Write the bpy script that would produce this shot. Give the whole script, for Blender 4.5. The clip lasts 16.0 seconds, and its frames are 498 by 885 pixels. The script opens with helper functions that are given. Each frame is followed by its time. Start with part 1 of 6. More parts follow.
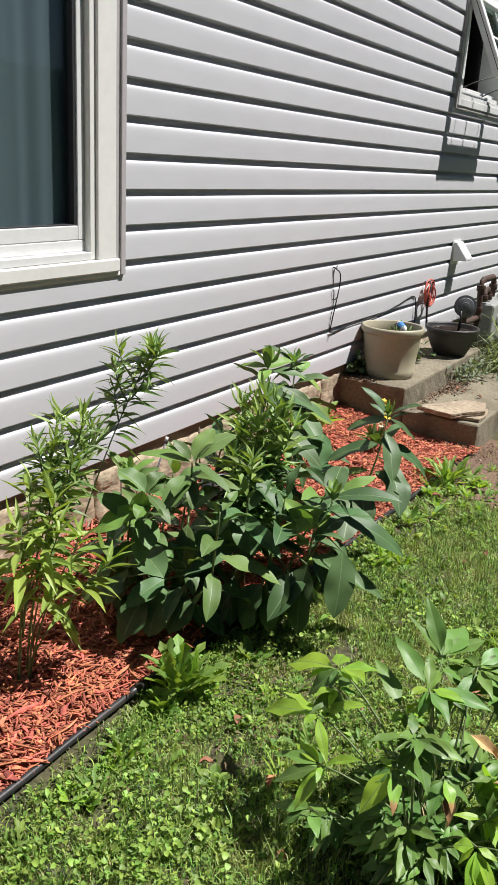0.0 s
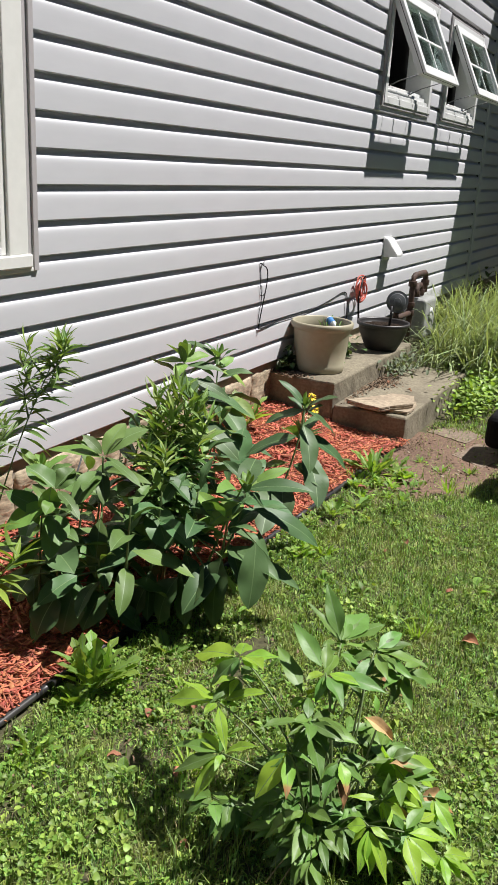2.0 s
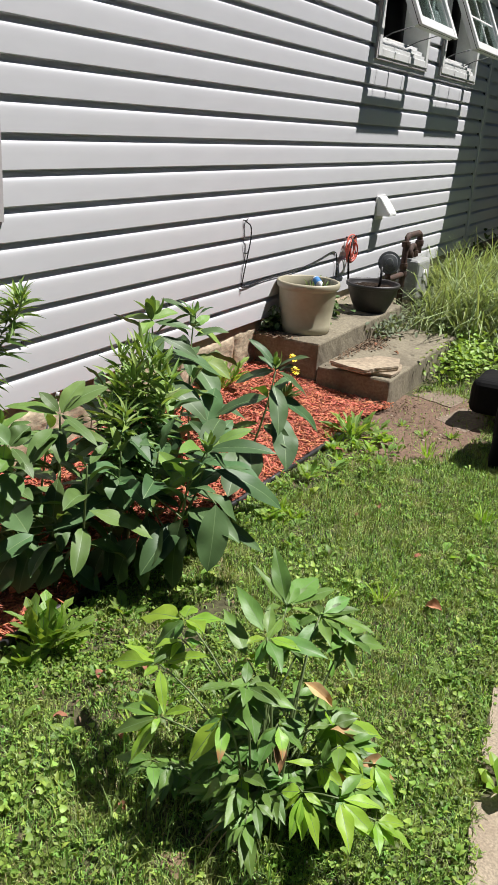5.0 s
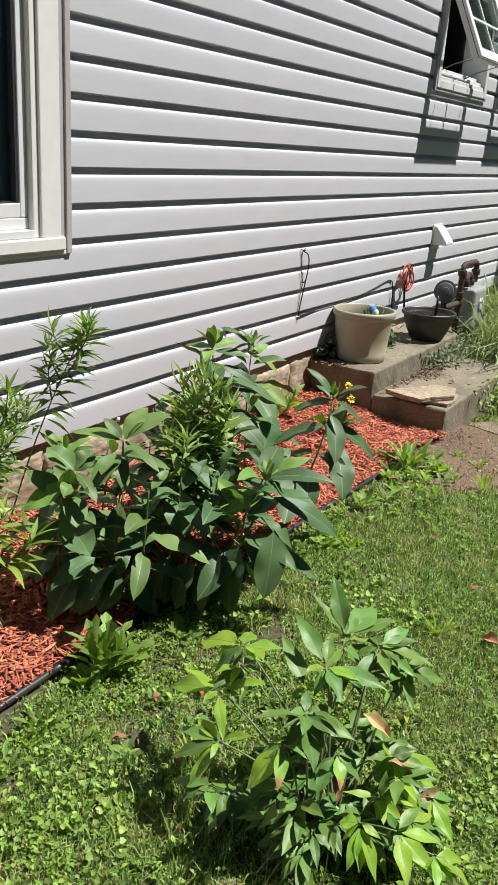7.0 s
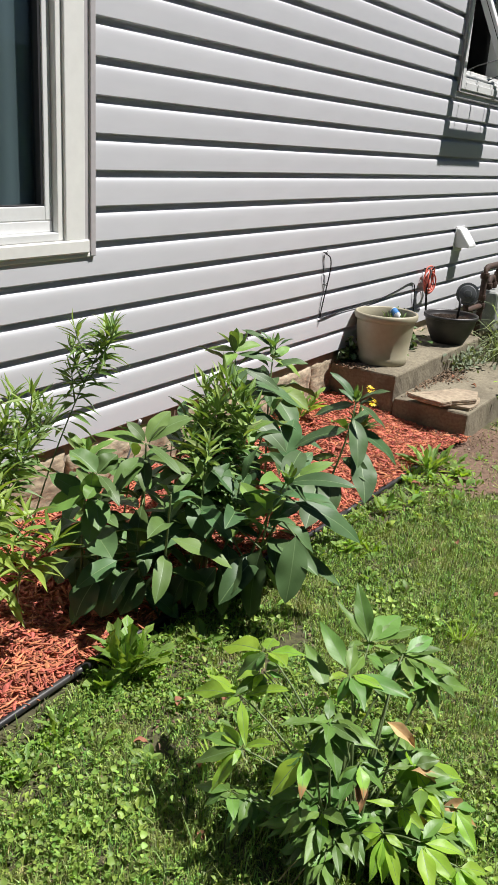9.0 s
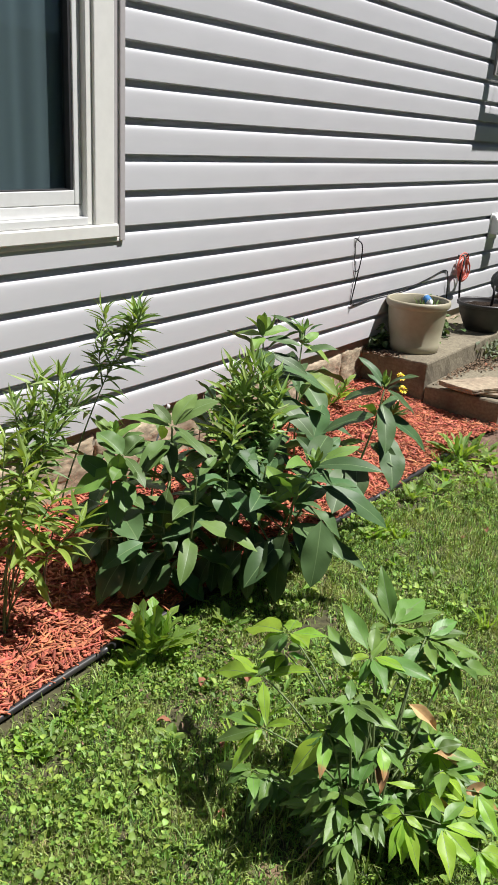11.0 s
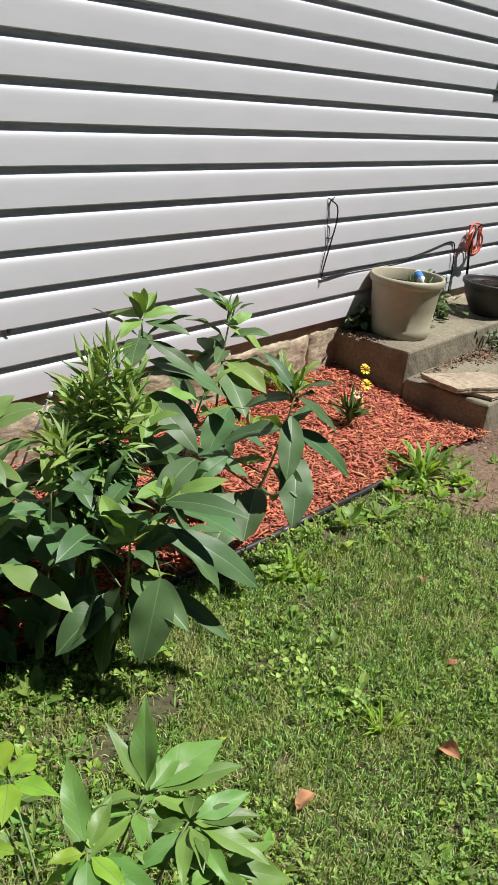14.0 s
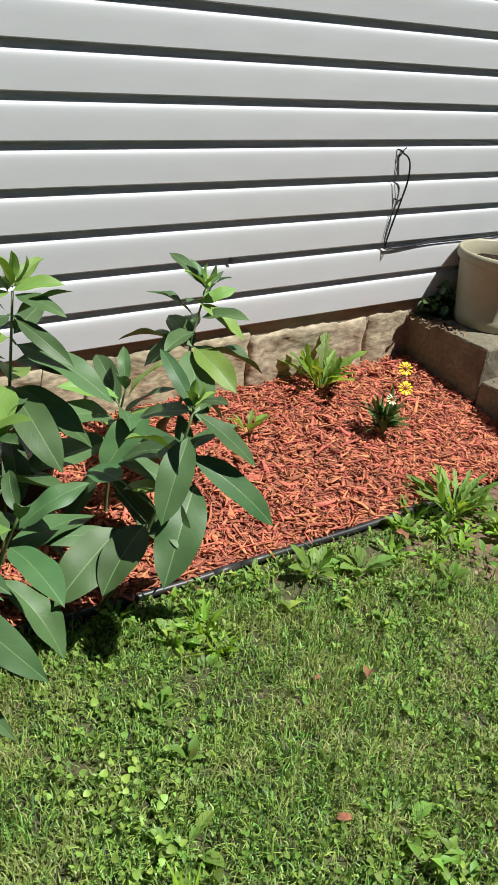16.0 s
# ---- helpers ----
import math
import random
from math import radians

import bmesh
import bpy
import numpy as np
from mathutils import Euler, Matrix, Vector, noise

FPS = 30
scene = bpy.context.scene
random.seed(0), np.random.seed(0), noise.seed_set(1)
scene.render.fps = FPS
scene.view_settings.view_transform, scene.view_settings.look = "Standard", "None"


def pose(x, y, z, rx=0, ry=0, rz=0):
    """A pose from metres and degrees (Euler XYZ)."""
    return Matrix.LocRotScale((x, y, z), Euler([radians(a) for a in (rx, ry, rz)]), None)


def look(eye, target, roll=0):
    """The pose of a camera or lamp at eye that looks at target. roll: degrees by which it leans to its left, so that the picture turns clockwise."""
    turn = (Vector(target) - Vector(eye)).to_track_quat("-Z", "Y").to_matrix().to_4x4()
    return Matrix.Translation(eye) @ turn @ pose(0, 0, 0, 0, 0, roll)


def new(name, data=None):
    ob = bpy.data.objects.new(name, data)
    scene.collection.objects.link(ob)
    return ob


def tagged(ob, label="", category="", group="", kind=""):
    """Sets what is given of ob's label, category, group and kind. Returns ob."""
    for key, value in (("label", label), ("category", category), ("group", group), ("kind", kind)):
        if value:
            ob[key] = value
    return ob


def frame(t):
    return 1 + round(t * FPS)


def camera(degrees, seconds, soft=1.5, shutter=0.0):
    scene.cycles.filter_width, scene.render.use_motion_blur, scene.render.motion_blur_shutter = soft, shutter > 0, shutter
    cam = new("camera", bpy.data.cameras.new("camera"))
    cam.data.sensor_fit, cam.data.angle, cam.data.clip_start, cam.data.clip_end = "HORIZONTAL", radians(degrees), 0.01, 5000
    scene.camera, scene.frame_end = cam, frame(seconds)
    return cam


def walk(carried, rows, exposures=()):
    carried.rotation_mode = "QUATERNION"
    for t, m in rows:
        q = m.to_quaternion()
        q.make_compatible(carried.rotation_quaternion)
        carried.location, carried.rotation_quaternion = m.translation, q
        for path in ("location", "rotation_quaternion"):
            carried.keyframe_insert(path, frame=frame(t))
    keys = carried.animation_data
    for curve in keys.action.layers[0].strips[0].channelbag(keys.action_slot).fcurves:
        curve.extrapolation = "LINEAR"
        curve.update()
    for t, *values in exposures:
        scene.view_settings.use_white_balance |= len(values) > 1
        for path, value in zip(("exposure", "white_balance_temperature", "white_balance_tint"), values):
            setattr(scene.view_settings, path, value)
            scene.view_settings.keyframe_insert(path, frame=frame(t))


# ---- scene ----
cam = camera(33.2, 16.0, soft=1.4)
PATH = [
    (0, (2.043, -0.531, 1.462), (1.088, 1.105, 0.823), 3.3),
    (0.5, (2.075, -0.515, 1.46), (1.132, 1.134, 0.837), 3.0),
    (1, (2.106, -0.502, 1.457), (1.19, 1.165, 0.841), 2.9),
    (1.5, (2.138, -0.481, 1.451), (1.247, 1.199, 0.83), 2.9),
    (2, (2.164, -0.477, 1.45), (1.304, 1.214, 0.817), 3.2),
    (2.5, (2.202, -0.461, 1.454), (1.378, 1.239, 0.797), 3.6),
    (3, (2.278, -0.411, 1.424), (1.487, 1.295, 0.743), 3.8),
    (3.2, (2.296, -0.388, 1.419), (1.515, 1.318, 0.728), 3.8),
    (5.5, (2.247, -0.37, 1.44), (1.362, 1.274, 0.725), 3.9),
    (6, (2.245, -0.389, 1.45), (1.322, 1.241, 0.749), 3.8),
    (6.5, (2.241, -0.403, 1.458), (1.292, 1.219, 0.773), 3.8),
    (7, (2.242, -0.41, 1.454), (1.278, 1.209, 0.783), 3.7),
    (7.5, (2.245, -0.417, 1.466), (1.277, 1.201, 0.798), 3.7),
    (8, (2.236, -0.406, 1.46), (1.263, 1.209, 0.793), 3.8),
    (8.5, (2.23, -0.407, 1.46), (1.248, 1.201, 0.791), 3.7),
    (9, (2.224, -0.41, 1.461), (1.224, 1.186, 0.789), 3.7),
    (9.5, (2.219, -0.416, 1.463), (1.198, 1.166, 0.789), 3.7),
    (12, (2.261, -0.344, 1.416), (1.195, 1.181, 0.681), 2.8),
    (12.5, (2.238, -0.227, 1.412), (1.183, 1.289, 0.645), 2.7),
    (13, (2.168, -0.022, 1.426), (1.119, 1.487, 0.636), 3.2),
    (13.5, (2.204, 0.177, 1.412), (1.12, 1.66, 0.62), 4.2),
    (14, (2.252, 0.457, 1.398), (1.131, 1.909, 0.6), 5.9),
    (14.5, (2.265, 0.68, 1.368), (1.079, 2.069, 0.552), 6.8),
    (15, (2.205, 0.959, 1.384), (0.961, 2.282, 0.547), 7.1),
    (15.5, (2.228, 1.205, 1.365), (0.89, 2.404, 0.487), 6.8),
    (16, (2.282, 1.405, 1.356), (0.901, 2.51, 0.422), 6.4),
]
walk(cam, [(t, look(eye, target, roll)) for t, eye, target, roll in PATH], exposures=[(0.0, 0.54, 6090, 13.6), (9.5, 0.53, 6080, 13.2), (13.5, 0.48, 6060, 13), (16.0, 0.41, 6000, 5.5)])

# ---- world and sun ----
SUN = Vector((0.29, 0.212, 0.68)).normalized()
world = bpy.data.worlds.new("sky")
scene.world = world
world.use_nodes = True
wn = world.node_tree.nodes
sky = wn.new("ShaderNodeTexSky")
sky.sky_type, sky.sun_disc = "NISHITA", False
sky.ozone_density, sky.dust_density = 5.0, 0.3
sky.sun_elevation, sky.sun_rotation = math.asin(SUN.z), math.atan2(SUN.x, SUN.y)
wn["Background"].inputs["Strength"].default_value = 0.018
world.node_tree.links.new(sky.outputs[0], wn["Background"].inputs["Color"])
sun = new("sun", bpy.data.lights.new("sun", "SUN"))
sun.data.energy, sun.data.angle, sun.data.color = 5.55, radians(0.55), (1.0, 0.94, 0.84)
sun.matrix_world = look(SUN * 30, (0, 0, 0))


# ---- materials ----
def material(name, colour, rough=0.6, metal=0.0, grain=60.0, vary=0.12, stain=0.0, stain_colour=(0.1, 0.08, 0.06), bump=0.15,
             stain_scale=4.0, random_value=0.0, random_hue=0.0, island=False, translucent=0.0, coords="Object", stretch=(1, 1, 1), spec=0.5):
    m = bpy.data.materials.new(name)
    m.use_nodes = True
    nt = m.node_tree
    N, L = nt.nodes, nt.links
    b = N["Principled BSDF"]
    tc = N.new("ShaderNodeTexCoord")
    mp = N.new("ShaderNodeMapping")
    mp.inputs["Scale"].default_value = stretch
    L.new(tc.outputs[coords], mp.inputs[0])
    fine = N.new("ShaderNodeTexNoise")
    fine.inputs["Scale"].default_value, fine.inputs["Detail"].default_value = grain, 6
    L.new(mp.outputs[0], fine.inputs["Vector"])
    broad = N.new("ShaderNodeTexNoise")
    broad.inputs["Scale"].default_value, broad.inputs["Detail"].default_value = stain_scale, 5
    L.new(mp.outputs[0], broad.inputs["Vector"])
    mr = N.new("ShaderNodeMapRange")
    mr.inputs["From Min"].default_value, mr.inputs["From Max"].default_value = 0.3, 0.7
    mr.inputs["To Min"].default_value, mr.inputs["To Max"].default_value = 1 - vary, 1 + vary
    L.new(fine.outputs[0], mr.inputs[0])
    hsv = N.new("ShaderNodeHueSaturation")
    hsv.inputs["Color"].default_value = (*colour, 1)
    value = mr.outputs[0]
    if random_value or random_hue:
        if island:
            rnd = N.new("ShaderNodeNewGeometry").outputs["Random Per Island"]
        else:
            rnd = N.new("ShaderNodeObjectInfo").outputs["Random"]
        r1 = N.new("ShaderNodeMapRange")
        r1.inputs["To Min"].default_value, r1.inputs["To Max"].default_value = 1 - random_value, 1 + random_value
        L.new(rnd, r1.inputs[0])
        mul = N.new("ShaderNodeMath")
        mul.operation = "MULTIPLY"
        L.new(value, mul.inputs[0]), L.new(r1.outputs[0], mul.inputs[1])
        value = mul.outputs[0]
        wob = N.new("ShaderNodeMath")
        wob.operation = "FRACT"
        w2 = N.new("ShaderNodeMath")
        w2.operation = "MULTIPLY"
        w2.inputs[1].default_value = 7.31
        L.new(rnd, w2.inputs[0]), L.new(w2.outputs[0], wob.inputs[0])
        r2 = N.new("ShaderNodeMapRange")
        r2.inputs["To Min"].default_value, r2.inputs["To Max"].default_value = 0.5 - random_hue, 0.5 + random_hue
        L.new(wob.outputs[0], r2.inputs[0])
        L.new(r2.outputs[0], hsv.inputs["Hue"])
    L.new(value, hsv.inputs["Value"])
    colour_out = hsv.outputs[0]
    if stain:
        ramp = N.new("ShaderNodeMapRange")
        ramp.inputs["From Min"].default_value, ramp.inputs["From Max"].default_value = 0.47, 0.68
        ramp.inputs["To Max"].default_value = stain
        L.new(broad.outputs[0], ramp.inputs[0])
        mix = N.new("ShaderNodeMix")
        mix.data_type = "RGBA"
        mix.inputs["B"].default_value = (*stain_colour, 1)
        for s in mix.inputs:
            if s.type == "RGBA" and s.name == "B":
                s.default_value = (*stain_colour, 1)
        L.new(ramp.outputs[0], mix.inputs[0])
        L.new(colour_out, [s for s in mix.inputs if s.type == "RGBA" and s.name == "A"][0])
        colour_out = [s for s in mix.outputs if s.type == "RGBA"][0]
    L.new(colour_out, b.inputs["Base Color"])
    b.inputs["Roughness"].default_value, b.inputs["Metallic"].default_value = rough, metal
    b.inputs["Specular IOR Level"].default_value = spec
    if bump:
        bp = N.new("ShaderNodeBump")
        bp.inputs["Strength"].default_value, bp.inputs["Distance"].default_value = bump, 0.004
        L.new(fine.outputs[0], bp.inputs["Height"])
        L.new(bp.outputs[0], b.inputs["Normal"])
    if translucent:
        tr = N.new("ShaderNodeBsdfTranslucent")
        warm = N.new("ShaderNodeMix")
        warm.data_type, warm.blend_type = "RGBA", "MULTIPLY"
        warm.inputs[0].default_value = 1.0
        L.new(colour_out, [s for s in warm.inputs if s.type == "RGBA" and s.name == "A"][0])
        [s for s in warm.inputs if s.type == "RGBA" and s.name == "B"][0].default_value = (1.5, 1.45, 0.55, 1)
        L.new([s for s in warm.outputs if s.type == "RGBA"][0], tr.inputs[0])
        ms = N.new("ShaderNodeMixShader")
        ms.inputs[0].default_value = translucent
        out = [n for n in N if n.type == "OUTPUT_MATERIAL"][0]
        L.new(b.outputs[0], ms.inputs[1]), L.new(tr.outputs[0], ms.inputs[2]), L.new(ms.outputs[0], out.inputs[0])
    return m


def veined(m, lines=11.0, strength=0.5, contrast=0.14):
    """Adds side veins along a leaf's own u, v to a leaf material: relief and a faint colour change."""
    N, L = m.node_tree.nodes, m.node_tree.links
    b = N["Principled BSDF"]
    uv = N.new("ShaderNodeUVMap")
    sep = N.new("ShaderNodeSeparateXYZ")
    L.new(uv.outputs[0], sep.inputs[0])
    off = N.new("ShaderNodeMath")
    off.operation, off.inputs[1].default_value = "SUBTRACT", 0.5
    L.new(sep.outputs[0], off.inputs[0])
    ab = N.new("ShaderNodeMath")
    ab.operation = "ABSOLUTE"
    L.new(off.outputs[0], ab.inputs[0])
    slope = N.new("ShaderNodeMath")
    slope.operation, slope.inputs[1].default_value = "MULTIPLY", 0.45
    L.new(ab.outputs[0], slope.inputs[0])
    d = N.new("ShaderNodeMath")
    d.operation = "SUBTRACT"
    L.new(sep.outputs[1], d.inputs[0]), L.new(slope.outputs[0], d.inputs[1])
    k = N.new("ShaderNodeMath")
    k.operation, k.inputs[1].default_value = "MULTIPLY", lines * 2 * math.pi
    L.new(d.outputs[0], k.inputs[0])
    s = N.new("ShaderNodeMath")
    s.operation = "SINE"
    L.new(k.outputs[0], s.inputs[0])
    r = N.new("ShaderNodeMapRange")
    r.inputs["From Min"].default_value, r.inputs["From Max"].default_value = 0.72, 1.0
    L.new(s.outputs[0], r.inputs[0])
    bp = N.new("ShaderNodeBump")
    bp.inputs["Strength"].default_value, bp.inputs["Distance"].default_value = strength, 0.003
    bp.invert = True
    L.new(r.outputs[0], bp.inputs["Height"])
    old = [x for x in L if x.to_socket == b.inputs["Normal"]]
    if old:
        L.new(old[0].from_socket, bp.inputs["Normal"])
    L.new(bp.outputs[0], b.inputs["Normal"])
    src = [x for x in L if x.to_socket == b.inputs["Base Color"]][0].from_socket
    br = N.new("ShaderNodeHueSaturation")
    mr = N.new("ShaderNodeMapRange")
    mr.inputs["To Min"].default_value, mr.inputs["To Max"].default_value = 1.0, 1.0 + 2.2 * contrast
    L.new(r.outputs[0], mr.inputs[0]), L.new(mr.outputs[0], br.inputs["Value"])
    L.new(src, br.inputs["Color"]), L.new(br.outputs[0], b.inputs["Base Color"])
    return m


def tipped(m, start=0.68, brown=(0.30, 0.165, 0.065)):
    """Lets the tip of a leaf dry out: a ragged brown end along the leaf's own length."""
    N, L = m.node_tree.nodes, m.node_tree.links
    b = N["Principled BSDF"]
    uv = N.new("ShaderNodeUVMap")
    sep = N.new("ShaderNodeSeparateXYZ")
    L.new(uv.outputs[0], sep.inputs[0])
    nz = N.new("ShaderNodeTexNoise")
    nz.inputs["Scale"].default_value = 55.0
    wob = N.new("ShaderNodeMath")
    wob.operation, wob.inputs[1].default_value = "MULTIPLY_ADD", 0.35
    L.new(nz.outputs[0], wob.inputs[0]), L.new(sep.outputs[1], wob.inputs[2])
    ramp = N.new("ShaderNodeMapRange")
    ramp.inputs["From Min"].default_value, ramp.inputs["From Max"].default_value = start + 0.15, start + 0.22
    L.new(wob.outputs[0], ramp.inputs[0])
    mix = N.new("ShaderNodeMix")
    mix.data_type = "RGBA"
    src = [x for x in L if x.to_socket == b.inputs["Base Color"]][0].from_socket
    L.new(ramp.outputs[0], mix.inputs[0])
    L.new(src, [k for k in mix.inputs if k.type == "RGBA" and k.name == "A"][0])
    [k for k in mix.inputs if k.type == "RGBA" and k.name == "B"][0].default_value = (*brown, 1)
    L.new([k for k in mix.outputs if k.type == "RGBA"][0], b.inputs["Base Color"])
    return m


def glass(name, tint=(0.9, 0.95, 0.93)):
    """Clear glass, whose gloss grows towards grazing angles on both faces alike."""
    m = bpy.data.materials.new(name)
    m.use_nodes = True
    N, L = m.node_tree.nodes, m.node_tree.links
    N.remove(N["Principled BSDF"])
    tr, gl, mx, lw = N.new("ShaderNodeBsdfTransparent"), N.new("ShaderNodeBsdfGlossy"), N.new("ShaderNodeMixShader"), N.new("ShaderNodeLayerWeight")
    tr.inputs[0].default_value = (*tint, 1)
    gl.inputs["Roughness"].default_value = 0.02
    lw.inputs["Blend"].default_value = 0.5
    pw, ad = N.new("ShaderNodeMath"), N.new("ShaderNodeMath")
    pw.operation, pw.inputs[1].default_value = "POWER", 4.0
    ad.operation, ad.inputs[1].default_value, ad.inputs[2].default_value = "MULTIPLY_ADD", 0.85, 0.05
    L.new(lw.outputs["Facing"], pw.inputs[0]), L.new(pw.outputs[0], ad.inputs[0])
    out = [n for n in N if n.type == "OUTPUT_MATERIAL"][0]
    L.new(ad.outputs[0], mx.inputs[0]), L.new(tr.outputs[0], mx.inputs[1]), L.new(gl.outputs[0], mx.inputs[2])
    L.new(mx.outputs[0], out.inputs[0])
    return m


M_SIDING = material("vinyl siding", (0.535, 0.54, 0.56), 0.55, grain=18, vary=0.025, stain=0.10, stain_colour=(0.45, 0.43, 0.42), stain_scale=1.6, bump=0.03, random_value=0.02, stretch=(1, 0.25, 1), spec=0.35)
M_TRIM = material("cream painted trim", (0.73, 0.73, 0.69), 0.4, grain=30, vary=0.03, stain=0.15, stain_colour=(0.45, 0.43, 0.36), stain_scale=3, bump=0.04)
M_JCHAN = material("grey vinyl channel", (0.42, 0.40, 0.40), 0.45, grain=40, vary=0.05, bump=0.03)
M_WHITE = material("white vinyl", (0.68, 0.69, 0.68), 0.38, grain=40, vary=0.03, stain=0.15, stain_colour=(0.5, 0.48, 0.42), bump=0.03)
M_BLACK = material("black plastic", (0.018, 0.018, 0.02), 0.42, grain=80, vary=0.2, stain=0.35, stain_colour=(0.09, 0.08, 0.07), stain_scale=6, bump=0.08)
M_RUBBER = material("black rubber cable", (0.012, 0.012, 0.013), 0.5, bump=0.0)
M_GASKET = material("dark screen frame", (0.03, 0.03, 0.032), 0.5, bump=0.0)
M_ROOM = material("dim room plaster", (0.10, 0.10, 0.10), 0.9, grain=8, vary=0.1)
M_CURTAIN = material("grey curtain cloth", (0.25, 0.32, 0.345), 0.85, grain=300, vary=0.1, bump=0.2, stretch=(1, 1, 0.2))
M_GLASS = glass("window glass", (0.78, 0.81, 0.81))
M_CLEAR = glass("sash glass", (0.80, 0.92, 0.88))
M_STONE = material("rough limestone block", (0.36, 0.30, 0.205), 0.9, grain=40, vary=0.45, stain=0.7, stain_colour=(0.22, 0.175, 0.115), stain_scale=9, bump=1.0, random_value=0.14, random_hue=0.01, stretch=(1, 0.6, 1.4))
M_MORTAR = material("old mortar", (0.16, 0.128, 0.10), 0.95, grain=50, vary=0.3, bump=0.5)
M_CONCRETE = material("weathered concrete", (0.20, 0.176, 0.122), 0.92, grain=60, vary=0.24, stain=0.85, stain_colour=(0.105, 0.088, 0.06), stain_scale=5, bump=0.9)
M_BOARD = material("old brown sill board", (0.28, 0.24, 0.18), 0.9, grain=30, vary=0.3, stain=0.5, stain_colour=(0.12, 0.095, 0.07), stain_scale=8, bump=0.5, stretch=(1, 0.2, 1))
M_PATH = material("dusty concrete slab", (0.30, 0.25, 0.18), 0.95, grain=160, vary=0.3, stain=0.5, stain_colour=(0.22, 0.165, 0.115), stain_scale=6, bump=0.5)
M_FLAG = material("tan sandstone slab", (0.33, 0.27, 0.19), 0.9, grain=45, vary=0.28, stain=0.5, stain_colour=(0.22, 0.17, 0.12), stain_scale=9, bump=0.8)
M_SOIL = material("dry soil with thatch", (0.062, 0.060, 0.026), 0.97, grain=45, vary=0.5, stain=0.4, stain_colour=(0.09, 0.075, 0.040), stain_scale=9, bump=1.0)
M_DIRT = material("bare brown dirt", (0.15, 0.095, 0.064), 0.97, grain=60, vary=0.45, stain=0.5, stain_colour=(0.095, 0.06, 0.042), stain_scale=7, bump=1.0)
M_STEPSTONE = material("dirty stepping stone", (0.19, 0.145, 0.105), 0.95, grain=50, vary=0.3, stain=0.5, stain_colour=(0.13, 0.095, 0.068), stain_scale=9, bump=0.7)
M_POT = material("tan plastic pot", (0.345, 0.32, 0.225), 0.45, grain=30, vary=0.05, stain=0.25, stain_colour=(0.24, 0.2, 0.13), stain_scale=6, bump=0.04)
M_BOWL = material("charcoal plastic bowl", (0.030, 0.028, 0.028), 0.45, grain=40, vary=0.15, stain=0.4, stain_colour=(0.07, 0.06, 0.05), bump=0.08)
M_POTSOIL = material("dark potting soil", (0.02, 0.015, 0.012), 0.98, grain=120, vary=0.7, stain=0.6, stain_colour=(0.06, 0.043, 0.03), stain_scale=60, bump=1.0, spec=0.05)
M_RUST = material("rusty iron pipe", (0.055, 0.034, 0.026), 0.75, metal=0.2, grain=60, vary=0.4, stain=0.6, stain_colour=(0.10, 0.05, 0.03), stain_scale=12, bump=0.5)
M_METER = material("grey painted metal", (0.085, 0.092, 0.096), 0.5, grain=40, vary=0.12, stain=0.4, stain_colour=(0.08, 0.07, 0.06), bump=0.1)
M_METERBOX = material("pale grey painted meter", (0.30, 0.31, 0.30), 0.5, grain=40, vary=0.12, stain=0.4, stain_colour=(0.16, 0.15, 0.13), bump=0.1)
M_RED = material("orange red cord", (0.56, 0.115, 0.075), 0.5, bump=0.0)
M_BLUE = material("blue plastic tag", (0.05, 0.20, 0.48), 0.4, bump=0.0)
M_CLEARGREY = material("pale crumpled plastic", (0.55, 0.58, 0.60), 0.3, bump=0.3, grain=50)
M_CHIP = material("red dyed wood chips", (0.45, 0.142, 0.076), 0.85, grain=90, vary=0.35, bump=0.7, random_value=0.48, random_hue=0.018, island=True)
M_UNDER = material("mulch fines", (0.28, 0.095, 0.058), 0.95, grain=60, vary=0.5, bump=1.0)
M_GRASS = material("lawn grass", (0.172, 0.272, 0.054), 0.5, grain=10, vary=0.1, stain=0.55, stain_colour=(0.33, 0.34, 0.12), stain_scale=7, bump=0, random_value=0.95, random_hue=0.035, island=True, translucent=0.22)
M_STRAW = material("dry grass", (0.36, 0.29, 0.14), 0.7, grain=10, vary=0.1, bump=0, random_value=0.3, island=True)
M_CLOVER = material("low broadleaf weed", (0.160, 0.255, 0.044), 0.55, grain=20, vary=0.1, bump=0, random_value=0.5, random_hue=0.02, island=True, translucent=0.28, spec=0.3)
M_LAWNWEED = material("leafy lawn weed", (0.19, 0.30, 0.052), 0.5, grain=20, vary=0.1, bump=0, random_value=0.55, random_hue=0.03, island=True, translucent=0.28, spec=0.35)
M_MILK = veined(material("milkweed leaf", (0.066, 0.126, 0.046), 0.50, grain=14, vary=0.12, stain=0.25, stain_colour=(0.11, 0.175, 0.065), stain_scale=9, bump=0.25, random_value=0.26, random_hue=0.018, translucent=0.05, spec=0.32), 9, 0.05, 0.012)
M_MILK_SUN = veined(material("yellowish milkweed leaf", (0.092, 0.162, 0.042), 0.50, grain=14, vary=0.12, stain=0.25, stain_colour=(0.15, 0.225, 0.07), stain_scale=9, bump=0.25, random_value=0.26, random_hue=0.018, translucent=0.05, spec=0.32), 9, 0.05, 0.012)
M_YOUNG = veined(material("young milkweed leaf", (0.17, 0.28, 0.06), 0.5, grain=14, vary=0.1, bump=0.2, random_value=0.2, random_hue=0.015, translucent=0.18, spec=0.3), 9, 0.12, 0.02)
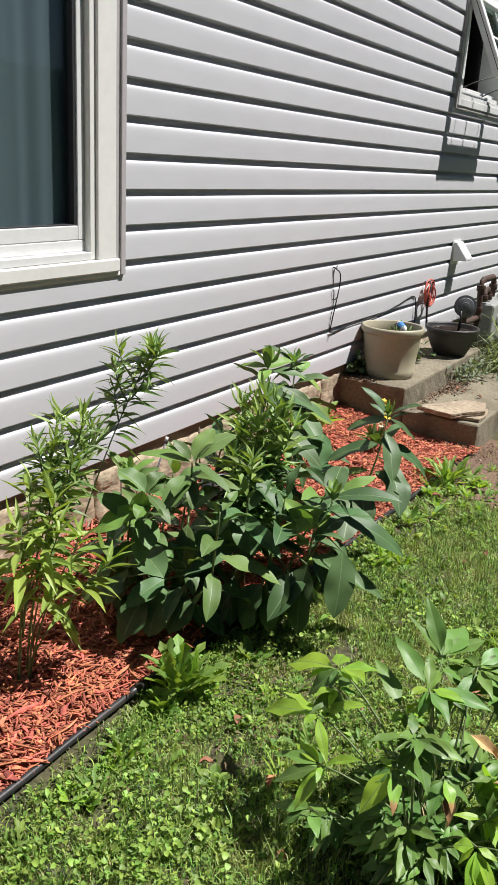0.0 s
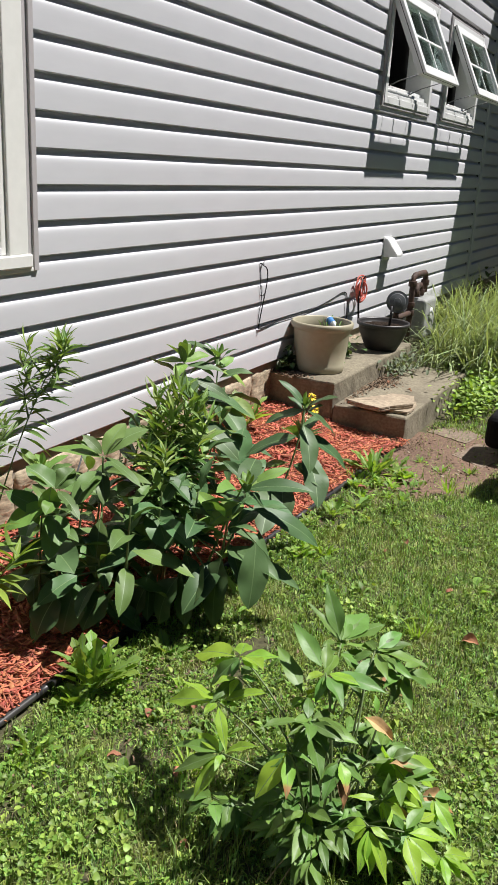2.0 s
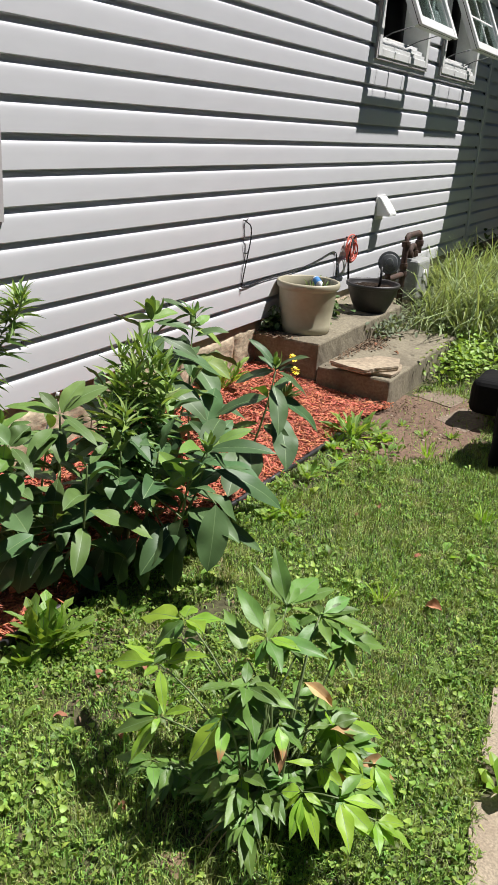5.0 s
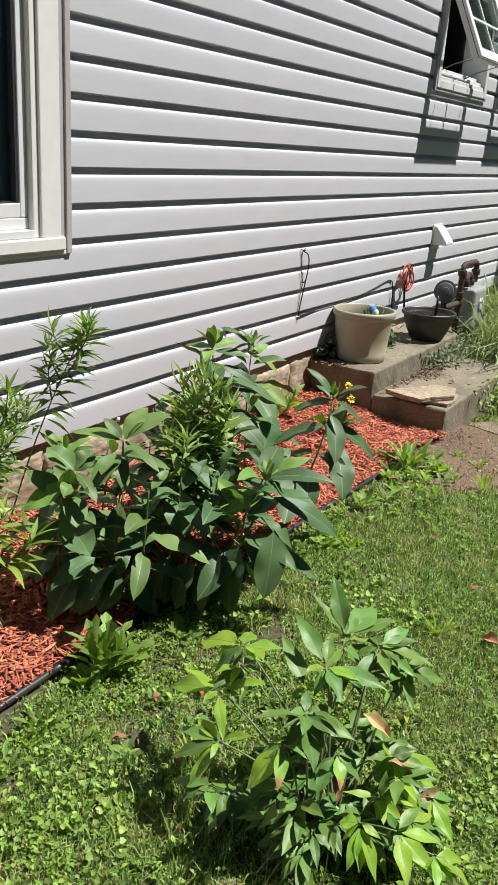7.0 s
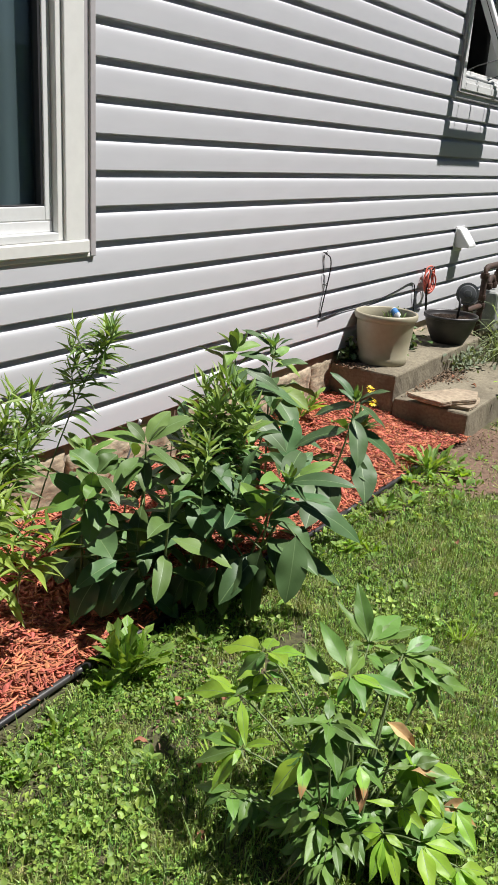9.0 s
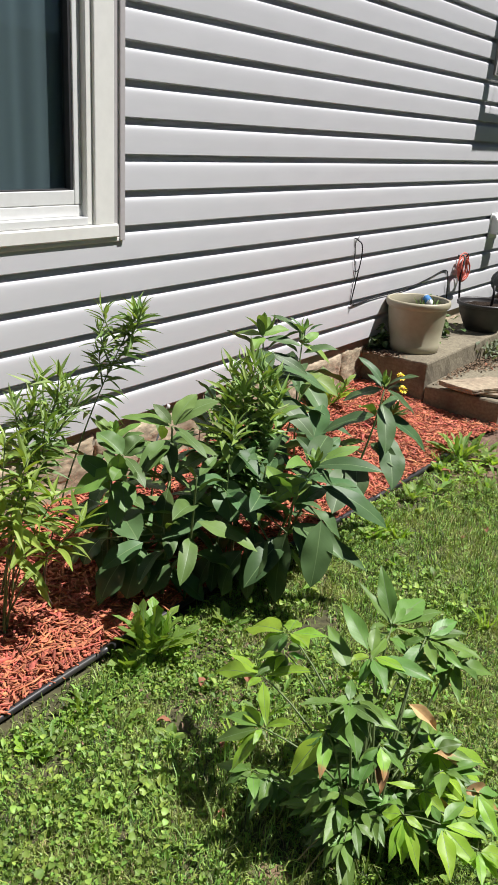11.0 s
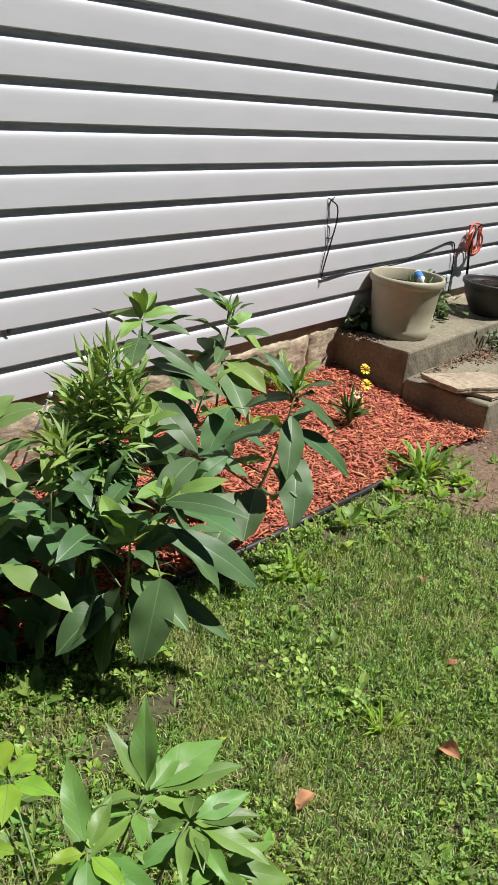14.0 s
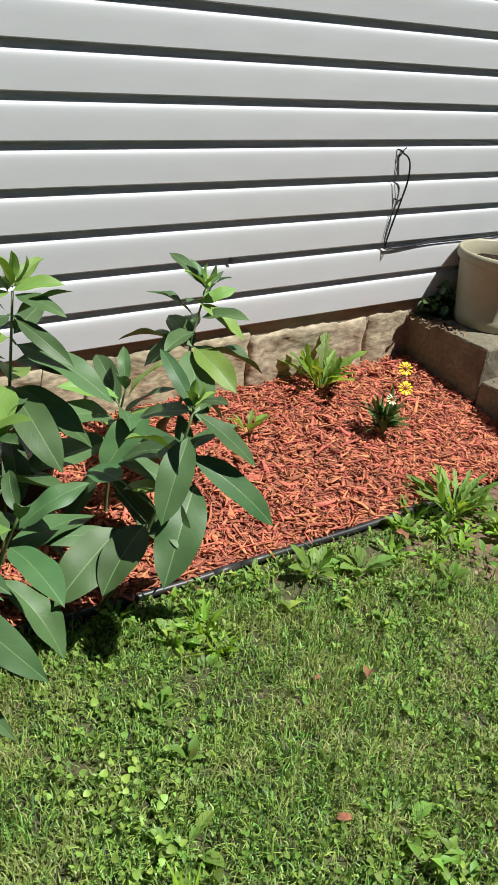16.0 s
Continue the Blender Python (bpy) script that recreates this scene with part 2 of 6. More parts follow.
M_SPRIG = material("pale young willow-like leaf", (0.20, 0.30, 0.075), 0.5, grain=14, vary=0.1, bump=0.1, random_value=0.3, random_hue=0.018, island=True, translucent=0.3)
M_LANCE = material("yellow-green lance leaf", (0.22, 0.32, 0.055), 0.5, grain=14, vary=0.1, bump=0.1, random_value=0.25, random_hue=0.015, island=True, translucent=0.3)
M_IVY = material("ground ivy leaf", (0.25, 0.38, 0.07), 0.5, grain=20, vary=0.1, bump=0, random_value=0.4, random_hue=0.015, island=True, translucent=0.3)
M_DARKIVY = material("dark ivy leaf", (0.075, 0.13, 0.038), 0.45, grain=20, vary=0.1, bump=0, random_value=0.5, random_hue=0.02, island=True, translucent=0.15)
M_LITTER = material("brown leaf litter", (0.15, 0.10, 0.06), 0.9, grain=40, vary=0.3, bump=0.3, random_value=0.5, island=True)
M_RIB = material("pale leaf midrib", (0.125, 0.20, 0.075), 0.5, bump=0)
M_STEM = material("green stem", (0.12, 0.17, 0.06), 0.55, grain=40, vary=0.15, bump=0.1)
M_TWIG = material("brown dead twig", (0.16, 0.11, 0.075), 0.85, grain=60, vary=0.3, bump=0.4)
M_SWAMP = material("narrow willow-like leaf", (0.135, 0.225, 0.055), 0.48, grain=14, vary=0.1, bump=0.1, random_value=0.3, random_hue=0.018, island=True, translucent=0.28)
M_SWAMP_DARK = material("dark narrow leaf", (0.105, 0.20, 0.045), 0.48, grain=14, vary=0.1, bump=0.1, random_value=0.3, random_hue=0.018, island=True, translucent=0.08)
M_PEONY = veined(material("peony leaflet", (0.105, 0.205, 0.040), 0.47, grain=16, vary=0.12, stain=0.3, stain_colour=(0.17, 0.27, 0.04), stain_scale=10, bump=0.12, random_value=0.35, random_hue=0.016, translucent=0.16, spec=0.45), lines=8, strength=0.10, contrast=0.015)
M_YELLOW = veined(material("yellowing leaflet", (0.26, 0.43, 0.045), 0.45, grain=16, vary=0.12, stain=0.4, stain_colour=(0.22, 0.38, 0.045), stain_scale=14, bump=0.12, random_value=0.2, random_hue=0.015, translucent=0.38, spec=0.4), lines=8, strength=0.10, contrast=0.015)
M_TIPPED = tipped(veined(material("leaflet with a dried tip", (0.17, 0.29, 0.035), 0.45, grain=16, vary=0.12, bump=0.12, random_value=0.2, random_hue=0.015, spec=0.4), lines=8, strength=0.10, contrast=0.015))
M_BROWN = material("dried brown leaf", (0.45, 0.29, 0.13), 0.8, grain=30, vary=0.3, stain=0.5, stain_colour=(0.19, 0.10, 0.05), stain_scale=20, bump=0.5, random_value=0.25, random_hue=0.01)
M_DEAD = material("reddish dead leaf", (0.30, 0.135, 0.07), 0.85, grain=40, vary=0.3, stain=0.5, stain_colour=(0.14, 0.06, 0.03), stain_scale=30, bump=0.6, random_value=0.3, random_hue=0.015)
M_WEED = veined(material("weed leaf", (0.20, 0.325, 0.06), 0.5, grain=20, vary=0.15, bump=0.2, random_value=0.3, random_hue=0.02, translucent=0.42), lines=7, strength=0.5, contrast=0.05)
M_TALL = material("tall variegated grass", (0.27, 0.335, 0.165), 0.5, grain=12, vary=0.1, bump=0, random_value=0.55, random_hue=0.02, island=True, translucent=0.22)
M_SILVER = material("grey green leaf", (0.17, 0.21, 0.13), 0.7, grain=20, vary=0.2, bump=0.2, random_value=0.3, island=True, translucent=0.2)
M_PETAL = material("bright yellow petal", (0.86, 0.66, 0.010), 0.5, bump=0, translucent=0.2)
M_CREAM = material("faded cream petal", (0.62, 0.58, 0.35), 0.6, bump=0)
M_DISC = material("amber flower disc", (0.30, 0.14, 0.02), 0.8, grain=200, vary=0.4, bump=0.6)
M_MOWER = material("black mower plastic", (0.006, 0.006, 0.0065), 0.8, grain=60, vary=0.2, stain=0.3, stain_colour=(0.02, 0.018, 0.016), bump=0.15, spec=0.15)
M_MARK = material("pale worn print", (0.12, 0.12, 0.12), 0.8, bump=0)
M_BARK = material("tree bark", (0.10, 0.075, 0.055), 0.9, grain=20, vary=0.4, bump=1.0, stretch=(1, 1, 0.3))
M_FOLIAGE = material("tree foliage", (0.06, 0.10, 0.03), 0.6, grain=6, vary=0.2, bump=0, random_value=0.4, random_hue=0.02, island=True, translucent=0.25)
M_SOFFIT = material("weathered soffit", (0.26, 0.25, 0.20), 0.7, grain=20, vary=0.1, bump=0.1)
M_ROOF = material("asphalt shingle", (0.07, 0.065, 0.06), 0.95, grain=90, vary=0.4, bump=0.8)


# ---- builders ----
def mesh_of(name, verts, faces, mats, index=None, smooth=False, uvs=None):
    me = bpy.data.meshes.new(name)
    me.from_pydata([tuple(v) for v in verts], [], faces)
    for m in mats:
        me.materials.append(m)
    if index is not None:
        me.polygons.foreach_set("material_index", index)
    if smooth:
        me.polygons.foreach_set("use_smooth", [True] * len(me.polygons))
    if uvs is not None:
        layer = me.uv_layers.new(name="UVMap")
        flat = [c for f in faces for v in f for c in uvs[v]]
        layer.data.foreach_set("uv", flat)
    me.update()
    return me


def big_mesh(name, verts, quads, tris, mats, index=None):
    """A mesh straight from arrays: verts (n, 3), quads (a, 4), tris (b, 3)."""
    me = bpy.data.meshes.new(name)
    verts = np.asarray(verts, np.float32)
    quads, tris = np.asarray(quads, np.int32).reshape(-1, 4), np.asarray(tris, np.int32).reshape(-1, 3)
    me.vertices.add(len(verts))
    me.vertices.foreach_set("co", verts.ravel())
    loops = np.concatenate([quads.ravel(), tris.ravel()])
    me.loops.add(len(loops))
    me.loops.foreach_set("vertex_index", loops)
    starts = np.concatenate([np.arange(len(quads)) * 4, len(quads) * 4 + np.arange(len(tris)) * 3]).astype(np.int32)
    me.polygons.add(len(starts))
    me.polygons.foreach_set("loop_start", starts)
    for m in mats:
        me.materials.append(m)
    if index is not None:
        me.polygons.foreach_set("material_index", np.asarray(index, np.int32))
    me.update(calc_edges=True)
    me.validate()
    return me


def part(name, data, mat=None, parent=None, label=""):
    """Links a bmesh or mesh as one object, under a thing or a part where one is given."""
    if isinstance(data, bmesh.types.BMesh):
        me = bpy.data.meshes.new(name)
        data.to_mesh(me)
        data.free()
        data = me
    if mat is not None and not data.materials:
        data.materials.append(mat)
    ob = new(name, data)
    if parent is not None:
        ob.parent = parent
    if label:
        ob["label"] = label
    return ob


def thing(name, label, category, group="", kind="", at=(0, 0, 0)):
    ob = new(name)
    ob.empty_display_size = 0.05
    ob.location = at
    return tagged(ob, label, category, group, kind)


def box(x0, x1, y0, y1, z0, z1, bevel=0.0, seg=2):
    bm = bmesh.new()
    bmesh.ops.create_cube(bm, size=1)
    bmesh.ops.scale(bm, vec=(x1 - x0, y1 - y0, z1 - z0), verts=bm.verts)
    bmesh.ops.translate(bm, vec=((x0 + x1) / 2, (y0 + y1) / 2, (z0 + z1) / 2), verts=bm.verts)
    if bevel:
        bmesh.ops.bevel(bm, geom=bm.edges[:], offset=bevel, segments=seg, profile=0.5, affect="EDGES")
    return bm


def join(*bms):
    out = bmesh.new()
    for b in bms:
        me = bpy.data.meshes.new("tmp")
        b.to_mesh(me)
        b.free()
        out.from_mesh(me)
        bpy.data.meshes.remove(me)
    return out


def rough(bm, amount, scale, seed=0.0):
    bm.normal_update()
    for v in bm.verts:
        v.co += v.normal * amount * (noise.noise(v.co * scale + Vector((seed, seed * 2, 0))) + 0.5 * noise.noise(v.co * scale * 3.1))
    return bm


def cut_fine(bm, size):
    """Cuts long edges until none is much longer than size."""
    for _ in range(6):
        long_edges = [e for e in bm.edges if e.calc_length() > size * 1.5]
        if not long_edges:
            break
        bmesh.ops.subdivide_edges(bm, edges=long_edges, cuts=1, use_grid_fill=True)
    return bm


def lathe(profile, n=40, closed=False):
    """A turned form from (radius, height) pairs."""
    verts, faces = [], []
    for r, z in profile:
        for k in range(n):
            a = 2 * math.pi * k / n
            verts.append((r * math.cos(a), r * math.sin(a), z))
    for i in range(len(profile) - 1):
        for k in range(n):
            faces.append((i * n + k, i * n + (k + 1) % n, (i + 1) * n + (k + 1) % n, (i + 1) * n + k))
    if closed:
        faces.append(tuple(range(n))[::-1])
        faces.append(tuple((len(profile) - 1) * n + k for k in range(n)))
    return verts, faces


def tube(points, radius, n=7, taper=1.0, name="tube", mats=(), caps=True):
    """A round tube along points; the radius goes down to radius * taper."""
    pts = [Vector(p) for p in points]
    verts, faces = [], []
    ref = Vector((0.31, 0.2, 0.93)).normalized()
    for i, p in enumerate(pts):
        t = (pts[min(i + 1, len(pts) - 1)] - pts[max(i - 1, 0)]).normalized()
        a = t.cross(ref)
        a = a.normalized() if a.length > 1e-3 else t.orthogonal().normalized()
        b = t.cross(a)
        r = radius * (1 + (taper - 1) * i / max(1, len(pts) - 1))
        for k in range(n):
            w = 2 * math.pi * k / n
            verts.append(p + a * r * math.cos(w) + b * r * math.sin(w))
    for i in range(len(pts) - 1):
        for k in range(n):
            faces.append((i * n + k, i * n + (k + 1) % n, (i + 1) * n + (k + 1) % n, (i + 1) * n + k))
    if caps:
        faces.append(tuple(range(n))[::-1])
        faces.append(tuple((len(pts) - 1) * n + k for k in range(n)))
    return mesh_of(name, verts, faces, mats, smooth=True)


def bend(a, b, c, n=8):
    a, b, c = Vector(a), Vector(b), Vector(c)
    return [a * (1 - s) ** 2 + b * 2 * s * (1 - s) + c * s * s for s in (i / n for i in range(n + 1))]


def spline(points, n=6):
    """A smooth line through points."""
    p = [Vector(q) for q in points]
    p = [2 * p[0] - p[1]] + p + [2 * p[-1] - p[-2]]
    out = []
    for i in range(1, len(p) - 2):
        for k in range(n):
            s = k / n
            out.append(0.5 * (2 * p[i] + (p[i + 1] - p[i - 1]) * s + (2 * p[i - 1] - 5 * p[i] + 4 * p[i + 1] - p[i + 2]) * s * s + (3 * p[i] - p[i - 1] - 3 * p[i + 1] + p[i + 2]) * s ** 3))
    return out + [p[-2]]


OVAL = (0.0, 0.56, 0.86, 0.98, 1.0, 0.95, 0.80, 0.50, 0.04)
def refined(shape, n):
    """The same half-outline, smoothed and with n rows."""
    out = []
    for i in range(n):
        f = i / (n - 1) * (len(shape) - 1)
        k = min(int(f), len(shape) - 2)
        t = f - k
        a, b, c, d = shape[max(k - 1, 0)], shape[k], shape[k + 1], shape[min(k + 2, len(shape) - 1)]
        out.append(max(0.0, 0.5 * (2 * b + (c - a) * t + (2 * a - 5 * b + 4 * c - d) * t * t + (3 * b - a - 3 * c + d) * t ** 3)))
    return tuple(out)


OVAL_FINE = refined((0.0, 0.56, 0.86, 0.98, 1.0, 0.94, 0.78, 0.48, 0.0), 17)
LANCE = (0.0, 0.45, 0.85, 1.0, 0.93, 0.76, 0.53, 0.27, 0.0)
LANCE_FINE = refined(LANCE, 14)
SPATULA = (0.12, 0.16, 0.25, 0.45, 0.75, 1.0, 0.98, 0.62, 0.0)


def leaf_geometry(p, q, width, arch=0.12, cup=0.15, shape=OVAL, out=None, twist=0.0, wave=0.0, seed=0.0, rib=0.03, toothed=0.0):
    """A leaf blade from its foot p to its tip q: vertices, faces, material indices (1 on the midrib) and u, v."""
    p, q = Vector(p), Vector(q)
    axis = q - p
    length = axis.length
    if out is None:
        out = Vector((axis.x, axis.y, 0))
    out = Vector(out).normalized() if Vector(out).length > 1e-4 else Vector((1, 0, 0))
    ahead = axis.normalized()
    side = ahead.cross(Vector((0, 0, 1))) if abs(ahead.z) < 0.85 else out.cross(Vector((0, 0, 1)))
    side.normalize()
    up = side.cross(ahead).normalized()
    if abs(ahead.z) >= 0.85 and up.dot(out) < 0:
        up, side = -up, -side
    turn = Matrix.Rotation(twist, 3, ahead)
    side, up = turn @ side, turn @ up
    mid = (p + q) / 2 + up * arch * length
    cols = (-1.0, -0.55, -rib, rib, 0.55, 1.0)
    rows = len(shape)
    verts, uvs, faces, index = [], [], [], []
    for i in range(rows):
        s = i / (rows - 1)
        c = p * (1 - s) ** 2 + mid * 2 * s * (1 - s) + q * s * s
        t = (mid - p) * (1 - s) + (q - mid) * s
        n = side.cross(t).normalized()
        w = width / 2 * shape[i]
        for k, u in enumerate(cols):
            x = u * w if abs(u) > 0.1 else math.copysign(min(abs(u) * width / 2, w), u)
            lift = cup * abs(x) * (1.0 if abs(u) > 0.1 else 0.3)
            if wave and abs(u) > 0.1:
                lift += wave * width * abs(u) * (math.sin(s * 12 + seed * 40 + u) + 0.9 * math.sin(s * 5 + seed * 23 + 2.5 * u)) * math.sin(math.pi * s)
            if toothed and abs(u) == 1.0 and 0 < i < rows - 1:
                x *= 1 + toothed * (1 if i % 2 else -1)
            verts.append(c + side * x + n * lift)
            uvs.append((0.5 + u / 2, s))
    for i in range(rows - 1):
        for k in range(5):
            a = i * 6 + k
            faces.append((a, a + 1, a + 7, a + 6))
            index.append(1 if k == 2 else 0)
    return verts, faces, index, uvs


def gather(pieces):
    """Joins several (verts, faces, index, uvs) into one."""
    V, F, I, U = [], [], [], []
    for v, f, i, u in pieces:
        n = len(V)
        V += v
        F += [tuple(n + k for k in face) for face in f]
        I += i
        U += u
    return V, F, I, U


def leaf_object(parent, pieces, mats, name="leaf", label=""):
    v, f, i, u = gather(pieces)
    return part(name, mesh_of(name, v, f, mats, i, True, u), None, parent, label)


# ---- the ground ----
def bed_edge(y):
    """Where the mulch bed ends, away from the wall."""
    return 0.775 + 0.055 * min(1, max(0, (y - 1.1) / 1.0)) + 0.045 * min(1, max(0, (y - 1.7) / 0.7)) + 0.012 * math.sin(y * 2.3)


def land(x, y):
    """The height of the lawn and soil."""
    z = 0.012 * noise.noise(Vector((x * 1.3, y * 1.3, 0.3))) + 0.005 * noise.noise(Vector((x * 6, y * 6, 1.7)))
    if abs(x) > 8 or abs(y) > 14:
        z = 0
    return z - 0.05 * min(1, max(0, (y - 3.0) / 1.0))


def steps_of(*runs):
    out = []
    for a, b, step in runs:
        n = max(1, round((b - a) / step))
        out += [a + (b - a) * i / n for i in range(n)]
    return out + [runs[-1][1]]


gx = steps_of((-400, -100, 100), (-100, -20, 20), (-20, -4, 4), (-4, 0, 1), (0, 2.8, 0.05), (2.8, 6, 0.4), (6, 20, 3.5), (20, 100, 20), (100, 400, 100))
gy = steps_of((-400, -100, 100), (-100, -20, 20), (-20, -4, 4), (-4, 0, 0.5), (0, 6.5, 0.05), (6.5, 12, 0.5), (12, 24, 3), (24, 100, 19), (100, 400, 100))
gv = [(x, y, land(x, y)) for y in gy for x in gx]
gf, gi = [], []
for j in range(len(gy) - 1):
    for i in range(len(gx) - 1):
        a = j * len(gx) + i
        gf.append((a, a + 1, a + 1 + len(gx), a + len(gx)))
        cx, cy = (gx[i] + gx[i + 1]) / 2, (gy[j] + gy[j + 1]) / 2
        r = math.hypot((cx - 1.12) / 0.34, (cy - 3.85) / 0.78) + 0.35 * noise.noise(Vector((cx * 5, cy * 5, 3)))
        gi.append(1 if r < 1 else 0)
ground = part("ground", mesh_of("ground", gv, gf, [M_SOIL, M_DIRT], gi, True))
tagged(ground, "brown soil under a weedy lawn", "ground", kind="structure")

# ---- the house ----
COURSE, FIRST = 0.127, 0.321
TOP = FIRST + 24 * COURSE
WALL_Y0, WALL_Y1 = -5.0, 8.70
# openings in the long wall: y0, y1, z0, z1
OPEN_1 = (0.78, 1.90, 1.05, 2.55)
OPEN_2 = (5.55, 6.565, 1.92, 2.62)
OPEN_3 = (7.035, 8.05, 1.92, 2.62)

wall = thing("wall_east", "pale grey vinyl-sided house wall over stone", "wall", kind="structure")


def wall_body(x0, x1, y0, y1, z0, z1, openings):
    """A wall with through openings, in strips."""
    ys = sorted({y0, y1, *[v for o in openings for v in o[:2]]})
    bms = []
    for a, b in zip(ys, ys[1:]):
        holes = sorted((o[2], o[3]) for o in openings if o[0] <= a and b <= o[1])
        z = z0
        for h0, h1 in holes:
            bms.append(box(x0, x1, a, b, z, h0))
            z = h1
        bms.append(box(x0, x1, a, b, z, z1))
    bm = join(*bms)
    bmesh.ops.remove_doubles(bm, verts=bm.verts, dist=0.0005)
    return bm


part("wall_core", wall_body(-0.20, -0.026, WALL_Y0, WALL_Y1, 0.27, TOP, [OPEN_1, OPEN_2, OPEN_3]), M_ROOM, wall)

# one course of the siding: a flat face, then a hollow that runs back under the butt above
PROFILE = [(-0.024, -0.0015), (0.0138, 0.0), (0.0150, 0.003), (0.0148, 0.030), (0.0144, 0.060), (0.0139, 0.076), (0.0132, 0.086), (0.0120, 0.0930), (0.0092, 0.0985), (0.0020, 0.1020), (-0.0080, 0.105), (-0.0150, 0.113), (-0.0190, 0.120), (-0.0200, 0.1290)]


def course_mesh(length, seed, rise=1.0):
    """A run of siding along +y with slight waviness, cut every 0.6 m; rise: the height it is trimmed to."""
    shape = [p for p in PROFILE if p[1] < rise - 0.002]
    if len(shape) < len(PROFILE):
        shape.append((shape[-1][0], rise))
    n = max(1, int(length / 0.6))
    verts, faces = [], []
    for i in range(n + 1):
        y = length * i / n
        d = 0.0007 * noise.noise(Vector((y * 0.9, seed * 3.7, 0)))
        e = 0.0008 * noise.noise(Vector((y * 0.7, seed * 1.3, 5)))
        verts += [(x + d, y, z + (e if k < 4 else 0)) for k, (x, z) in enumerate(shape)]
    m = len(shape)
    for i in range(n):
        for k in range(m - 1):
            a = i * m + k
            faces.append((a, a + m, a + m + 1, a + 1))
    me = mesh_of("course", verts, faces, [M_SIDING])
    smooth = [4 <= f % (m - 1) <= 11 for f in range(n * (m - 1))]
    me.polygons.foreach_set("use_smooth", smooth)
    return me


# frames round the openings, where the siding stops: y0, y1, z0, z1
STOP_1 = (0.70, 1.940, 1.032, 2.66)
STOP_2 = (5.485, 6.60, 1.89, 2.68)
STOP_3 = (6.985, 8.10, 1.89, 2.68)


def lay_courses(parent, spans_of, place):
    for k in range(24):
        z = FIRST + k * COURSE
        for a, b in spans_of(z):
            ob = part("siding_course", course_mesh(b - a, k + a), None, parent)
            ob.matrix_local = place(a, z)


def wall_spans(z):
    cuts = [s[:2] for s in (STOP_1, STOP_2, STOP_3) if z + COURSE > s[2] + 0.004 and z < s[3]]
    y, out = WALL_Y0, []
    for a, b in cuts:
        out.append((y, a))
        y = b
    return out + [(y, WALL_Y1 - 0.03)]


lay_courses(wall, wall_spans, lambda a, z: pose(0, a, z))
for s in (STOP_1, STOP_2, STOP_3):
    k = int((s[2] - FIRST) / COURSE)
    z = FIRST + k * COURSE
    ob = part("trimmed_course", course_mesh(s[1] - s[0], k + 90, s[2] + 0.001 - z), None, wall)
    ob.matrix_local = pose(0, s[0], z)
part("sill_board", box(-0.05, -0.010, WALL_Y0, WALL_Y1, FIRST - 0.085, FIRST + 0.006, 0.003), M_BOARD, wall)

# the stone foundation, block by block
foundation = thing("foundation", "rough tan limestone foundation blocks", "foundation", kind="structure")
part("mortar", box(-0.25, -0.055, WALL_Y0, WALL_Y1, -0.3, FIRST - 0.086), M_MORTAR, foundation)
rng = random.Random(4)
y = -0.6
while y < 5.6:
    w = rng.uniform(0.34, 0.75)
    bm = box(-0.22, rng.uniform(-0.006, 0.006), y + 0.003, y + w - 0.003, -0.1, FIRST - 0.030 - rng.uniform(0, 0.03), 0.010, 1)
    cut_fine(bm, 0.022)
    rough(bm, 0.013, 8, y)
    rough(bm, 0.009, 26, y + 3)
    for face in bm.faces:
        face.smooth = True
    part("stone_block", bm, M_STONE, foundation)
    y += w
part("foundation_far", rough(cut_fine(box(-0.22, -0.03, y, WALL_Y1, -0.1, FIRST - 0.087), 0.08), 0.006, 12), M_STONE, foundation)

# eave high over the long wall, and the rooms' far walls
eave = thing("roof_eave", "shingled roof edge with a plain soffit", "roof", kind="structure")
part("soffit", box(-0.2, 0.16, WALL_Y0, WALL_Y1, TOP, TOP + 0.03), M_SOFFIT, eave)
part("fascia", box(0.16, 0.185, WALL_Y0, WALL_Y1, TOP - 0.02, TOP + 0.17), M_TRIM, eave)
roof_bm = box(-5.2, 0.22, WALL_Y0, WALL_Y1, TOP + 0.17, TOP + 0.20)
for v in roof_bm.verts:
    if v.co.x < -3:
        v.co.z += 2.2
part("shingles", roof_bm, M_ROOF, eave)
room = thing("room_shell", "dim rooms behind the windows", "room", kind="structure")
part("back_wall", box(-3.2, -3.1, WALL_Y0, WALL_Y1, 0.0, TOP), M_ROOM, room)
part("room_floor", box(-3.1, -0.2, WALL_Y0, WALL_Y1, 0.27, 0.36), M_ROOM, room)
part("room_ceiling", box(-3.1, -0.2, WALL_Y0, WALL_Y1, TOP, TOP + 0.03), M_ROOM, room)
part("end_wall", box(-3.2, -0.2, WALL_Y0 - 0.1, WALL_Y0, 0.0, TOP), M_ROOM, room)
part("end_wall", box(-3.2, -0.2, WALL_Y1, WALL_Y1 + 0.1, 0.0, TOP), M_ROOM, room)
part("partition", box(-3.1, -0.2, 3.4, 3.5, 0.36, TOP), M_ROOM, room)

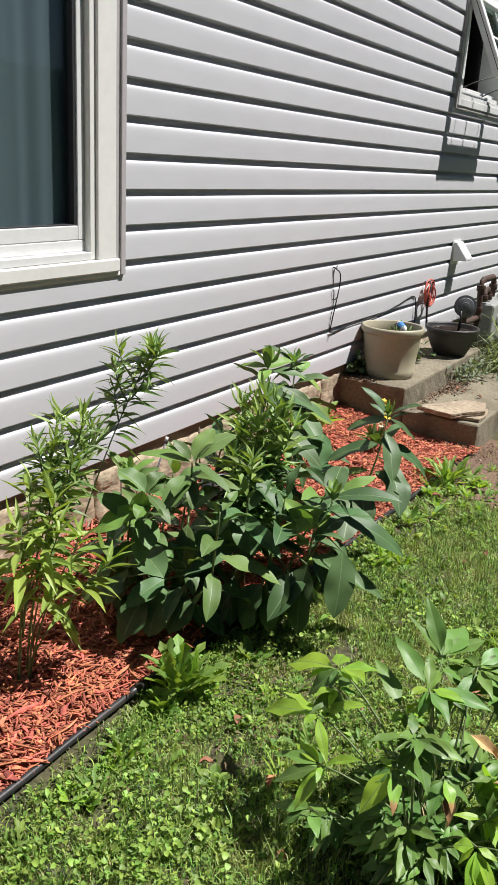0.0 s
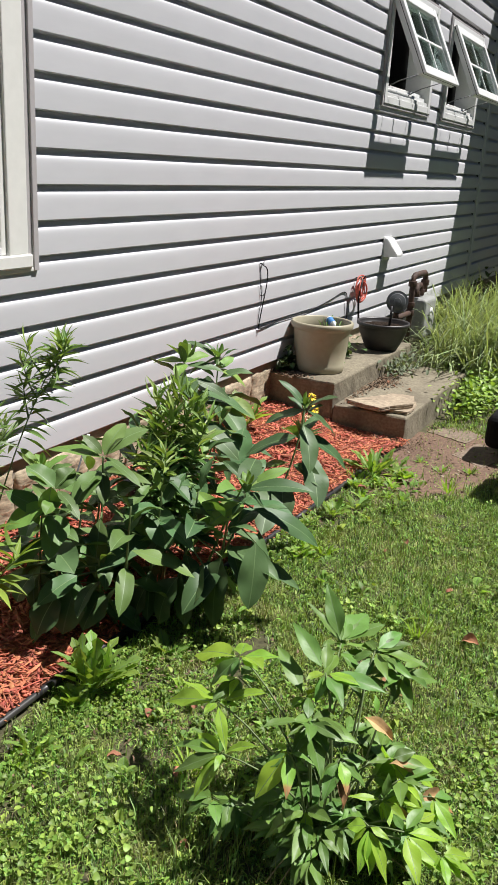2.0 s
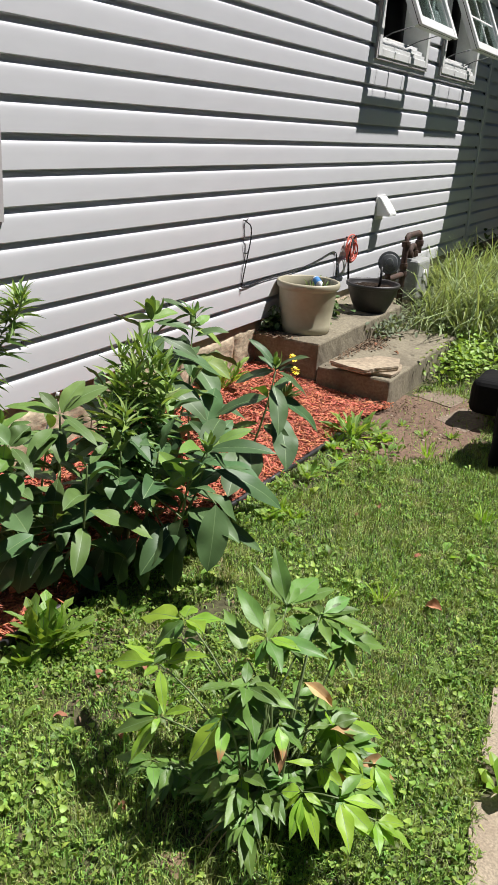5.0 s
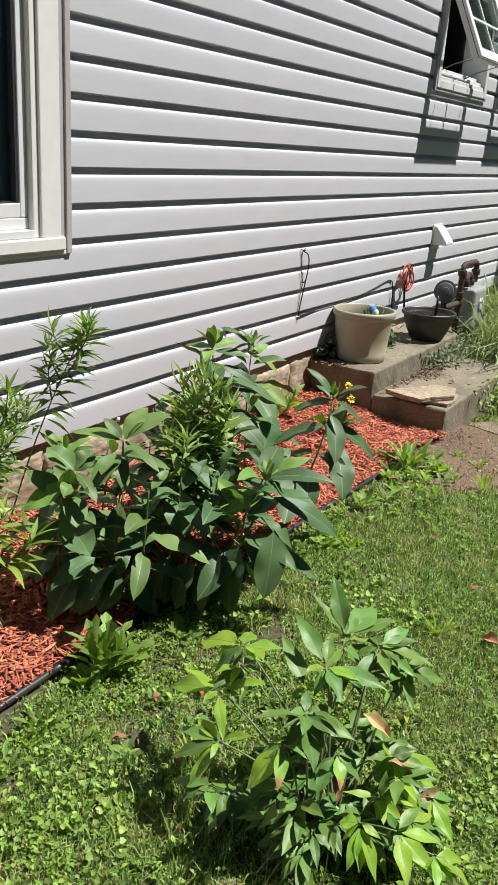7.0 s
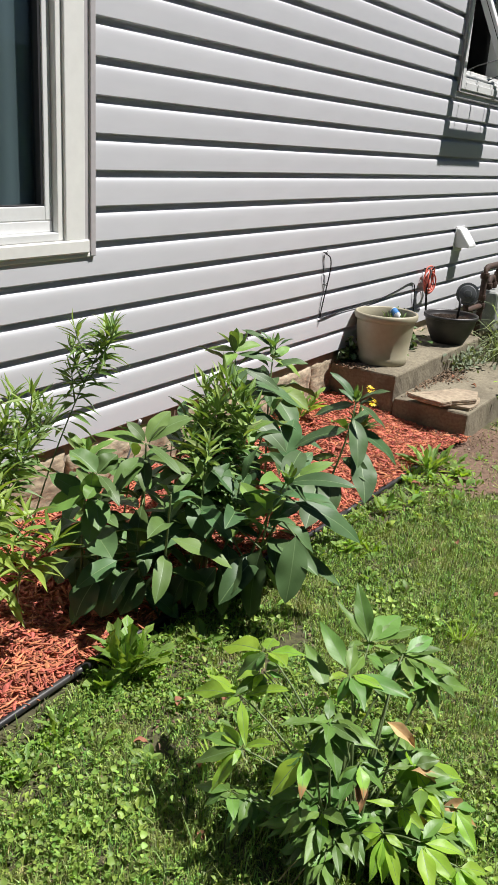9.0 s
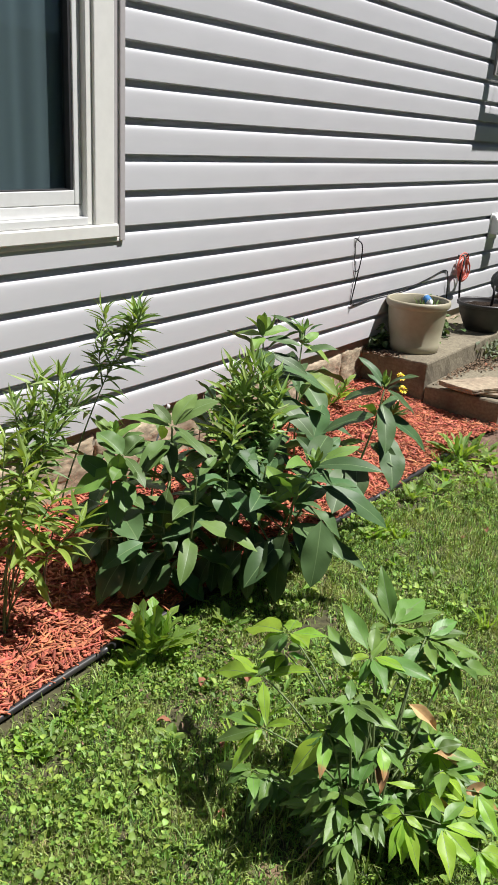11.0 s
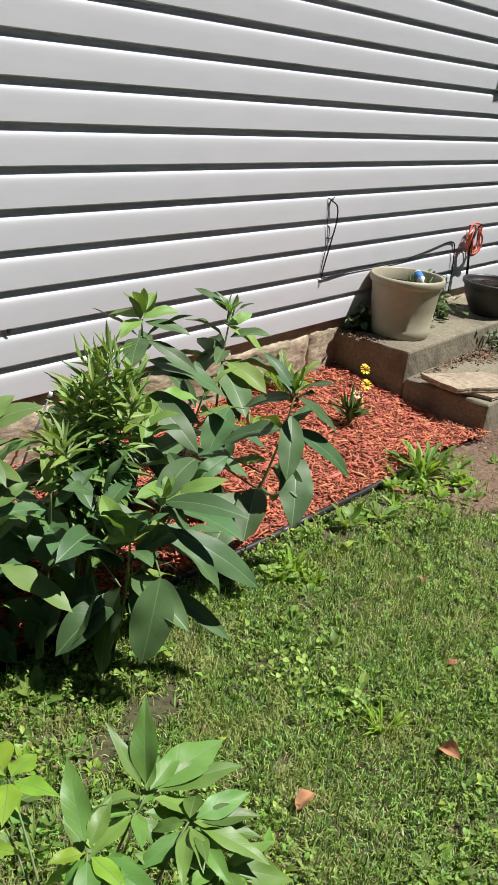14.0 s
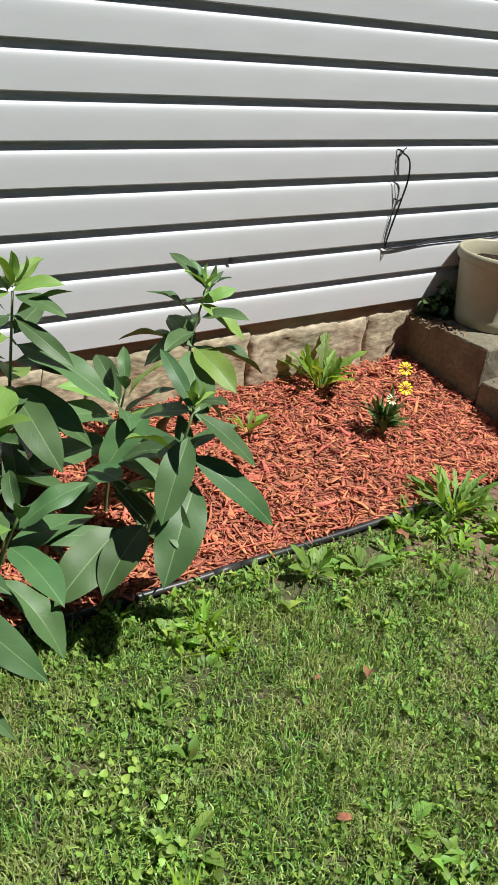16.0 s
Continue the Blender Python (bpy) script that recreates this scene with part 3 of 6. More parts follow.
# the older part of the house: the same wall goes on past a joint, under a low deep eave
WING_Y0, WING_Y1 = 8.70, 11.06
wing = thing("wall_wing", "shaded vinyl-sided wing of the house", "wall", kind="structure")
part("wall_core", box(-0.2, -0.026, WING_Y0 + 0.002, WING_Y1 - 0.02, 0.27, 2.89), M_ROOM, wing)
part("wall_return", box(-5.0, -0.2, WING_Y1 - 0.22, WING_Y1 - 0.02, 0.27, 2.89), M_SIDING, wing)
part("footing", box(-0.25, -0.03, WING_Y0 + 0.002, WING_Y1 - 0.02, -0.2, 0.27), M_MORTAR, wing)
for k in range(18):
    ob = part("siding_course", course_mesh(WING_Y1 - WING_Y0 - 0.10, k + 131), None, wing)
    ob.matrix_local = pose(0, WING_Y0 + 0.05, FIRST + k * COURSE - 0.012)
# darker band added over the wing's upper wall, up to the soffit
part("upper_band", box(0.016, 0.034, WING_Y0 + 0.046, WING_Y1 - 0.076, 2.47, 2.89, 0.003), M_SOFFIT, wing)
part("corner_post", join(box(-0.004, 0.024, WING_Y1 - 0.075, WING_Y1, 0.26, 2.89, 0.004), box(-0.08, -0.005, WING_Y1 - 0.018, WING_Y1, 0.26, 2.89, 0.004)), M_TRIM, wing)
part("joint_post", box(0.0, 0.030, WING_Y0 - 0.03, WING_Y0 + 0.045, 0.26, 2.89, 0.004), M_SIDING, wing)
wing_eave = thing("wing_eave", "low deep dark eave over the wing", "roof", kind="structure")
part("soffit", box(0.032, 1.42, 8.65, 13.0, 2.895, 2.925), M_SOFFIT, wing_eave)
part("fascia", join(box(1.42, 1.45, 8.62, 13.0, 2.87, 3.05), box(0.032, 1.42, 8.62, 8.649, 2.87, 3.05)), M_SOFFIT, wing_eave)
low_roof = box(-0.5, 1.50, 8.59, 13.0, 3.055, 3.09)
for v in low_roof.verts:
    if v.co.x < 0:
        v.co.z += 0.75
part("shingles", low_roof, M_ROOF, wing_eave)
for k in range(2):
    part("porch_post", box(1.30, 1.40, 10.9 + 2.0 * k, 11.0 + 2.0 * k, -0.05, 2.894, 0.006), M_TRIM, wing_eave)


# ---- the large window ----
def ring(x0, x1, y0, y1, z0, z1, t, bevel=0.003, t_side=None):
    """A rectangular frame of bars in the wall's plane, butted end to end."""
    s = t if t_side is None else t_side
    return join(box(x0, x1, y0, y0 + s, z0, z1, bevel), box(x0, x1, y1 - s, y1, z0, z1, bevel), box(x0, x1 - 0.001, y0 + s, y1 - s, z0, z0 + t, bevel), box(x0, x1 - 0.001, y0 + s, y1 - s, z1 - t, z1, bevel))


window_1 = thing("window_1", "double-hung window in cream trim with a curtain", "window", kind="structure")
part("j_channel", join(box(0.0, 0.026, 1.914, 1.940, 1.034, 2.70, 0.002), box(0.0, 0.026, 0.70, 0.727, 1.034, 2.70, 0.002), box(0.004, 0.017, 1.887, 1.914, 1.048, 2.70), box(0.0, 0.022, 0.70, 1.940, 2.68, 2.72, 0.003)), M_JCHAN, window_1)
part("casing", join(box(-0.02, 0.024, 1.790, 1.887, 1.095, 2.60, 0.004), box(-0.02, 0.024, 0.75, 0.905, 1.095, 2.60, 0.004), box(-0.02, 0.024, 0.905, 1.790, 2.44, 2.60, 0.004)), M_TRIM, window_1)
sill_bm = box(-0.02, 0.030, 0.735, 1.905, 1.046, 1.096, 0.006)
lip_bm = box(0.0, 0.022, 0.72, 1.922, 1.030, 1.047, 0.004)
part("window_sill", join(sill_bm, lip_bm), M_TRIM, window_1)
part("inner_stop", join(box(-0.06, 0.012, 1.762, 1.789, 1.097, 2.44, 0.003), box(-0.06, 0.012, 0.905, 0.934, 1.097, 2.44, 0.003)), M_TRIM, window_1)
part("sloped_sill", join(box(-0.10, 0.018, 0.936, 1.760, 1.097, 1.125, 0.003), box(-0.10, -0.012, 0.936, 1.760, 1.125, 1.165, 0.003)), M_WHITE, window_1)
sash = part("sash", ring(-0.055, -0.012, 0.936, 1.760, 1.166, 2.43, 0.048, 0.003, 0.034), M_WHITE, window_1)
part("screen_gasket", ring(-0.05, -0.018, 0.971, 1.725, 1.2145, 2.38, 0.004, 0.001, 0.012), M_GASKET, window_1)
pane = part("pane", box(-0.042, -0.038, 0.982, 1.714, 1.216, 2.38), M_GLASS, window_1)
cv, cf = [], []
for i in range(91):
    yy = 0.945 + 0.81 * i / 90
    xx = -0.078 + 0.003 * math.sin(i * 0.62) + 0.004 * math.sin(i * 0.23 + 1) + 0.007 * math.exp(-((i - 74) / 3.0) ** 2)
    cv += [(xx, yy, 1.168), (xx + 0.002 * math.sin(i), yy, 2.43)]
for i in range(90):
    cf.append((2 * i, 2 * i + 2, 2 * i + 3, 2 * i + 1))
curtain = part("curtain", mesh_of("curtain", cv, cf, [M_CURTAIN], None, True))
tagged(curtain, "grey-green curtain hanging in soft folds behind glass", "curtain")


# ---- the awning windows ----
def awning_window(name, y0, y1, z0, z1, angle, length, sy0, sy1):
    w = thing(name, "white awning window propped open at the bottom", "window", kind="structure")
    part("j_channel", join(box(0.0, 0.030, y0 - 0.012, y0 + 0.010, z0 - 0.012, z1 + 0.03, 0.002), box(0.0, 0.030, y1 - 0.010, y1 + 0.012, z0 - 0.012, z1 + 0.03, 0.002), box(0.0, 0.028, y0 + 0.010, y1 - 0.010, z0 - 0.014, z0 + 0.006, 0.002), box(0.0, 0.028, y0 + 0.010, y1 - 0.010, z1 + 0.012, z1 + 0.030, 0.002)), M_JCHAN, w)
    part("window_frame", ring(-0.17, 0.036, y0 + 0.011, y1 - 0.011, z0 + 0.007, z1 + 0.011, 0.05, 0.004, 0.055), M_WHITE, w)
    sill = part("window_sill", join(box(-0.08, 0.024, y0 + 0.068, y1 - 0.068, z0 + 0.058, z0 + 0.085, 0.003), box(-0.14, 0.004, y0 + 0.068, y1 - 0.068, z0 + 0.086, z0 + 0.115, 0.003), box(-0.17, -0.03, y0 + 0.068, y1 - 0.068, z0 + 0.116, z0 + 0.145, 0.003)), M_WHITE, w)
    # the sash hangs from the top and swings out
    h = length
    hinge = pose(0.012, 0, z1 - 0.055, 0, -angle, 0)
    s = part("sash", join(ring(-0.012, 0.030, sy0 + 0.012, sy1 - 0.012, -h + 0.012, 0.0, 0.064, 0.004), ring(0.031, 0.052, sy0, sy1, -h, 0.0, 0.066, 0.004)), M_WHITE, w)
    s.matrix_local = hinge
    part("gasket", ring(0.026, 0.036, sy0 + 0.002, sy1 - 0.002, -h + 0.002, -0.002, 0.012, 0.001), M_GASKET, s)
    pane = part("pane", box(0.018, 0.022, sy0 + 0.058, sy1 - 0.058, -h + 0.060, -0.056), M_CLEAR, s)
    pane.visible_shadow = False
    cy = (sy0 + sy1) / 2
    part("muntin", box(0.0235, 0.0300, cy - 0.008, cy + 0.008, -h + 0.073, -0.061), M_WHITE, s)
    part("muntin", box(0.0235, 0.0295, sy0 + 0.073, sy1 - 0.073, -h * 0.5 - 0.008, -h * 0.5 + 0.008), M_WHITE, s)
    ca, sa = math.cos(radians(angle)), math.sin(radians(angle))
    foot = Vector((0.012 + h * sa * 0.93, 0, z1 - 0.055 - h * ca * 0.93))
    for yy in (sy0 + 0.16, sy1 - 0.16):
        part("stay_arm", tube([(-0.01, yy - 0.12, z0 + 0.10), (0.08, yy - 0.04, z0 + 0.16), (foot.x, yy, foot.z)], 0.004, 6, 1, "stay_arm", [M_METER]), None, w)
    return w


awning_window("window_2", 5.485, 6.60, 1.893, 2.655, 25.8, 0.585, 5.50, 6.37)
awning_window("window_3", 6.985, 8.10, 1.893, 2.655, 25.8, 0.585, 7.01, 7.98)

# ---- unseen plain walls, added to close the yard and limit sky light ----
M_UNSEEN_WALL = material("plain blue-grey unseen wall", (0.13, 0.15, 0.18), 0.9, grain=20, vary=0.2, stain=0.3, stain_colour=(0.08, 0.09, 0.10), bump=0.3)
yard_wall = thing("wall_unseen", "unseen plain blue-grey walls added to close the yard", "wall", kind="structure")
part("side_wall", box(5.0, 5.2, -7.0, 18.0, -0.1, 2.3), M_UNSEEN_WALL, yard_wall)
part("back_wall", box(-6.0, 5.0, -7.2, -7.0, -0.1, 5.0), M_UNSEEN_WALL, yard_wall)


# ---- steps and what stands on them ----
def worn_block(x0, x1, y0, y1, z0, z1, seed):
    bm = box(x0, x1, y0, y1, z0, z1, 0.012, 2)
    cut_fine(bm, 0.05)
    rough(bm, 0.004, 14, seed)
    rough(bm, 0.002, 60, seed + 2)
    return bm


STEP_Y0 = 4.035
stair = thing("concrete_steps", "two worn brown concrete garden steps", "steps", kind="structure")
part("upper_step", worn_block(-0.02, 0.415, STEP_Y0, 5.55, -0.12, 0.245, 1), M_CONCRETE, stair)
part("lower_step", worn_block(0.417, 0.872, STEP_Y0 - 0.004, 5.42, -0.14, 0.114, 5), M_CONCRETE, stair)


def slab(points, z0, z1, seed):
    """A flat broken stone with an uneven outline."""
    bm = bmesh.new()
    n = len(points)
    ring_pts = []
    for i in range(n):
        a, b = Vector(points[i]), Vector(points[(i + 1) % n])
        for k in range(5):
            p = a.lerp(b, k / 5)
            ring_pts.append(p + Vector((noise.noise(Vector((p.x * 25, p.y * 25, seed))), noise.noise(Vector((p.y * 25, p.x * 25, seed + 4))))) * 0.011)
    centre = sum(ring_pts, Vector((0, 0))) / len(ring_pts)
    rows = []
    h = z1 - z0
    for n, (f, z) in enumerate(((0.96, z0), (1.0, z0 + 0.30 * h), (0.982, z0 + 0.52 * h), (1.006, z0 + 0.72 * h), (0.994, z1), (0.75, z1), (0.4, z1))):
        rows.append([bm.verts.new((*(centre + (p - centre) * (f + (0.022 * noise.noise(Vector((p.x * 45, p.y * 45, seed + n * 3))) if n < 5 else 0))), z + (0.0 if n == 0 else 0.10) * h * noise.noise(Vector((p.x * 22, p.y * 22, seed + n))))) for p in ring_pts])
    m = len(ring_pts)
    for a, b in zip(rows, rows[1:]):
        for k in range(m):
            bm.faces.new((a[k], a[(k + 1) % m], b[(k + 1) % m], b[k]))
    bm.faces.new(rows[-1])
    bm.faces.new(rows[0][::-1])
    return bm


tagged(part("flagstone", slab([(0.60, 4.07), (0.72, 4.062), (0.862, 4.085), (0.868, 4.20), (0.835, 4.345), (0.70, 4.37), (0.60, 4.30)], 0.115, 0.134, 2.0), M_FLAG), "thin brown flagstone lying on the lower step", "flagstone", "flagstones on the steps")
tagged(part("flagstone", slab([(0.50, 4.02), (0.73, 3.965), (0.77, 4.05), (0.86, 4.19), (0.81, 4.36), (0.68, 4.33), (0.60, 4.17)], 0.136, 0.164, 7.0), M_FLAG), "pale tan flagstone lying across another flagstone", "flagstone", "flagstones on the steps")
tagged(part("flagstone", slab([(0.92, 4.37), (1.18, 4.28), (1.22, 4.50), (1.00, 4.62)], -0.09, -0.044, 11.0), M_STEPSTONE), "dusty brown stepping stone set in bare dirt", "flagstone", "stepping stones")
tagged(part("flagstone", slab([(1.16, 4.02), (1.36, 3.90), (1.46, 4.22), (1.24, 4.32)], -0.09, -0.044, 15.0), M_STEPSTONE), "dusty brown stepping stone set in bare dirt", "flagstone", "stepping stones")

# tan pot
pot = thing("plant_pot", "large tan plastic pot on the upper step", "plant pot", at=(0.200, 4.296, 0.247))
v, f = lathe([(0.0, 0.0), (0.148, 0.0), (0.152, 0.004), (0.1565, 0.046), (0.1545, 0.0485), (0.166, 0.150), (0.1765, 0.258), (0.1785, 0.264), (0.188, 0.268), (0.192, 0.276), (0.1935, 0.294), (0.190, 0.305), (0.182, 0.308), (0.175, 0.302), (0.171, 0.25), (0.168, 0.235), (0.0, 0.235)], 64)
part("pot_body", mesh_of("pot_body", v, f, [M_POT], None, True), None, pot)
v, f = lathe([(0.1735, 0.246), (0.12, 0.252), (0.06, 0.249), (0.0, 0.254)], 40)
v = [Vector(p) + Vector((0, 0, 0.006 * noise.noise(Vector(p) * 30))) for p in v]
part("potting_soil", mesh_of("potting_soil", v, f, [M_POTSOIL], None, True), None, pot)
tag_ob = tagged(part("plastic_bottle", mesh_of("plastic_bottle", *lathe([(0.0, -0.05), (0.020, -0.048), (0.022, -0.044), (0.022, 0.014), (0.020, 0.022), (0.011, 0.036), (0.010, 0.048), (0.0, 0.049)], 18), [M_CLEARGREY], None, True)), "small crumpled pale plastic bottle in the tan pot", "bottle")
tag_ob.matrix_world = pose(0.240, 4.362, 0.532, 118, 0, 60)
band = part("bottle_label", mesh_of("bottle_label", *lathe([(0.0228, -0.040), (0.0232, -0.036), (0.0232, -0.004), (0.0228, 0.002)], 18), [M_BLUE], None, True), None, tag_ob, "blue paper wrapper")

# dark bowl
bowl = thing("bowl_planter", "charcoal plastic bowl planter with dry soil", "plant pot", at=(0.298, 5.185, 0.247))
v, f = lathe([(0.0, 0.0), (0.106, 0.0), (0.112, 0.006), (0.140, 0.06), (0.165, 0.12), (0.175, 0.165), (0.180, 0.168), (0.187, 0.172), (0.188, 0.188), (0.184, 0.195), (0.175, 0.194), (0.171, 0.185), (0.166, 0.15), (0.0, 0.145)], 52)
part("bowl_body", mesh_of("bowl_body", v, f, [M_BOWL], None, True), None, bowl)
v, f = lathe([(0.170, 0.158)] + [(0.158 - 0.0145 * k, 0.163) for k in range(11)] + [(0.0, 0.165)], 36)
v = [Vector(p) + Vector((0, 0, 0.012 * noise.noise(Vector(p) * 60))) for p in v]
part("potting_soil", mesh_of("potting_soil", v, f, [M_POTSOIL], None, True), None, bowl)
part("stake", tube([(0.03, 0.04, 0.15), (0.035, 0.045, 0.24), (0.03, 0.05, 0.30)], 0.009, 7, 0.9, "stake", [M_RUBBER]), None, bowl)

# ---- on the wall ----
vent = thing("dryer_vent", "white plastic dryer vent hood on the siding", "vent hood", at=(0.013, 5.93, 0.88))
hood_v = [(0, -0.085, -0.075), (0, 0.085, -0.075), (0, 0.085, 0.08), (0, -0.085, 0.08), (0.028, -0.08, 0.078), (0.028, 0.08, 0.078), (0.115, 0.08, -0.035), (0.115, -0.08, -0.035), (0.115, 0.08, -0.055), (0.115, -0.08, -0.055), (0.0, 0.08, -0.060), (0.0, -0.08, -0.060)]
hood_f = [(3, 4, 5, 2), (4, 7, 6, 5), (7, 9, 8, 6), (3, 0, 11, 9, 7, 4), (2, 5, 6, 8, 10, 1), (9, 11, 10, 8)]
hb = bmesh.new()
hv = [hb.verts.new(c) for c in hood_v]
for f in hood_f:
    hb.faces.new([hv[i] for i in f])
bmesh.ops.recalc_face_normals(hb, faces=hb.faces)
bmesh.ops.bevel(hb, geom=hb.edges[:], offset=0.004, segments=2, affect="EDGES")
part("hood", hb, M_WHITE, vent)
part("wall_plate", box(-0.004, 0.006, -0.095, 0.095, -0.09, 0.092, 0.002), M_WHITE, vent)

cable = thing("cable", "thin black cable looped and tied along the siding", "cable", at=(0, 0, 0))
loop = spline([(0.020, 3.775, 0.918), (0.040, 3.805, 0.89), (0.036, 3.822, 0.82), (0.030, 3.808, 0.73), (0.026, 3.79, 0.65), (0.022, 3.778, 0.58), (0.020, 3.782, 0.553)])
part("hanging_loop", tube(loop, 0.0035, 6, 1, "hanging_loop", [M_RUBBER]), None, cable)
back = spline([(0.020, 3.772, 0.918), (0.019, 3.768, 0.86), (0.020, 3.772, 0.80), (0.022, 3.790, 0.72), (0.02, 3.772, 0.64), (0.020, 3.770, 0.58), (0.02, 3.785, 0.553)])
part("hanging_loop", tube(back, 0.0016, 6, 1, "hanging_loop", [M_RUBBER]), None, cable)
run = spline([(0.020, 3.78, 0.553), (0.018, 3.85, 0.550), (0.015, 3.97, 0.555), (0.014, 4.10, 0.560), (0.014, 4.35, 0.560), (0.016, 4.62, 0.574), (0.017, 4.85, 0.598), (0.018, 5.04, 0.625), (0.02, 5.12, 0.618), (0.024, 5.14, 0.58), (0.03, 5.15, 0.46), (0.03, 5.15, 0.32)])
part("wall_run", tube(run, 0.004, 6, 1, "wall_run", [M_RUBBER]), None, cable)
for k, (yy, zz) in enumerate(((3.775, 0.920), (3.785, 0.553), (3.800, 0.74))):
    part("cable_tie", tube([(0.014, yy - 0.014, zz + 0.004), (0.034, yy, zz), (0.016, yy + 0.014, zz - 0.003), (0.026, yy + 0.02, zz + 0.012)], 0.003, 5, 1, "cable_tie", [M_RUBBER]), None, cable)
for yy, zz in ((3.05, 0.573), (2.02, 0.575)):
    tagged(part("siding_clip", box(0.012, 0.020, yy - 0.006, yy + 0.006, zz - 0.013, zz + 0.004, 0.002), M_RUBBER), "small black clip under a siding edge", "clip", "siding clips")

cord = thing("extension_cord", "orange-red cord coiled on a wall hook", "cord", at=(0.055, 5.305, 0.64))
for k in range(6):
    pts = []
    for i in range(29):
        a = 2 * math.pi * i / 28
        pts.append((0.004 * k + 0.01 * math.sin(a * 2 + k), (0.074 + 0.012 * math.sin(k * 2.1)) * math.sin(a) + 0.010 * math.cos(k), (0.078 + 0.010 * math.cos(k * 1.7)) * math.cos(a) - 0.005 * k))
    part("coil", tube(pts, 0.0048, 6, 1, "coil", [M_RED], False), None, cord)
part("hook", tube([(-0.05, 0, 0.066), (0.02, 0, 0.066), (0.035, 0, 0.088)], 0.006, 6, 1, "hook", [M_RUBBER]), None, cord)
part("strap", tube([(0.03, -0.05, -0.24), (0.015, -0.06, -0.06), (0.03, -0.045, 0.06), (0.0, -0.01, 0.07)], 0.008, 6, 1, "strap", [M_RUBBER]), None, cord)

# gas meter
gas = thing("gas_meter", "rusty gas pipes with a grey regulator and meter", "gas meter", at=(0.185, 6.11, -0.02))
v, f = lathe([(0.0, -0.030), (0.022, -0.030), (0.026, -0.016), (0.062, -0.012), (0.066, -0.006), (0.084, -0.006), (0.085, 0.006), (0.066, 0.007), (0.060, 0.016), (0.030, 0.022), (0.026, 0.040), (0.0, 0.042)], 32)
reg = part("regulator", mesh_of("regulator", v, f, [M_METER]), None, gas, "grey round regulator disc")
reg.matrix_local = pose(0.0, -0.30, 0.515, 78, 0, 22)
part("riser_pipe", tube([(0, 0.06, -0.05), (0, 0.06, 0.30), (0, 0.06, 0.635), (0.0, 0.075, 0.67), (0, 0.11, 0.685), (0, 0.36, 0.685), (0, 0.395, 0.67), (0, 0.41, 0.635), (0, 0.41, 0.52)], 0.024, 10, 1, "riser_pipe", [M_RUST]), None, gas)
part("branch_pipe", tube([(0, -0.30, 0.45), (0, -0.30, 0.40), (0, -0.26, 0.385), (0, 0.06, 0.385)], 0.022, 10, 1, "branch_pipe", [M_RUST]), None, gas)
part("loop_pipe", tube([(0.0, 0.18, 0.50), (0, 0.18, 0.56), (0, 0.21, 0.59), (0, 0.27, 0.59), (0, 0.30, 0.56), (0, 0.30, 0.50)], 0.024, 10, 1, "loop_pipe", [M_RUST]), None, gas)
for yy, zz in ((0.06, 0.45), (0.06, 0.62), (0.41, 0.60), (0.18, 0.53), (0.30, 0.53), (0.06, 0.385)):
    v, f = lathe([(0.0, -0.024), (0.034, -0.022), (0.036, 0.0), (0.034, 0.022), (0.0, 0.024)], 12)
    c = part("pipe_coupling", mesh_of("pipe_coupling", v, f, [M_RUST]), None, gas)
    c.location = (0, yy, zz)
part("meter_box", rough(cut_fine(box(-0.09, 0.10, 0.16, 0.48, 0.16, 0.49, 0.03, 3), 0.06), 0.002, 20), M_METERBOX, gas, "grey painted meter box")
v, f = lathe([(0.0, 0.0), (0.05, 0.0), (0.052, 0.01), (0.045, 0.014), (0.0, 0.014)], 24)
c = part("dial_cover", mesh_of("dial_cover", v, f, [M_WHITE], None, True), None, gas)
c.matrix_local = pose(0.10, 0.32, 0.36, 0, 90, 0)


# ---- edging ----
def edging_line(dx, z):
    return [(bed_edge(y) + dx + 0.006 * noise.noise(Vector((y * 3, 2, 0))), y, z + 0.006 * noise.noise(Vector((y * 2.2, 7, 1)))) for y in steps_of((-1.2, 3.42, 0.08))]


edging = thing("lawn_edging", "black plastic tube edging along the mulch bed", "lawn edging")
cuts = [0, 10, 21, 29, 36, 47, len(edging_line(0, 0)) - 1]
for a, b in zip(cuts, cuts[1:]):
    part("edging_tube", tube(edging_line(0.0, 0.022)[a:b + 1], 0.0105, 10, 1, "edging_tube", [M_BLACK]), None, edging)
    mid = edging_line(0.0, 0.022)
    part("connector", tube(mid[max(0, b - 1):b + 1], 0.012, 10, 1, "connector", [M_BLACK]), None, edging)
flange = edging_line(0.014, -0.014)
fv, ff = [], []
for p in flange:
    fv += [(p[0] - 0.02, p[1], p[2] + 0.012), (p[0] + 0.010, p[1], p[2] + 0.012), (p[0] + 0.010, p[1], p[2] - 0.06), (p[0] - 0.02, p[1], p[2] - 0.06)]
for i in range(len(flange) - 1):
    for k in range(4):
        a, b = i * 4 + k, i * 4 + (k + 1) % 4
        ff.append((a, b, b + 4, a + 4))
part("ground_flange", mesh_of("ground_flange", fv, ff, [M_BLACK]), None, edging)


# ---- mulch ----
def mulch_z(x, y):
    return 0.026 - 0.05 * min(1, max(0, (y - 3.35) / 0.6)) * min(1, max(0, (x - 0.1) / 0.5)) + 0.035 * max(0, 1 - x / 0.7) + 0.010 * noise.noise(Vector((x * 5, y * 5, 9)))


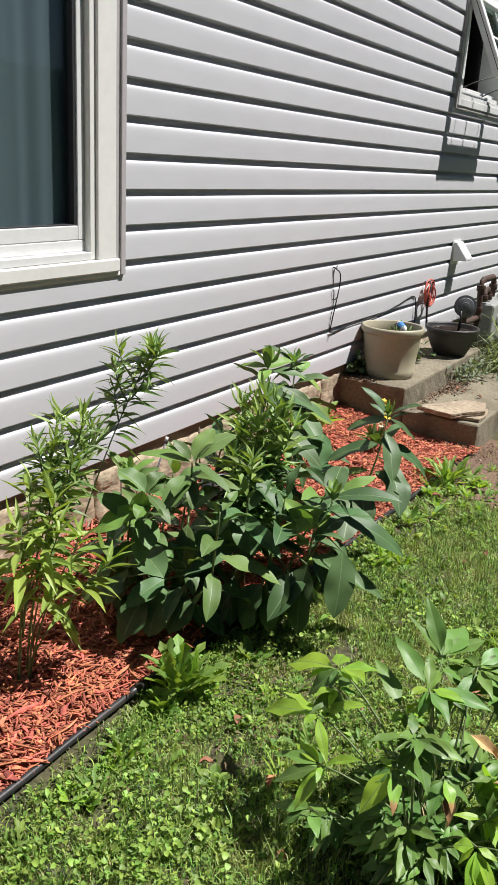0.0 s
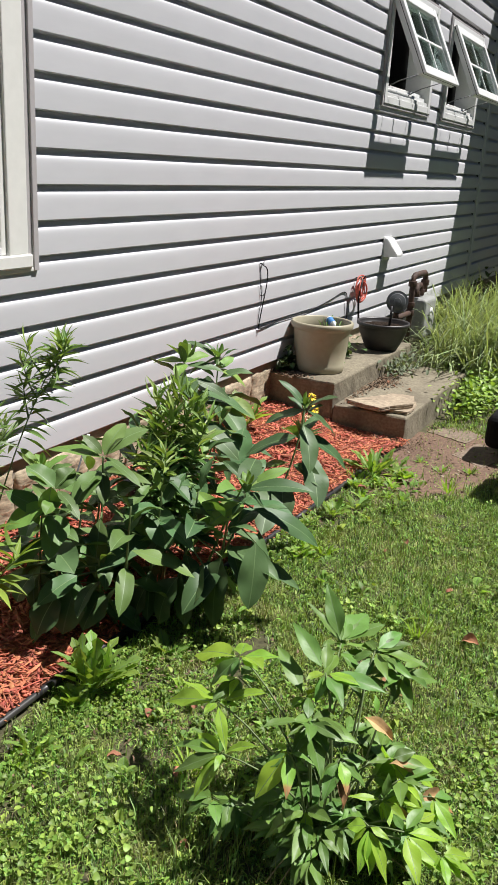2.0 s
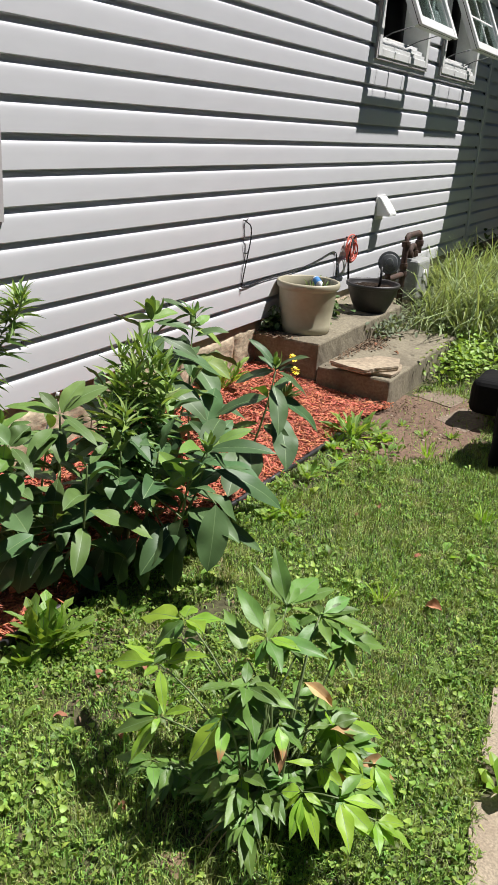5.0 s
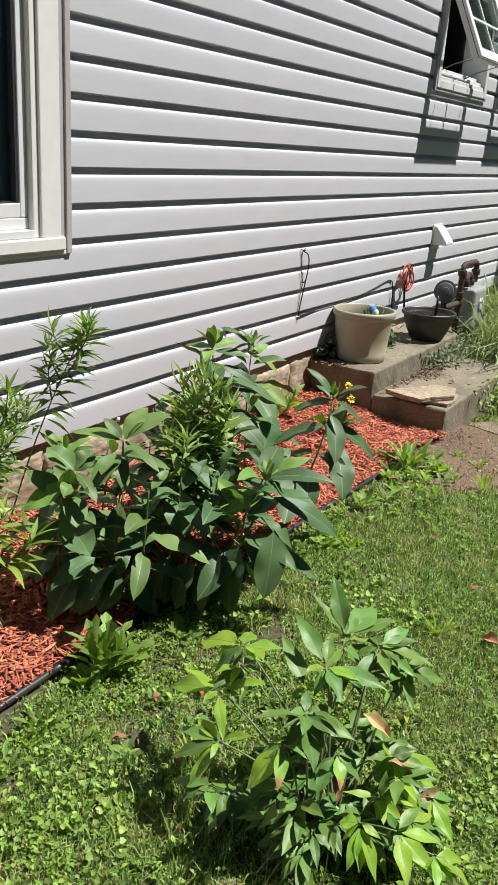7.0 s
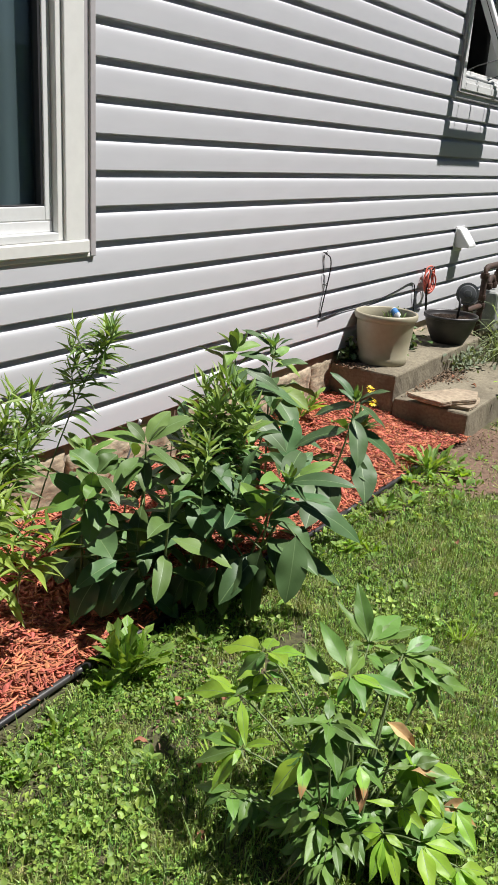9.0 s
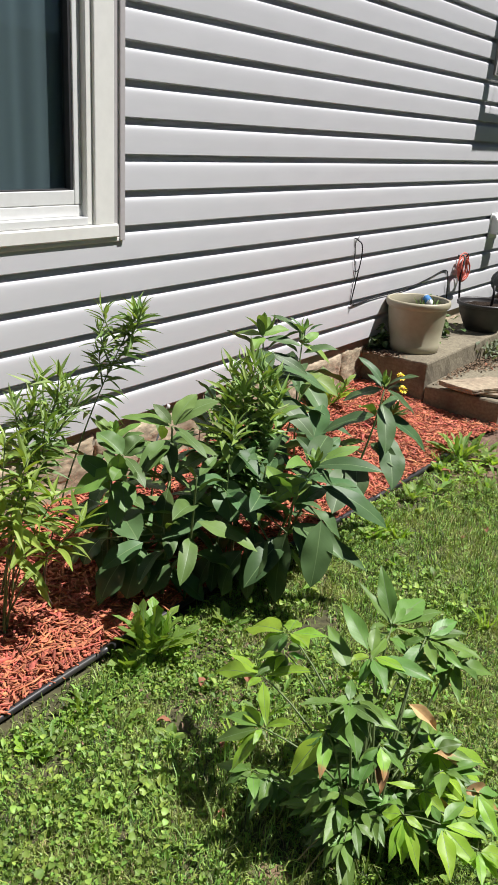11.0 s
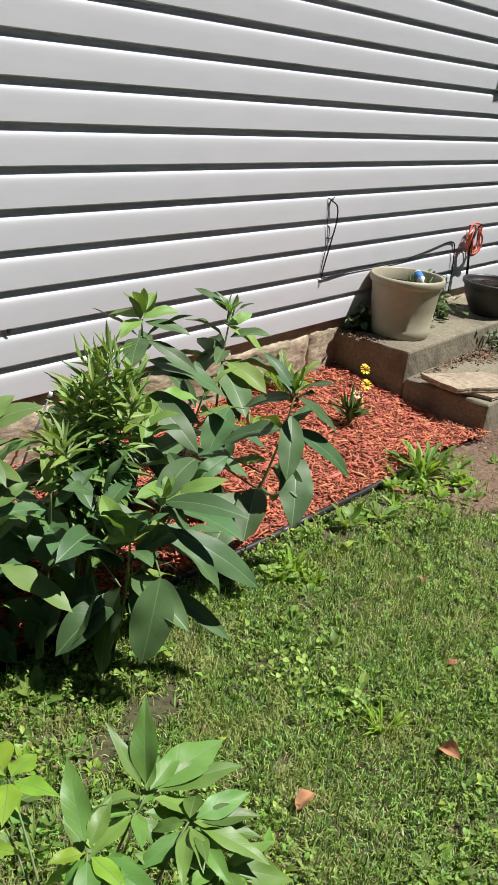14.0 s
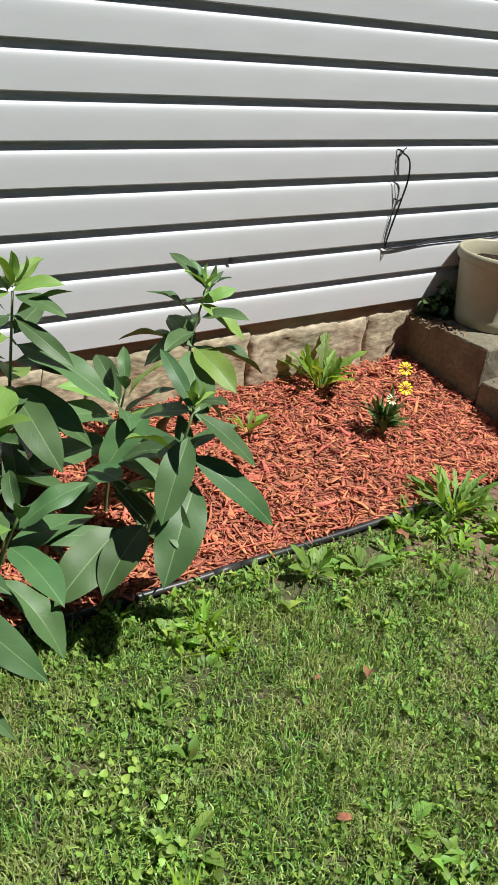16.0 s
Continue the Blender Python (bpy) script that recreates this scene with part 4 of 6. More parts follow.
def make_mulch():
    r = np.random.RandomState(7)
    V, Q, I = [], [], []
    ny, nx = 110, 18
    for j in range(ny + 1):
        yy = -1.2 + 5.24 * j / ny
        e = bed_edge(yy) if yy < 3.42 else bed_edge(3.42) - 0.05 + 0.09 * (yy - 3.42)
        for i in range(nx + 1):
            x = -0.06 + (e - 0.012 + 0.06) * i / nx
            V.append((x, yy, mulch_z(x, yy) - 0.006))
    for j in range(ny):
        for i in range(nx):
            a = j * (nx + 1) + i
            Q.append((a, a + 1, a + nx + 2, a + nx + 1))
            I.append(1)
    n = 27000
    for k in range(n):
        yy = r.uniform(-0.6, 4.03)
        e = bed_edge(yy) if yy < 3.42 else bed_edge(3.42) - 0.03 + 0.09 * (yy - 3.42)
        x = r.uniform(-0.02, e - 0.004)
        big = 1.7 if r.uniform() < 0.14 else 1.0
        length, w, t = big * (r.gamma(2.4, 0.0102) + 0.007), big * (r.gamma(2.0, 0.0025) + 0.0021), r.uniform(0.0012, 0.0036)
        yaw, tilt, roll = r.uniform(0, math.pi), r.normal(0, 0.24), r.normal(0, 0.42)
        m = Matrix.Translation((x, yy, mulch_z(x, yy) + r.uniform(-0.002, 0.013))) @ Euler((roll, tilt, yaw)).to_matrix().to_4x4()
        b = len(V)
        for lx, ws, dy, dz in ((-0.5, r.uniform(0.05, 0.7), r.normal(0, 0.35), 0), (r.uniform(-0.2, 0.2), 1.0, 0, r.normal(0, 0.05)), (0.5, r.uniform(0.05, 0.6), r.normal(0, 0.5), 0)):
            for ly, lz in ((-0.5, -0.5), (0.5, -0.5), (0.4, 0.5), (-0.4, 0.5)):
                V.append(tuple(m @ Vector((lx * length, (ly * ws + dy) * w, lz * t + dz * length))))
        for o in (b, b + 4):
            Q += [(o, o + 1, o + 5, o + 4), (o + 1, o + 2, o + 6, o + 5), (o + 2, o + 3, o + 7, o + 6), (o + 3, o, o + 4, o + 7)]
        Q += [(b, b + 3, b + 2, b + 1), (b + 8, b + 9, b + 10, b + 11)]
        I += [0] * 10
    return big_mesh("mulch", V, Q, [], [M_CHIP, M_UNDER], I)


tagged(part("mulch", make_mulch()), "red dyed wood-chip mulch over the flower bed", "mulch", kind="stuff")

# ---- concrete path ----
garden_path = thing("garden_path", "dusty tan concrete path slabs beside the lawn", "path", kind="structure")
part("path_slab", slab([(2.065, 1.36), (2.045, 1.48), (2.02, 1.68), (2.10, 1.80), (2.55, 1.95), (2.95, 2.05), (2.95, 1.36)], -0.04, 0.012, 21.0), M_PATH, garden_path)
part("path_slab", slab([(2.15, -1.90), (2.16, -0.90), (2.14, 0.97), (2.088, 1.15), (2.075, 1.24), (2.12, 1.31), (2.95, 1.32), (2.95, -1.90)], -0.04, 0.008, 25.0), M_PATH, garden_path)


def turned(foot, tip, out, toward=Vector((0.20, -0.30, 0.95))):
    """The twist that turns a leaf's upper face towards the open side."""
    ahead, out = (tip - foot).normalized(), Vector(out).normalized()
    steep = abs(ahead.z) >= 0.85
    side = (out if steep else ahead).cross(Vector((0, 0, 1))).normalized()
    up = side.cross(ahead).normalized()
    if steep and up.dot(out) < 0:
        up, side = -up, -side
    if steep:
        toward = out
    return math.atan2(toward.dot(side), toward.dot(up))


# ---- milkweed ----
def milkweed(base, lean, top, pairs, size, seed, label, low=0.22, droop=1.0, extra=(), crown=True, face=(0.5, -0.85, 0), young=0.2, leaf=None):
    """A common milkweed: a round stem, pairs of broad oval leaves turned a quarter each time, a crown of small upright leaves.
    extra: single leaves given as foot, tip and width."""
    r = random.Random(seed)
    plant = thing("milkweed", label, "milkweed plant", "milkweed plants", at=base)
    b = Vector(base)
    line = bend((0, 0, -0.03), Vector(lean) - b, Vector(top) - b - Vector((0, 0, 0.05)), 12)
    part("stem", tube(line, 0.0055, 8, 0.5, "stem", [M_STEM]), None, plant)

    def at(s):
        f = s * (len(line) - 1)
        i = min(int(f), len(line) - 2)
        return line[i].lerp(line[i + 1], f - i)

    turn = r.uniform(0, math.pi)
    for i in range(pairs):
        s = low + (1 - low) * (i / (pairs - 1)) ** 0.9
        length = 1.12 * size * (0.80 + 0.35 * math.sin(math.pi * min(1, 0.25 + 0.75 * (1 - s)))) * (1.0 - 0.45 * max(0, (s - 0.72) / 0.28)) * r.uniform(0.88, 1.1)
        for k in (0, 1):
            a = turn + i * radians(82) + k * math.pi + r.uniform(-0.25, 0.25)
            rise = radians(-66 + 104 * s ** 1.3 + r.uniform(-14, 14))
            rise -= radians(18) * droop * (1 - s)
            out = Vector((math.cos(a), math.sin(a), 0))
            foot = at(s) + out * 0.012
            tip = foot + (out * math.cos(rise) + Vector((0, 0, 1)) * math.sin(rise)) * length
            if tip.z + b.z < 0.03:
                tip.z = 0.03 - b.z
            width = length * r.uniform(0.31, 0.42) * (1 - 0.15 * s)
            g = leaf_geometry(foot, tip, width, r.uniform(0.10, 0.28), r.uniform(0.05, 0.45), OVAL_FINE, out, r.uniform(-0.5, 0.5), r.uniform(0.04, 0.12), r.random())
            leaf_object(plant, [g], [M_YOUNG if r.random() < 0.3 * s * s else leaf or M_MILK, M_RIB])
    if crown:
        tip_at = line[-1]
        for k in range(5):
            a = turn + k * radians(100) + r.uniform(-0.3, 0.3)
            out = Vector((math.cos(a), math.sin(a), 0))
            rise = radians(20 + 15 * k + r.uniform(-12, 12))
            length = size * r.uniform(0.50, 0.70) * (1 - 0.09 * k)
            foot = tip_at + Vector((0, 0, 0.006 * k))
            tip = foot + (out * math.cos(rise) + Vector((0, 0, 1)) * math.sin(rise)) * length
            leaf_object(plant, [leaf_geometry(foot, tip, length * 0.38, r.uniform(0.05, 0.22), 0.4, OVAL_FINE, out, r.uniform(-0.4, 0.4), 0.04, r.random())], [M_YOUNG, M_RIB], "young_leaf")
    for foot, tip, width in extra:
        f0, t0 = Vector(foot) - b, Vector(tip) - b
        near_stem = min(line, key=lambda c: (c - f0).length)
        f0 = near_stem.lerp(f0, 0.35 if width < 0.09 else 0.9)
        if (near_stem - f0).length > 0.012:
            part("leaf_stalk", tube(bend(near_stem, (near_stem + f0) / 2 + Vector((0, 0, 0.003)), f0, 5), 0.003, 5, 0.8, "leaf_stalk", [M_STEM]), None, plant)
        leaf_object(plant, [leaf_geometry(f0, t0, max(width, 0.034), r.uniform(0.10, 0.22), r.uniform(0.05, 0.25), OVAL_FINE, face, turned(f0, t0, face) + r.uniform(-0.3, 0.3), r.uniform(0.03, 0.07), r.random())], [M_YOUNG if r.random() < young and f0.z + b.z > 0.42 else leaf or M_MILK, M_RIB])
    return plant


UPRIGHT = "tall green milkweed with broad oval leaves in mulch"
SHORT = "shorter milkweed with broad oval leaves in mulch"
LEAVES_A = [((0.616, 2.061, 0.732), (0.721, 2.126, 0.723), 0.037), ((0.592, 2.040, 0.764), (0.464, 2.046, 0.731), 0.046), ((0.631, 2.014, 0.711), (0.735, 1.889, 0.670), 0.067), ((0.691, 2.040, 0.699), (0.754, 2.127, 0.621), 0.040), ((0.670, 2.050, 0.630), (0.820, 2.190, 0.550), 0.081), ((0.690, 2.020, 0.560), (0.840, 2.060, 0.420), 0.081), ((0.610, 2.030, 0.750), (0.630, 1.940, 0.720), 0.044), ((0.650, 2.050, 0.540), (0.760, 2.150, 0.460), 0.066)]
LEAVES_B = [((0.375, 2.684, 0.569), (0.470, 2.794, 0.481), 0.051), ((0.327, 2.704, 0.634), (0.204, 2.688, 0.675), 0.042), ((0.380, 2.690, 0.570), (0.390, 2.810, 0.610), 0.044), ((0.400, 2.670, 0.500), (0.340, 2.540, 0.390), 0.080), ((0.420, 2.680, 0.470), (0.570, 2.710, 0.370), 0.079), ((0.390, 2.660, 0.440), (0.580, 2.590, 0.310), 0.106), ((0.420, 2.670, 0.460), (0.250, 2.670, 0.500), 0.068)]
LEAVES_C = [((0.999, 2.279, 0.516), (1.075, 2.167, 0.392), 0.073), ((1.005, 2.297, 0.416), (1.123, 2.151, 0.270), 0.100), ((1.008, 2.317, 0.483), (1.115, 2.434, 0.333), 0.065), ((0.940, 2.332, 0.463), (0.771, 2.240, 0.379), 0.076), ((0.984, 2.268, 0.589), (0.845, 2.238, 0.521), 0.052), ((1.007, 2.298, 0.581), (1.073, 2.399, 0.472), 0.049), ((0.992, 2.272, 0.624), (0.878, 2.262, 0.693), 0.035), ((1.015, 2.270, 0.623), (1.118, 2.280, 0.664), 0.031)]
LEAVES_C2 = [((0.94, 2.19, 0.32), (1.03, 2.06, 0.22), 0.088), ((0.92, 2.15, 0.30), (0.99, 1.97, 0.20), 0.103), ((0.88, 2.08, 0.31), (0.86, 1.97, 0.28), 0.053), ((0.73, 2.20, 0.34), (0.70, 2.35, 0.45), 0.094), ((0.65, 2.13, 0.42), (0.74, 2.17, 0.35), 0.076)]
LEAVES_D = [((1.059, 1.714, 0.487), (1.253, 1.784, 0.487), 0.058), ((1.144, 1.710, 0.395), (1.259, 1.841, 0.278), 0.067), ((1.148, 1.619, 0.345), (1.157, 1.560, 0.150), 0.096), ((1.060, 1.789, 0.494), (1.143, 1.829, 0.531), 0.040), ((1.143, 1.718, 0.221), (1.230, 1.789, 0.136), 0.042), ((1.074, 1.699, 0.468), (1.103, 1.756, 0.381), 0.048), ((1.060, 1.700, 0.440), (0.990, 1.590, 0.380), 0.074), ((1.030, 1.700, 0.480), (1.000, 1.870, 0.520), 0.073)]
LEAVES_E = [((0.694, 1.430, 0.577), (0.536, 1.380, 0.593), 0.064), ((0.709, 1.440, 0.598), (0.755, 1.600, 0.645), 0.072), ((0.685, 1.440, 0.603), (0.635, 1.420, 0.649), 0.036), ((0.713, 1.430, 0.591), (0.854, 1.420, 0.528), 0.038), ((0.705, 1.450, 0.601), (0.694, 1.560, 0.663), 0.060), ((0.696, 1.410, 0.554), (0.698, 1.300, 0.470), 0.068), ((0.705, 1.420, 0.544), (0.752, 1.370, 0.466), 0.043), ((0.710, 1.440, 0.554), (0.863, 1.460, 0.529), 0.019), ((0.740, 1.360, 0.381), (0.728, 1.360, 0.220), 0.064)]
LEAVES_F = [((0.643, 1.280, 0.526), (0.546, 1.270, 0.574), 0.072), ((0.595, 1.240, 0.443), (0.500, 1.230, 0.497), 0.064), ((0.595, 1.240, 0.443), (0.640, 1.270, 0.532), 0.064), ((0.638, 1.300, 0.508), (0.655, 1.360, 0.563), 0.064), ((0.658, 1.300, 0.500), (0.753, 1.260, 0.456), 0.038), ((0.645, 1.290, 0.491), (0.659, 1.220, 0.464), 0.051), ((0.640, 1.270, 0.405), (0.685, 1.200, 0.335), 0.064), ((0.651, 1.270, 0.399), (0.731, 1.280, 0.374), 0.043), ((0.603, 1.250, 0.457), (0.534, 1.180, 0.397), 0.064), ((0.629, 1.270, 0.439), (0.709, 1.220, 0.380), 0.076)]
LEAVES_LOW = [((0.577, 1.220, 0.246), (0.577, 1.180, 0.176), 0.090), ((0.616, 1.220, 0.230), (0.654, 1.180, 0.188), 0.070), ((0.606, 1.280, 0.336), (0.763, 1.220, 0.306), 0.100), ((0.637, 1.270, 0.177), (0.632, 1.200, 0.070), 0.100), ((0.674, 1.330, 0.203), (0.689, 1.250, 0.067), 0.110), ((0.746, 1.380, 0.167), (0.742, 1.280, 0.082), 0.100), ((0.779, 1.450, 0.148), (0.775, 1.430, 0.023), 0.060), ((0.841, 1.500, 0.168), (0.813, 1.440, 0.032), 0.110)]
LEAVES_SHADE = [((0.917, 1.530, 0.201), (0.898, 1.460, 0.064), 0.120), ((1.002, 1.560, 0.246), (0.967, 1.500, 0.060), 0.120), ((1.047, 1.600, 0.274), (1.054, 1.530, 0.068), 0.110), ((0.730, 1.550, 0.324), (0.711, 1.420, 0.257), 0.110), ((0.835, 1.620, 0.340), (0.801, 1.550, 0.235), 0.100), ((0.858, 1.620, 0.421), (0.989, 1.700, 0.388), 0.080), ((0.773, 1.580, 0.395), (0.888, 1.520, 0.294), 0.100)]
milkweed((0.60, 2.00, 0.03), (0.64, 2.02, 0.45), (0.596, 2.056, 0.80), 8, 0.165, 11, UPRIGHT, 0.40, extra=LEAVES_A)
milkweed((0.44, 2.60, 0.03), (0.40, 2.62, 0.40), (0.36, 2.725, 0.66), 8, 0.155, 23, UPRIGHT, 0.35, extra=LEAVES_B)
milkweed((0.84, 2.14, 0.03), (0.98, 2.22, 0.30), (0.986, 2.285, 0.64), 4, 0.135, 35, "milkweed with large drooping oval leaves in mulch", 0.45, extra=LEAVES_C + LEAVES_C2)
milkweed((0.80, 1.74, 0.03), (1.04, 1.68, 0.24), (1.053, 1.704, 0.52), 4, 0.13, 47, "leaning milkweed with large drooping leaves over the edging", 0.35, extra=LEAVES_D)
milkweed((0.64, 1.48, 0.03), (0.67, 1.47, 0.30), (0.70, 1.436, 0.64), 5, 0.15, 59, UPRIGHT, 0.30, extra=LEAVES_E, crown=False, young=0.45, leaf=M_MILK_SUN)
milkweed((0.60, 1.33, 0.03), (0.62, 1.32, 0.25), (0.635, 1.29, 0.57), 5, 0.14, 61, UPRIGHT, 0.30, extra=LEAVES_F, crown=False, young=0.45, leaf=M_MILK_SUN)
milkweed((0.70, 1.40, 0.03), (0.74, 1.38, 0.16), (0.74, 1.36, 0.34), 3, 0.14, 67, SHORT, 0.4, extra=LEAVES_LOW, crown=False, face=(-0.45, -0.9, 0))
milkweed((0.82, 1.64, 0.03), (0.90, 1.62, 0.25), (0.93, 1.62, 0.52), 5, 0.17, 69, SHORT, 0.5, extra=LEAVES_SHADE, crown=False, face=(-0.45, -0.9, 0))
milkweed((0.62, 1.90, 0.03), (0.66, 1.89, 0.25), (0.74, 1.93, 0.54), 6, 0.19, 73, SHORT, 0.55)
milkweed((0.50, 2.34, 0.03), (0.53, 2.33, 0.25), (0.60, 2.34, 0.52), 9, 0.19, 85, SHORT, 0.35, crown=False)
milkweed((0.74, 1.60, 0.03), (0.80, 1.58, 0.25), (0.84, 1.55, 0.52), 6, 0.17, 101, SHORT, 0.35, crown=False)
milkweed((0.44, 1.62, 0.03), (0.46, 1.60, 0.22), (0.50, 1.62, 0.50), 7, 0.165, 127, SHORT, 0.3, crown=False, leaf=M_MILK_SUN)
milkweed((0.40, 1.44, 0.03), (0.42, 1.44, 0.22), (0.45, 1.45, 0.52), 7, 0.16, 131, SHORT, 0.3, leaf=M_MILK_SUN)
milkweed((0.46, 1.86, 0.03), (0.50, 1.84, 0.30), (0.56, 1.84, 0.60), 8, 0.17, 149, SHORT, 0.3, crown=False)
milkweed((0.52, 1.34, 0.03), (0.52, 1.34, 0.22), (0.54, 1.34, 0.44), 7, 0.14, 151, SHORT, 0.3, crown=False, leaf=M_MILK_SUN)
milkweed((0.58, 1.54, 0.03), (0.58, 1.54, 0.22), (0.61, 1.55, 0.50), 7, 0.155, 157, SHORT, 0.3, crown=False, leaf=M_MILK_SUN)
milkweed((0.80, 1.88, 0.03), (0.88, 1.88, 0.25), (0.94, 1.92, 0.46), 5, 0.18, 137, SHORT, 0.5, crown=False)
milkweed((0.94, 1.66, 0.0), (1.00, 1.66, 0.20), (1.04, 1.62, 0.46), 5, 0.17, 163, SHORT, 0.6, crown=False)
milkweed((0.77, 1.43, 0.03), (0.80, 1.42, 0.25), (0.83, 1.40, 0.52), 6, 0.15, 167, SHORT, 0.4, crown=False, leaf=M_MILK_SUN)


# a black nursery pot and a thin stake among them
nursery = thing("nursery_pot", "black plastic nursery pot among the milkweeds", "plant pot", at=(0.40, 2.13, 0.045))
v, f = lathe([(0.0, 0.0), (0.075, 0.0), (0.078, 0.004), (0.098, 0.165), (0.106, 0.168), (0.107, 0.185), (0.102, 0.188), (0.098, 0.18), (0.092, 0.13), (0.0, 0.125)], 36)
part("pot_body", mesh_of("pot_body", v, f, [M_BLACK], None, True), None, nursery)
v, f = lathe([(0.092, 0.14), (0.05, 0.146), (0.0, 0.143)], 30)
part("potting_soil", mesh_of("potting_soil", v, f, [M_POTSOIL], None, True), None, nursery)
stake = thing("garden_stake", "thin grey garden stake with a pale tip", "garden stake", at=(0.10, 2.0, 0.0))
part("rod", tube([(0.0, -0.04, 0.02), (0.0, 0.035, 0.19), (0.0, 0.118, 0.345)], 0.004, 8, 1, "rod", [M_METER]), None, stake)
part("tip", tube([(0.0, 0.117, 0.343), (0.0, 0.122, 0.355), (0.0, 0.125, 0.362)], 0.008, 10, 0.8, "tip", [M_WHITE]), None, stake)


# ---- narrow-leaved plants ----
def wand(plant, line, leaf, count, wide, low, r, mats, droop=1.0):
    """One stem with narrow leaves all round: dark and hanging low down, pale and upright in a tuft at the tip."""
    part("stem", tube(line, 0.0036, 6, 0.4, "stem", [M_STEM]), None, plant)
    old, young = [], []
    for k in range(count):
        s = low + (1 - low) * (k / count) ** 0.72
        f = s * (len(line) - 1)
        i = min(int(f), len(line) - 2)
        foot = line[i].lerp(line[i + 1], f - i)
        a = k * radians(137.5) + r.uniform(-0.5, 0.5)
        out = Vector((math.cos(a), math.sin(a), 0))
        t = (s - low) / (1 - low)
        rise = radians(-24 * droop + 84 * t ** 2.2 + r.uniform(-20, 20))
        length = leaf * (1.0 - 0.42 * t ** 3) * r.uniform(0.7, 1.15)
        tip = foot + (out * math.cos(rise) + Vector((0, 0, 1)) * math.sin(rise)) * length
        (young if t > 0.62 and r.random() < 0.8 else old).append(leaf_geometry(foot, tip, length * wide * r.uniform(0.8, 1.2), r.uniform(0.03, 0.2), 0.5, LANCE, out, r.uniform(-0.6, 0.6), 0.05, r.random(), 0.08))
    for pieces, mat in ((old, mats[0]), (young, mats[1])):
        v, f, i, u = gather(pieces)
        part("foliage", mesh_of("foliage", v, f, [mat], None, True, u), None, plant)


def narrow_plant(base, tops, leaf, count, seed, label, wide=0.13, low=0.3, mats=None, side=0, sway=0.25):
    """A clump of wand-like stems clothed in narrow leaves; side: short side shoots on each stem."""
    r = random.Random(seed)
    plant = thing("wildflower_plant", label, "wildflower plant", "narrow-leaved plants", at=base)
    b = Vector(base)
    mats = mats or (M_SWAMP, M_SPRIG)
    for top in tops:
        t = Vector(top) - b
        line = bend((r.uniform(-0.02, 0.02), r.uniform(-0.02, 0.02), -0.02), Vector((t.x * sway, t.y * sway, t.z * 0.55)), t, 14)
        wand(plant, line, leaf, count, wide, low, r, mats)
        for k in range(side):
            s = 0.76 + 0.20 * k / max(1, side)
            f = line[int(s * (len(line) - 1))]
            a = r.uniform(0, 6.28) + k * 2.1
            o = Vector((math.cos(a), math.sin(a), 0))
            ln = r.uniform(0.09, 0.16)
            wand(plant, bend(f, f + o * ln * 0.45 + Vector((0, 0, ln * 0.35)), f + o * ln * 0.6 + Vector((0, 0, ln)), 7), leaf * 0.8, max(7, count // 3), wide, 0.3, r, mats, 0.4)
    return plant


WAND = "slender plant with narrow willow-like leaves in mulch"
NARROW_TOPS = [(0.611, 1.86, 0.686), (0.657, 1.86, 0.721), (0.724, 1.83, 0.73), (0.79, 1.80, 0.725), (0.749, 1.75, 0.674), (0.693, 1.72, 0.63), (0.819, 1.60, 0.583), (0.706, 1.66, 0.56), (0.861, 1.80, 0.657), (0.793, 1.85, 0.681)]
narrow_plant((0.70, 1.76, 0.03), NARROW_TOPS, 0.135, 52, 5, "bushy upright plant with dense narrow green leaves", 0.17, 0.30, (M_SWAMP_DARK, M_SPRIG))
narrow_plant((0.35, 1.18, 0.03), [(0.502, 1.505, 0.91)], 0.115, 56, 6, WAND, 0.16, 0.60, None, 6, 0.35)
narrow_plant((0.36, 1.05, 0.03), [(0.48, 1.22, 0.74), (0.44, 1.13, 0.70), (0.52, 1.13, 0.62), (0.47, 1.28, 0.68)], 0.12, 40, 7, WAND, 0.15, 0.4, None, 3)
narrow_plant((0.50, 0.92, 0.03), [(0.57, 0.99, 0.58), (0.54, 0.89, 0.52), (0.62, 1.05, 0.47), (0.69, 1.09, 0.40), (0.48, 0.99, 0.62), (0.60, 0.97, 0.50)], 0.155, 18, 8, "low clump with bright lance-shaped leaves in mulch", 0.17, 0.55, (M_LANCE, M_LANCE))
narrow_plant((0.30, 0.62, 0.03), [(0.36, 0.68, 0.66), (0.42, 0.60, 0.58), (0.30, 0.74, 0.62)], 0.11, 28, 9, WAND, 0.2, 0.35, None, 1)

# dry twigs leaning out of the mulch
for k, (a, m, c) in enumerate((((0.52, 1.10, 0.05), (0.55, 1.02, 0.16), (0.58, 1.06, 0.33)), ((0.47, 1.00, 0.05), (0.50, 0.93, 0.15), (0.56, 0.95, 0.26)), ((0.12, 2.30, 0.06), (0.13, 2.30, 0.2), (0.12, 2.33, 0.36)), ((0.12, 1.78, 0.06), (0.14, 1.80, 0.2), (0.10, 1.82, 0.33)))):
    tagged(part("twig", tube(bend(a, m, c, 7), 0.004, 6, 0.5, "twig", [M_TWIG])), "thin dry brown stem stuck in the mulch", "twig", "dry twigs")


# ---- peony ----
PEONY = Vector((1.68, 0.95, 0.0))
peony = thing("peony_plant", "bushy peony with glossy yellow-green leaves on the lawn", "peony plant", at=PEONY)
pr = random.Random(77)


